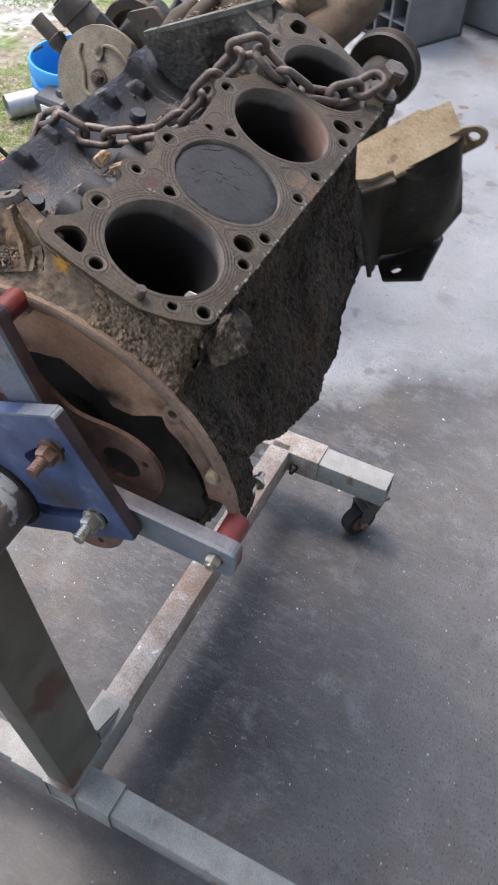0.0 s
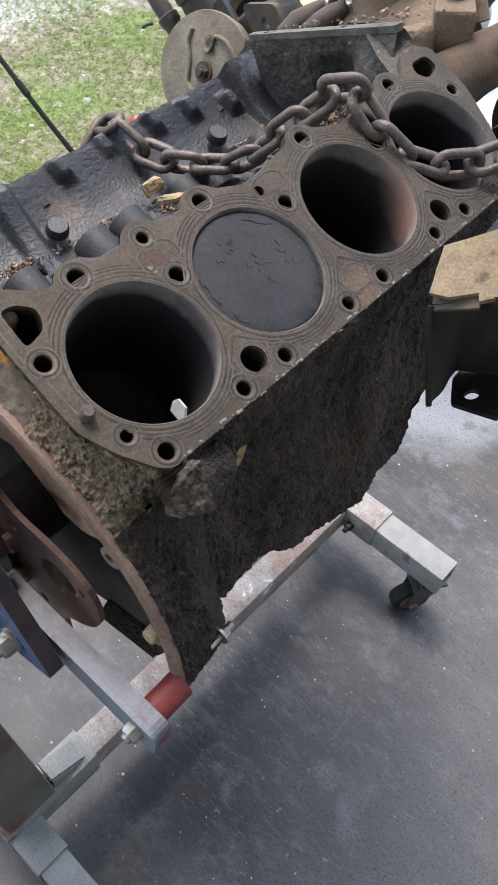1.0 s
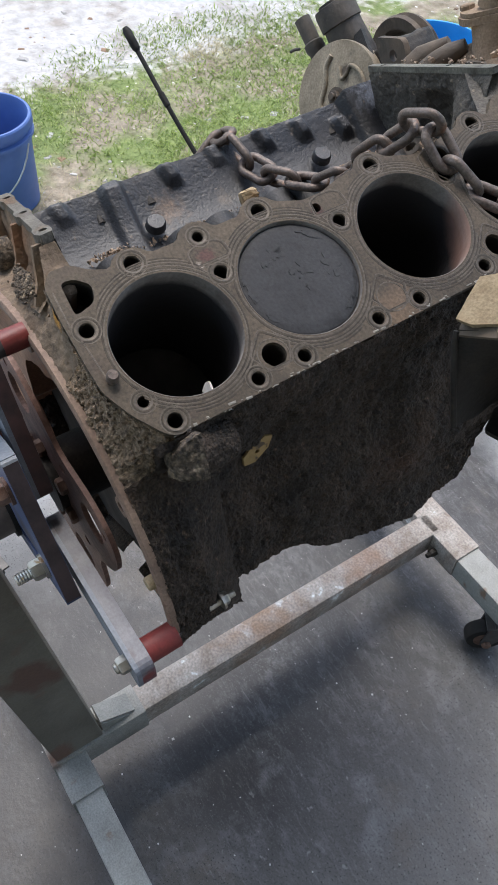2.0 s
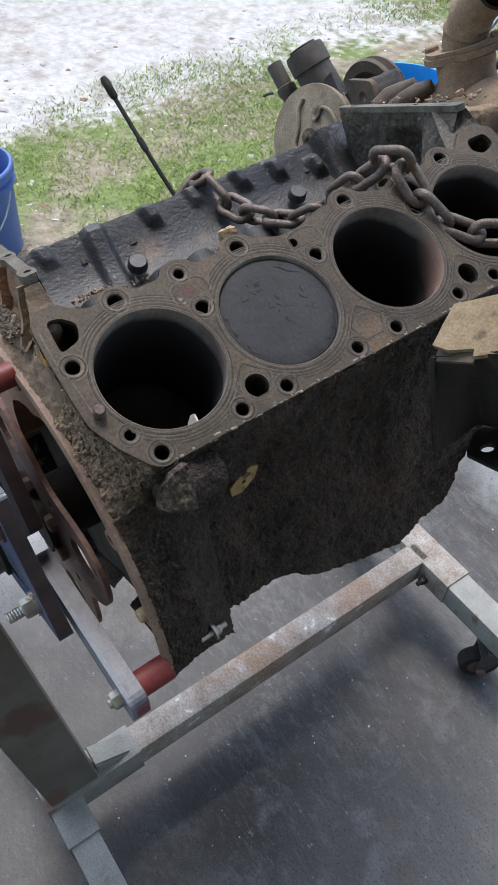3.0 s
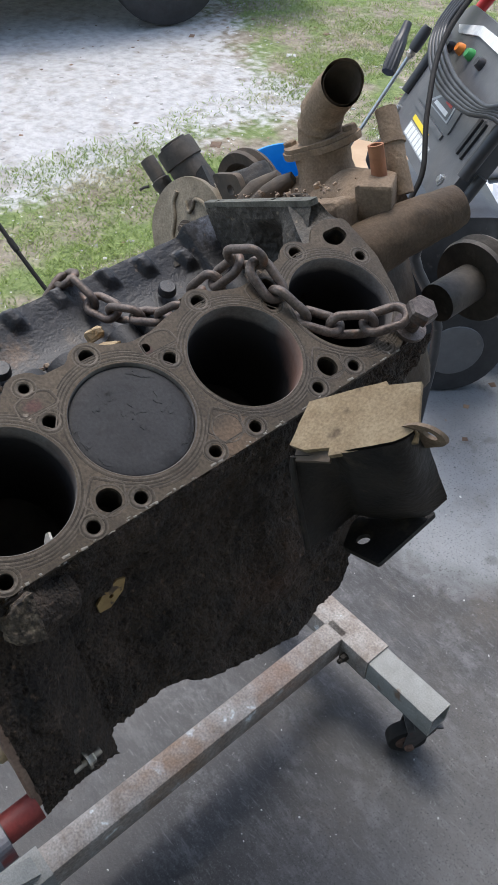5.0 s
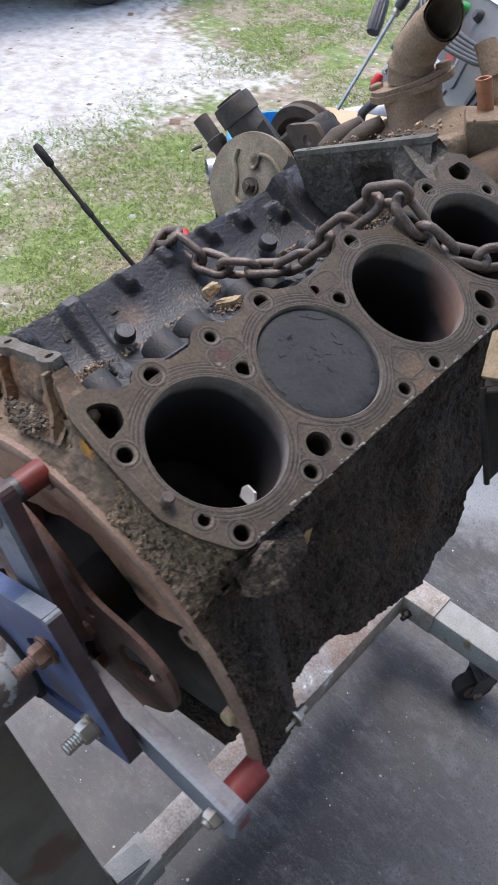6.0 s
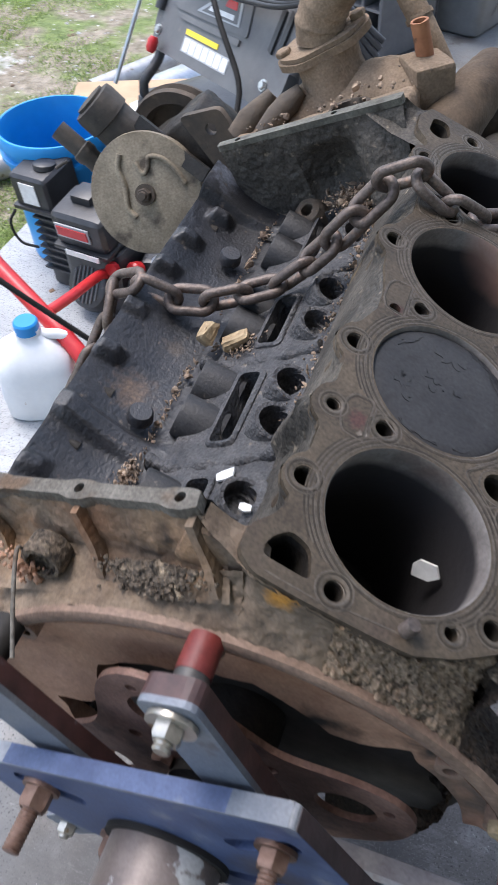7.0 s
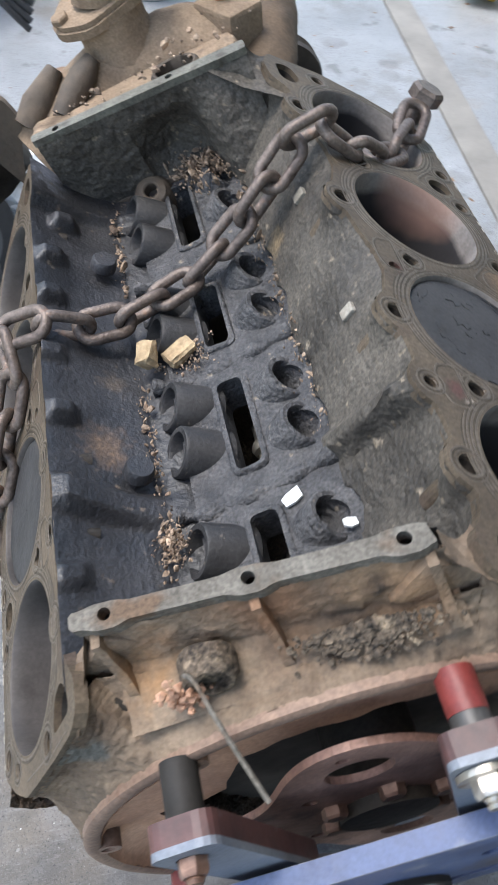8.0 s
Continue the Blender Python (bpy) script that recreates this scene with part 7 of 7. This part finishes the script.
washer = thing("pressure_washer", pose(-0.65, 1.5, 0), "dark grey pressure washer with a red frame and coiled hoses", "pressure washer")
WI = washer.matrix_world.inverted()


def on(a, b, d=0.0):
    """A place on the console: a along its foot, b up its slope, d proud of it."""
    return WI @ (O + pa * a + pb * b + pn * d)


def console(name, loop, d0, d1, material, label="", parent=None, r=0.01):
    bm = bmesh.new()
    lp = rounded(loop, r, 3)
    plate(bm, lp, [], lambda a, b, d: on(a, b, d1 - d), d1 - d0)
    return part(name, bm, material, parent or washer, label)


panel = console("console", [(-0.08, -0.04), (0.43, -0.04), (0.45, 0.02), (0.45, 0.22), (0.41, 0.275), (-0.01, 0.275), (-0.085, 0.2)], -0.05, 0.0, "grey_plastic", "dark grey moulded console", r=0.025)
for a in (-0.012, -0.04):
    console("console_rib", [(a, 0.055), (a + 0.012, 0.06), (a + 0.01, 0.14), (a - 0.002, 0.135)], 0.0, 0.006, "black_plastic", "", panel, 0.002)
console("console_rib", [(0.1, 0.042), (0.33, 0.042), (0.36, 0.05), (0.33, 0.054), (0.1, 0.054)], 0.0, 0.005, "grey_plastic", "", panel, 0.002)
console("console_ridge", [(0.08, 0.062), (0.36, 0.058), (0.4, 0.07), (0.36, 0.145), (0.1, 0.145)], 0.0, 0.004, "grey_plastic", "", panel)
lab = console("warning_label", [(0.115, -0.018), (0.305, -0.018), (0.305, 0.014), (0.115, 0.014)], 0.0, 0.0012, "sticker_grey", "grey warning label", panel, 0.002)
console("label_stripe", [(0.17, 0.018), (0.305, 0.018), (0.305, 0.029), (0.17, 0.029)], 0.0, 0.0016, "sticker_yellow", "yellow stripe", panel, 0.001)
for i in range(7):
    a0 = 0.118 + 0.0265 * i
    console("pictogram", [(a0, -0.015), (a0 + 0.021, -0.015), (a0 + 0.021, 0.011), (a0, 0.011)], 0.0012, 0.002, "chip", "", lab, 0.002)
tri_lab = console("badge", [(0.285, 0.07), (0.115, 0.074), (0.13, 0.128), (0.19, 0.13)], 0.004, 0.0055, "sticker_grey", "pale triangular badge", panel, 0.004)
console("badge_field", [(0.265, 0.0735), (0.125, 0.077), (0.138, 0.122), (0.185, 0.124)], 0.0055, 0.0062, "grey_plastic", "", tri_lab, 0.003)
console("badge_bar", [(0.24, 0.08), (0.14, 0.081), (0.142, 0.091), (0.235, 0.089)], 0.0062, 0.007, "chip", "", tri_lab, 0.001)
console("badge_bar", [(0.185, 0.1), (0.14, 0.1), (0.145, 0.115), (0.18, 0.115)], 0.0062, 0.007, "red_plastic", "", tri_lab, 0.001)
for a, b in ((-0.02, 0.0), (0.42, 0.0)):
    bolt("console_screw", on(a, b), pn, 0.009, 0.005, 0, washer, "steel", washer=0.012)
console("gauge_arc", [(0.1, 0.235), (0.26, 0.235), (0.37, 0.212), (0.4, 0.225), (0.27, 0.255), (0.1, 0.258)], 0.0, 0.004, "chip", "white printed arc", panel, 0.005)
for a, b, mm in ((0.3, 0.192, "orange_plastic"), (0.235, 0.198, "green_plastic"), (0.16, 0.2, "black_plastic"), (0.36, 0.18, "black_plastic")):
    bm = bmesh.new()
    p = on(a, b)
    turned(bm, p, p + pn * 0.016, [(0, 0.013), (0.6, 0.012), (1, 0.009)], 18)
    part("knob", bm, mm, washer, {"orange_plastic": "orange knob", "green_plastic": "green knob"}.get(mm, ""), 35)
bm = bmesh.new()
sweep(bm, spline([on(0.44, 0.18, -0.03), on(0.43, 0.28, -0.03), on(0.38, 0.36, -0.03), on(0.2, 0.39, -0.03), on(0.0, 0.37, -0.03), on(-0.08, 0.31, -0.03), on(-0.1, 0.24, -0.03)], 5), 0.014, 12)
part("frame_tube", bm, "red_plastic", washer, "red tube frame", 50)
for a, top in ((0.435, 0.2), (-0.1, 0.26)):
    bm = bmesh.new()
    sweep(bm, [on(a, 0.04, 0.004), on(a - 0.002, top, 0.004)], 0.0135, 14)
    part("foam_grip", bm, "black_plastic", washer, "", 50)
    bm = bmesh.new()
    foot = WI @ Vector(((O + pa * a).x, (O + pa * a).y + 0.05, 0.02))
    sweep(bm, spline([on(a, 0.06, -0.03), on(a, -0.06, -0.03), on(a, -0.14, -0.02), foot + V(0, 0, 0.3), foot], 4), 0.012, 12)
    part("frame_leg", bm, "black_plastic", washer, "", 50)
part("pump_body", lump((-0.02, 0.08, 0.3), (0.36, 0.3, 0.3), RZ(-37), 0.05, 0.01, 8, 3), "black_plastic", washer, "black pump housing", 50)
for s in (-1, 1):
    bm = bmesh.new()
    c = V(0.0, 0.1, 0.14) + V(0.79, -0.61, 0) * 0.26 * s
    d = V(0.79, -0.61, 0) * s
    turned(bm, c, c + d * 0.05, [(0, 0.11), (0.05, 0.135), (0.2, 0.14), (0.8, 0.14), (0.95, 0.135), (1, 0.1)], 36)
    wh = part("wheel", bm, "tyre", washer, "black wheel", 35)
    bm = bmesh.new()
    turned(bm, c + d * 0.045, c + d * 0.056, [(0, 0.08), (0.7, 0.075), (1, 0.03)], 28)
    part("rim", bm, "grey_plastic", wh, "", 35)
for k in range(5):
    bm = bmesh.new()
    q = 0.013 * k
    sweep(bm, spline([on(0.4 - q, 0.4, 0.02), on(0.4 - q, 0.25, 0.045), on(0.36 - q, 0.165 + 0.5 * q, 0.05), on(0.2 - q, 0.12 + 0.7 * q, 0.045), on(-0.02 - q, 0.13 + 0.6 * q, 0.05), on(-0.14, 0.16 + 0.5 * q, 0.03), on(-0.22, 0.1 + q, -0.06)], 6), 0.0058, 10)
    part("hose", bm, "black_plastic", washer, "black hose", 60)
bm = bmesh.new()
sweep(bm, spline([on(0.34, 0.38, 0.03), on(0.25, 0.2, 0.07), on(0.12, 0.08, 0.06), on(0.03, -0.01, 0.025), on(0.0, -0.07, 0.02)], 6), 0.006, 10)
part("trigger_cable", bm, "black", washer, "hanging black cable", 60)
lance = thing("spray_lance", pose(-0.8, 1.48, 0.7), "steel spray lance with a ribbed black grip", "spray lance")
LI = lance.matrix_world.inverted()
bm = bmesh.new()
l0, l1 = LI @ (O + pa * 0.487 + pb * -0.15 + pn * 0.03), LI @ (O + pa * 0.49 + pb * 0.1 + pn * 0.03)
sweep(bm, [l0, l1], 0.005, 12)
part("lance_tube", bm, "steel", lance, "bright steel tube", 60)
dl = (l1 - l0).normalized()
bm = bmesh.new()
turned(bm, l1, l1 + dl * 0.018, [(0, 0.008), (0.5, 0.012), (1, 0.009)], 14)
part("brass_nut", bm, "zinc", lance, "brass coupling nut", 30)
bm = bmesh.new()
turned(bm, l1 + dl * 0.018, l1 + dl * 0.08, [(0, 0.012), (0.2, 0.0145), (0.8, 0.014), (1, 0.01)], 16)
part("collar", bm, "black_plastic", lance, "", 30)
bm = bmesh.new()
g0, g1 = LI @ (O + pa * 0.526 + pb * 0.042 + pn * 0.04), LI @ (O + pa * 0.61 + pb * 0.151 + pn * 0.04)
dg = (g1 - g0).normalized()
rings = []
for h in range(9):
    r = [0.0165, 0.019, 0.019, 0.0185, 0.018, 0.017, 0.0125, 0.012, 0.011][h]
    loop = ring_pts(g0 + dg * (g1 - g0).length * h / 8, dg, r, 36)
    c0 = g0 + dg * (g1 - g0).length * h / 8
    rings.append([c0 + (p - c0) * (0.9 if h < 6 and q % 3 == 0 else 1.0) for q, p in enumerate(loop)])
skin(bm, rings, True, True, True)
part("grip", bm, "black_plastic", lance, "ribbed black grip", 30)
bm = bmesh.new()
r0 = LI @ (O + pa * 0.395 + pb * -0.032 + pn * 0.02)
turned(bm, r0 - dl * 0.018, r0 + dl * 0.016, [(0, 0.008), (0.25, 0.012), (0.75, 0.012), (1, 0.008)], 20)
part("red_coupling", bm, "red_plastic", lance, "red coupling", 35)

# bags, carton and pipes beside the washer
for k, (x, y, z, s) in enumerate(((-0.95, 1.9, 0.09, 0.17), (-0.72, 1.85, 0.1, 0.2), (-0.45, 1.75, 0.1, 0.18))):
    t = thing("plastic_bag", pose(x, y, 0), "cloudy crumpled plastic bag on the slab", "plastic bag", "plastic bags")
    bm = bmesh.new()
    bmesh.ops.create_icosphere(bm, subdivisions=4, radius=s)
    bmesh.ops.scale(bm, vec=(1.1, 0.8, 0.62), verts=bm.verts[:])
    crust(bm, s * 0.35, 2.6 / s, k + 2)
    low = min(v.co.z for v in bm.verts)
    bmesh.ops.translate(bm, vec=(0, 0, -low), verts=bm.verts[:])
    part("bag", bm, "film", t, smooth=40)
box_t = thing("carton", pose(-1.12, 1.98, 0, 0, 0, 20), "brown open cardboard carton on the slab", "carton")
bm = bmesh.new()
box(bm, (0, 0, 0.11), (0.4, 0.26, 0.22), None, 0.004)
part("carton_body", bm, "cardboard", box_t)
bm = bmesh.new()
box(bm, (0, -0.2, 0.218), (0.39, 0.14, 0.004), RX(-14))
part("flap", bm, "cardboard", box_t)
for p0, p1, r, mm, lb in (((-1.64, 1.72, -0.005), (-1.28, 2.25, 0.02), 0.042, "galv", "dull galvanised pipe lying on the ground"), ((-1.36, 2.12, 0.06), (-1.02, 2.75, 0.06), 0.06, "steel", "silver duct pipe lying on the slab"), ((-1.5, 2.35, 0.035), (-1.2, 2.9, 0.05), 0.04, "galv", "dull galvanised pipe lying on the slab edge")):
    t = thing("pipe", pose(*p0), lb, "pipe", "pipes")
    bm = bmesh.new()
    pipe(bm, (0, 0, 0), Vector(p1) - Vector(p0), r, r - 0.004, 28)
    part("tube", bm, mm, t, smooth=40)

# black crate on its side, grey tote and a wire hoop
crate = thing("crate", pose(-0.72, 3.2, 0, 0, 0, -28), "black plastic crate standing on its side", "crate")
bm = bmesh.new()
box(bm, (0, 0.17, 0.24), (0.56, 0.012, 0.48), None, 0.003)
part("crate_back", bm, "black_plastic", crate)
for z in (0.006, 0.474):
    bm = bmesh.new()
    box(bm, (0, 0, z), (0.56, 0.34, 0.012), None, 0.003)
    part("crate_side", bm, "black_plastic", crate)
for i in range(7):
    bm = bmesh.new()
    box(bm, (-0.27 + 0.09 * i, 0, 0.24), (0.014, 0.33, 0.456), None, 0.003)
    part("slat", bm, "grey_plastic", crate)
for i in range(4):
    bm = bmesh.new()
    box(bm, (0, -0.02, 0.096 + 0.096 * i), (0.54, 0.28, 0.01), None, 0.002)
    part("shelf", bm, "grey_plastic", crate)
tote = thing("tote", pose(-0.38, 3.5, 0, 0, 0, -20), "grey plastic storage tote", "tote")
bm = bmesh.new()
rings = []
for z, a, b in ((0, 0.2, 0.14), (0.01, 0.21, 0.15), (0.26, 0.24, 0.18), (0.265, 0.255, 0.195), (0.285, 0.255, 0.195), (0.285, 0.235, 0.175), (0.02, 0.2, 0.14)):
    rings.append([V(x, y, z) for x, y in rounded([(-a, -b), (a, -b), (a, b), (-a, b)], 0.04, 4)])
skin(bm, rings, True, True, True)
part("tote_body", bm, "grey_tote_plastic", tote, smooth=35)
hoop = thing("wire_hoop", pose(-0.31, 3.36, 0), "grey coiled cable loop on the slab", "cable")
bm = bmesh.new()
sweep(bm, [(0.13 * math.cos(a), 0.05 + 0.05 * math.sin(a), 0.12 + 0.115 * math.sin(a)) for a in [2 * math.pi * i / 36 for i in range(36)]], 0.007, 8, closed=True)
part("cable", bm, "grey_tote_plastic", hoop, smooth=60)

# paint pail and a white roll near the opening
pail = thing("pail", pose(0.19, 3.22, 0, 0, 0, 0), "white plastic pail with a yellow printed label", "pail")
bm = bmesh.new()
skin(bm, [ring_pts((0, 0, z), (0, 0, 1), r, 48) for z, r in ((0, 0.135), (0.008, 0.142), (0.33, 0.152), (0.33, 0.158), (0.36, 0.158), (0.36, 0.148), (0.02, 0.136))], True, True, True)
body = part("pail_body", bm, "white_plastic", pail, smooth=35)
for z0, z1, mm, nm in ((0.09, 0.32, "pail_yellow", "label"), (0.085, 0.098, "black_plastic", "dark_band"), (0.1, 0.108, "red_plastic", "red_line")):
    bm = bmesh.new()
    off = 0.0016 if nm == "label" else 0.003
    skin(bm, [ring_pts((0, 0, z), (0, 0, 1), 0.142 + 0.01 * (z - 0.008) / 0.322 + off, 48) for z in (z0, z1)])
    part(nm, bm, mm, body, "yellow printed label" if nm == "label" else "", 60)
for a0, a1, z0, z1, mm, nm in ((-2.2, -1.2, 0.14, 0.175, "sticker_violet", "print_bar"), (-1.9, -1.45, 0.147, 0.168, "chip", "print_bar"), (-2.3, -1.5, 0.23, 0.26, "sticker_violet", "print_bar"), (-2.0, -1.1, 0.19, 0.196, "cardboard", "print_bar"), (-2.0, -1.1, 0.206, 0.212, "cardboard", "print_bar")):
    bm = bmesh.new()
    rows = []
    for z in (z0, z1):
        rr = 0.142 + 0.01 * (z - 0.008) / 0.322 + (0.0026 if mm != "chip" else 0.0036)
        rows.append([V(rr * math.cos(a0 + (a1 - a0) * i / 10), rr * math.sin(a0 + (a1 - a0) * i / 10), z) for i in range(11)])
    skin(bm, rows, False)
    part(nm, bm, mm, body)
roll = thing("tape_roll", pose(-0.03, 3.2, 0), "white roll with a grey core on the slab", "roll")
bm = bmesh.new()
pipe(bm, (0, -0.03, 0.075), (0, 0.03, 0.075), 0.075, 0.048, 36)
part("tape", bm, "white_plastic", roll, smooth=40)
bm = bmesh.new()
cyl(bm, (0, -0.02, 0.075), (0, 0.02, 0.075), 0.048, n=32)
part("core", bm, "grey_tote_plastic", roll, smooth=40)
rag = thing("yellow_tub", pose(1.52, 3.0, 0), "crumpled yellow plastic wrap on the slab", "wrap")
bm = bmesh.new()
bmesh.ops.create_icosphere(bm, subdivisions=4, radius=0.1)
bmesh.ops.scale(bm, vec=(1.2, 0.9, 0.7), verts=bm.verts[:])
crust(bm, 0.035, 24, 7)
low = min(v.co.z for v in bm.verts)
bmesh.ops.translate(bm, vec=(0, 0, -low), verts=bm.verts[:])
part("wrap", bm, "pail_yellow", rag, smooth=40)

# parked car on the lane
car = thing("car", pose(-3.585, 2.835, GZ, 0, 0, -20), "dark parked car on the limerock lane", "car")


def car_wheel(x, y):
    bm = bmesh.new()
    c, d = V(x, y, 0.33), V(1, 0, 0)
    turned(bm, c - d * 0.11, c + d * 0.11, [(0, 0.2), (0.02, 0.28), (0.12, 0.32), (0.3, 0.33), (0.7, 0.33), (0.88, 0.32), (0.98, 0.28), (1, 0.2)], 48)
    w = part("wheel", bm, "tyre", car, "black tyre", 35)
    bm = bmesh.new()
    turned(bm, c + d * 0.06, c + d * 0.105, [(0, 0.225), (0.9, 0.225), (1, 0.21)], 40)
    turned(bm, c + d * 0.09, c + d * 0.112, [(0, 0.15), (0.8, 0.14), (1, 0.05)], 40)
    part("rim", bm, "galv", w, "silver wheel rim", 35)


for yy in (0.0, -2.7):
    for xx in (0.0, -1.5):
        car_wheel(xx, yy)
bm = bmesh.new()
rings = []
for y, z0, z1, w in ((0.95, 0.5, 0.74, 0.66), (0.8, 0.42, 0.88, 0.78), (0.4, 0.38, 0.9, 0.8), (-0.5, 0.36, 0.92, 0.82), (-1.2, 0.36, 0.95, 0.82), (-2.6, 0.36, 0.95, 0.82), (-3.3, 0.4, 0.9, 0.8), (-3.5, 0.5, 0.78, 0.74)):
    rings.append([V(-0.75 + sx * w, y, z) for sx, z in ((-1, z0), (1, z0), (1.02, (z0 + z1) / 2), (0.9, z1), (-0.9, z1), (-1.02, (z0 + z1) / 2))])
skin(bm, rings, True, True, True)
part("car_body", bm, "car_paint", car, "dark body with a low sill", 40)
bm = bmesh.new()
box(bm, (0.04, -1.3, 0.36), (0.06, 1.6, 0.05), None, 0.01)
part("sill", bm, "car_paint", car)
bm = bmesh.new()
box(bm, (0.086, -0.5, 0.64), (0.012, 0.07, 0.035), None, 0.004)
part("marker_lamp", bm, "orange_plastic", car, "amber marker lamp")

# grass, pebbles, leaves, floor specks
rg = random.Random(11)


def tuft(x, y):
    return noise.noise(Vector((x * 1.5, y * 1.5, 7))) + 0.5 * noise.noise(Vector((x * 4, y * 4, 1)))


verts, faces = [], []
count = 0
while count < 230000:
    x, y = -1.34 - 3.2 * rg.random() ** 1.7, -0.3 + 5.2 * rg.random() ** 1.25
    lane = (-2.2 - x) * 1.3 if y < 1.75 - 0.42 * x else -1
    keep = tuft(x, y) * 1.3 + 0.7 - max(0.0, lane) * 1.6 - max(0, y - 1.2) * (0.35 if x > -2.2 else 0.0)
    count += 1
    if rg.random() > keep:
        continue
    z = ground_at(x, y) - 0.004
    h = rg.uniform(0.006, 0.022)
    a = rg.uniform(0, 6.28)
    w = rg.uniform(0.0014, 0.003)
    lean, la = h * rg.uniform(0.5, 2.2), rg.uniform(0, 6.28)
    dx, dy = math.cos(a) * w, math.sin(a) * w
    mx, my = lean * math.cos(la), lean * math.sin(la)
    i = len(verts)
    verts += [(x - dx, y - dy, z), (x + dx, y + dy, z), (x + dx * 0.7 + mx * 0.4, y + dy * 0.7 + my * 0.4, z + h * 0.65), (x - dx * 0.7 + mx * 0.4, y - dy * 0.7 + my * 0.4, z + h * 0.65), (x + mx, y + my, z + h)]
    faces += [(i, i + 1, i + 2, i + 3), (i + 3, i + 2, i + 4)]
me = bpy.data.meshes.new("grass")
me.from_pydata(verts, [], faces)
me.materials.append(M["grass"])
tagged(new("grass", me), "short patchy green and straw grass", "grass", kind="stuff")


def scatter(name, n, place, size, material, label, category, seed, flatness=0.5):
    rs = random.Random(seed)
    verts, faces = [], []
    base = [(-1, -1, 0), (1, -1, 0), (1, 1, 0), (-1, 1, 0), (-0.6, -0.6, 1), (0.6, -0.7, 1), (0.7, 0.6, 1), (-0.6, 0.6, 1)]
    fs = [(4, 5, 6, 7), (0, 1, 5, 4), (1, 2, 6, 5), (2, 3, 7, 6), (3, 0, 4, 7)]
    for _ in range(n):
        x, y, z = place(rs)
        s = size * math.exp(rs.gauss(0, 0.5))
        c, q = math.cos(rs.uniform(0, 6.28)), math.sin(rs.uniform(0, 6.28))
        i = len(verts)
        sx, sy = rs.uniform(0.6, 1.5), rs.uniform(0.6, 1.2)
        for bx, by, bz in base:
            bx, by = bx * sx * s * rs.uniform(0.7, 1.2), by * sy * s * rs.uniform(0.7, 1.2)
            verts.append((x + bx * c - by * q, y + bx * q + by * c, z + bz * s * flatness))
        faces += [tuple(i + k for k in f) for f in fs]
    me = bpy.data.meshes.new(name)
    me.from_pydata(verts, [], faces)
    me.materials.append(M[material])
    return tagged(new(name, me), label, category, kind="stuff")


def lane_place(rs):
    x, y = rs.uniform(-4.2, -1.4), rs.uniform(-0.3, 3.6)
    return x, y, ground_at(x, y) - 0.002


scatter("gravel", 7000, lane_place, 0.003, "pebble", "pale limerock gravel strewn over the ground", "gravel", 3)
scatter("leaf_litter", 420, lane_place, 0.006, "leaf", "dry brown leaf litter in the grass", "leaf litter", 5, 0.25)
scatter("floor_specks", 1500, lambda rs: (rs.uniform(-0.6, 1.3), rs.uniform(-0.5, 2.2), 0.0003), 0.0007, "speck", "pale grit specks on the concrete", "grit", 7, 0.5)
scatter("floor_litter", 260, lambda rs: (rs.uniform(-1.2, 1.6), rs.uniform(1.2, 4.2), 0.0005), 0.006, "leaf", "dead leaves and grit blown on the slab", "leaf litter", 8, 0.15)
scatter("floor_flakes", 40, lambda rs: (rs.uniform(-0.5, 1.2), rs.uniform(-0.6, 1.1), 0.0004), 0.0019, "speck", "small pale flakes of paint on the concrete", "flakes", 12, 0.25)
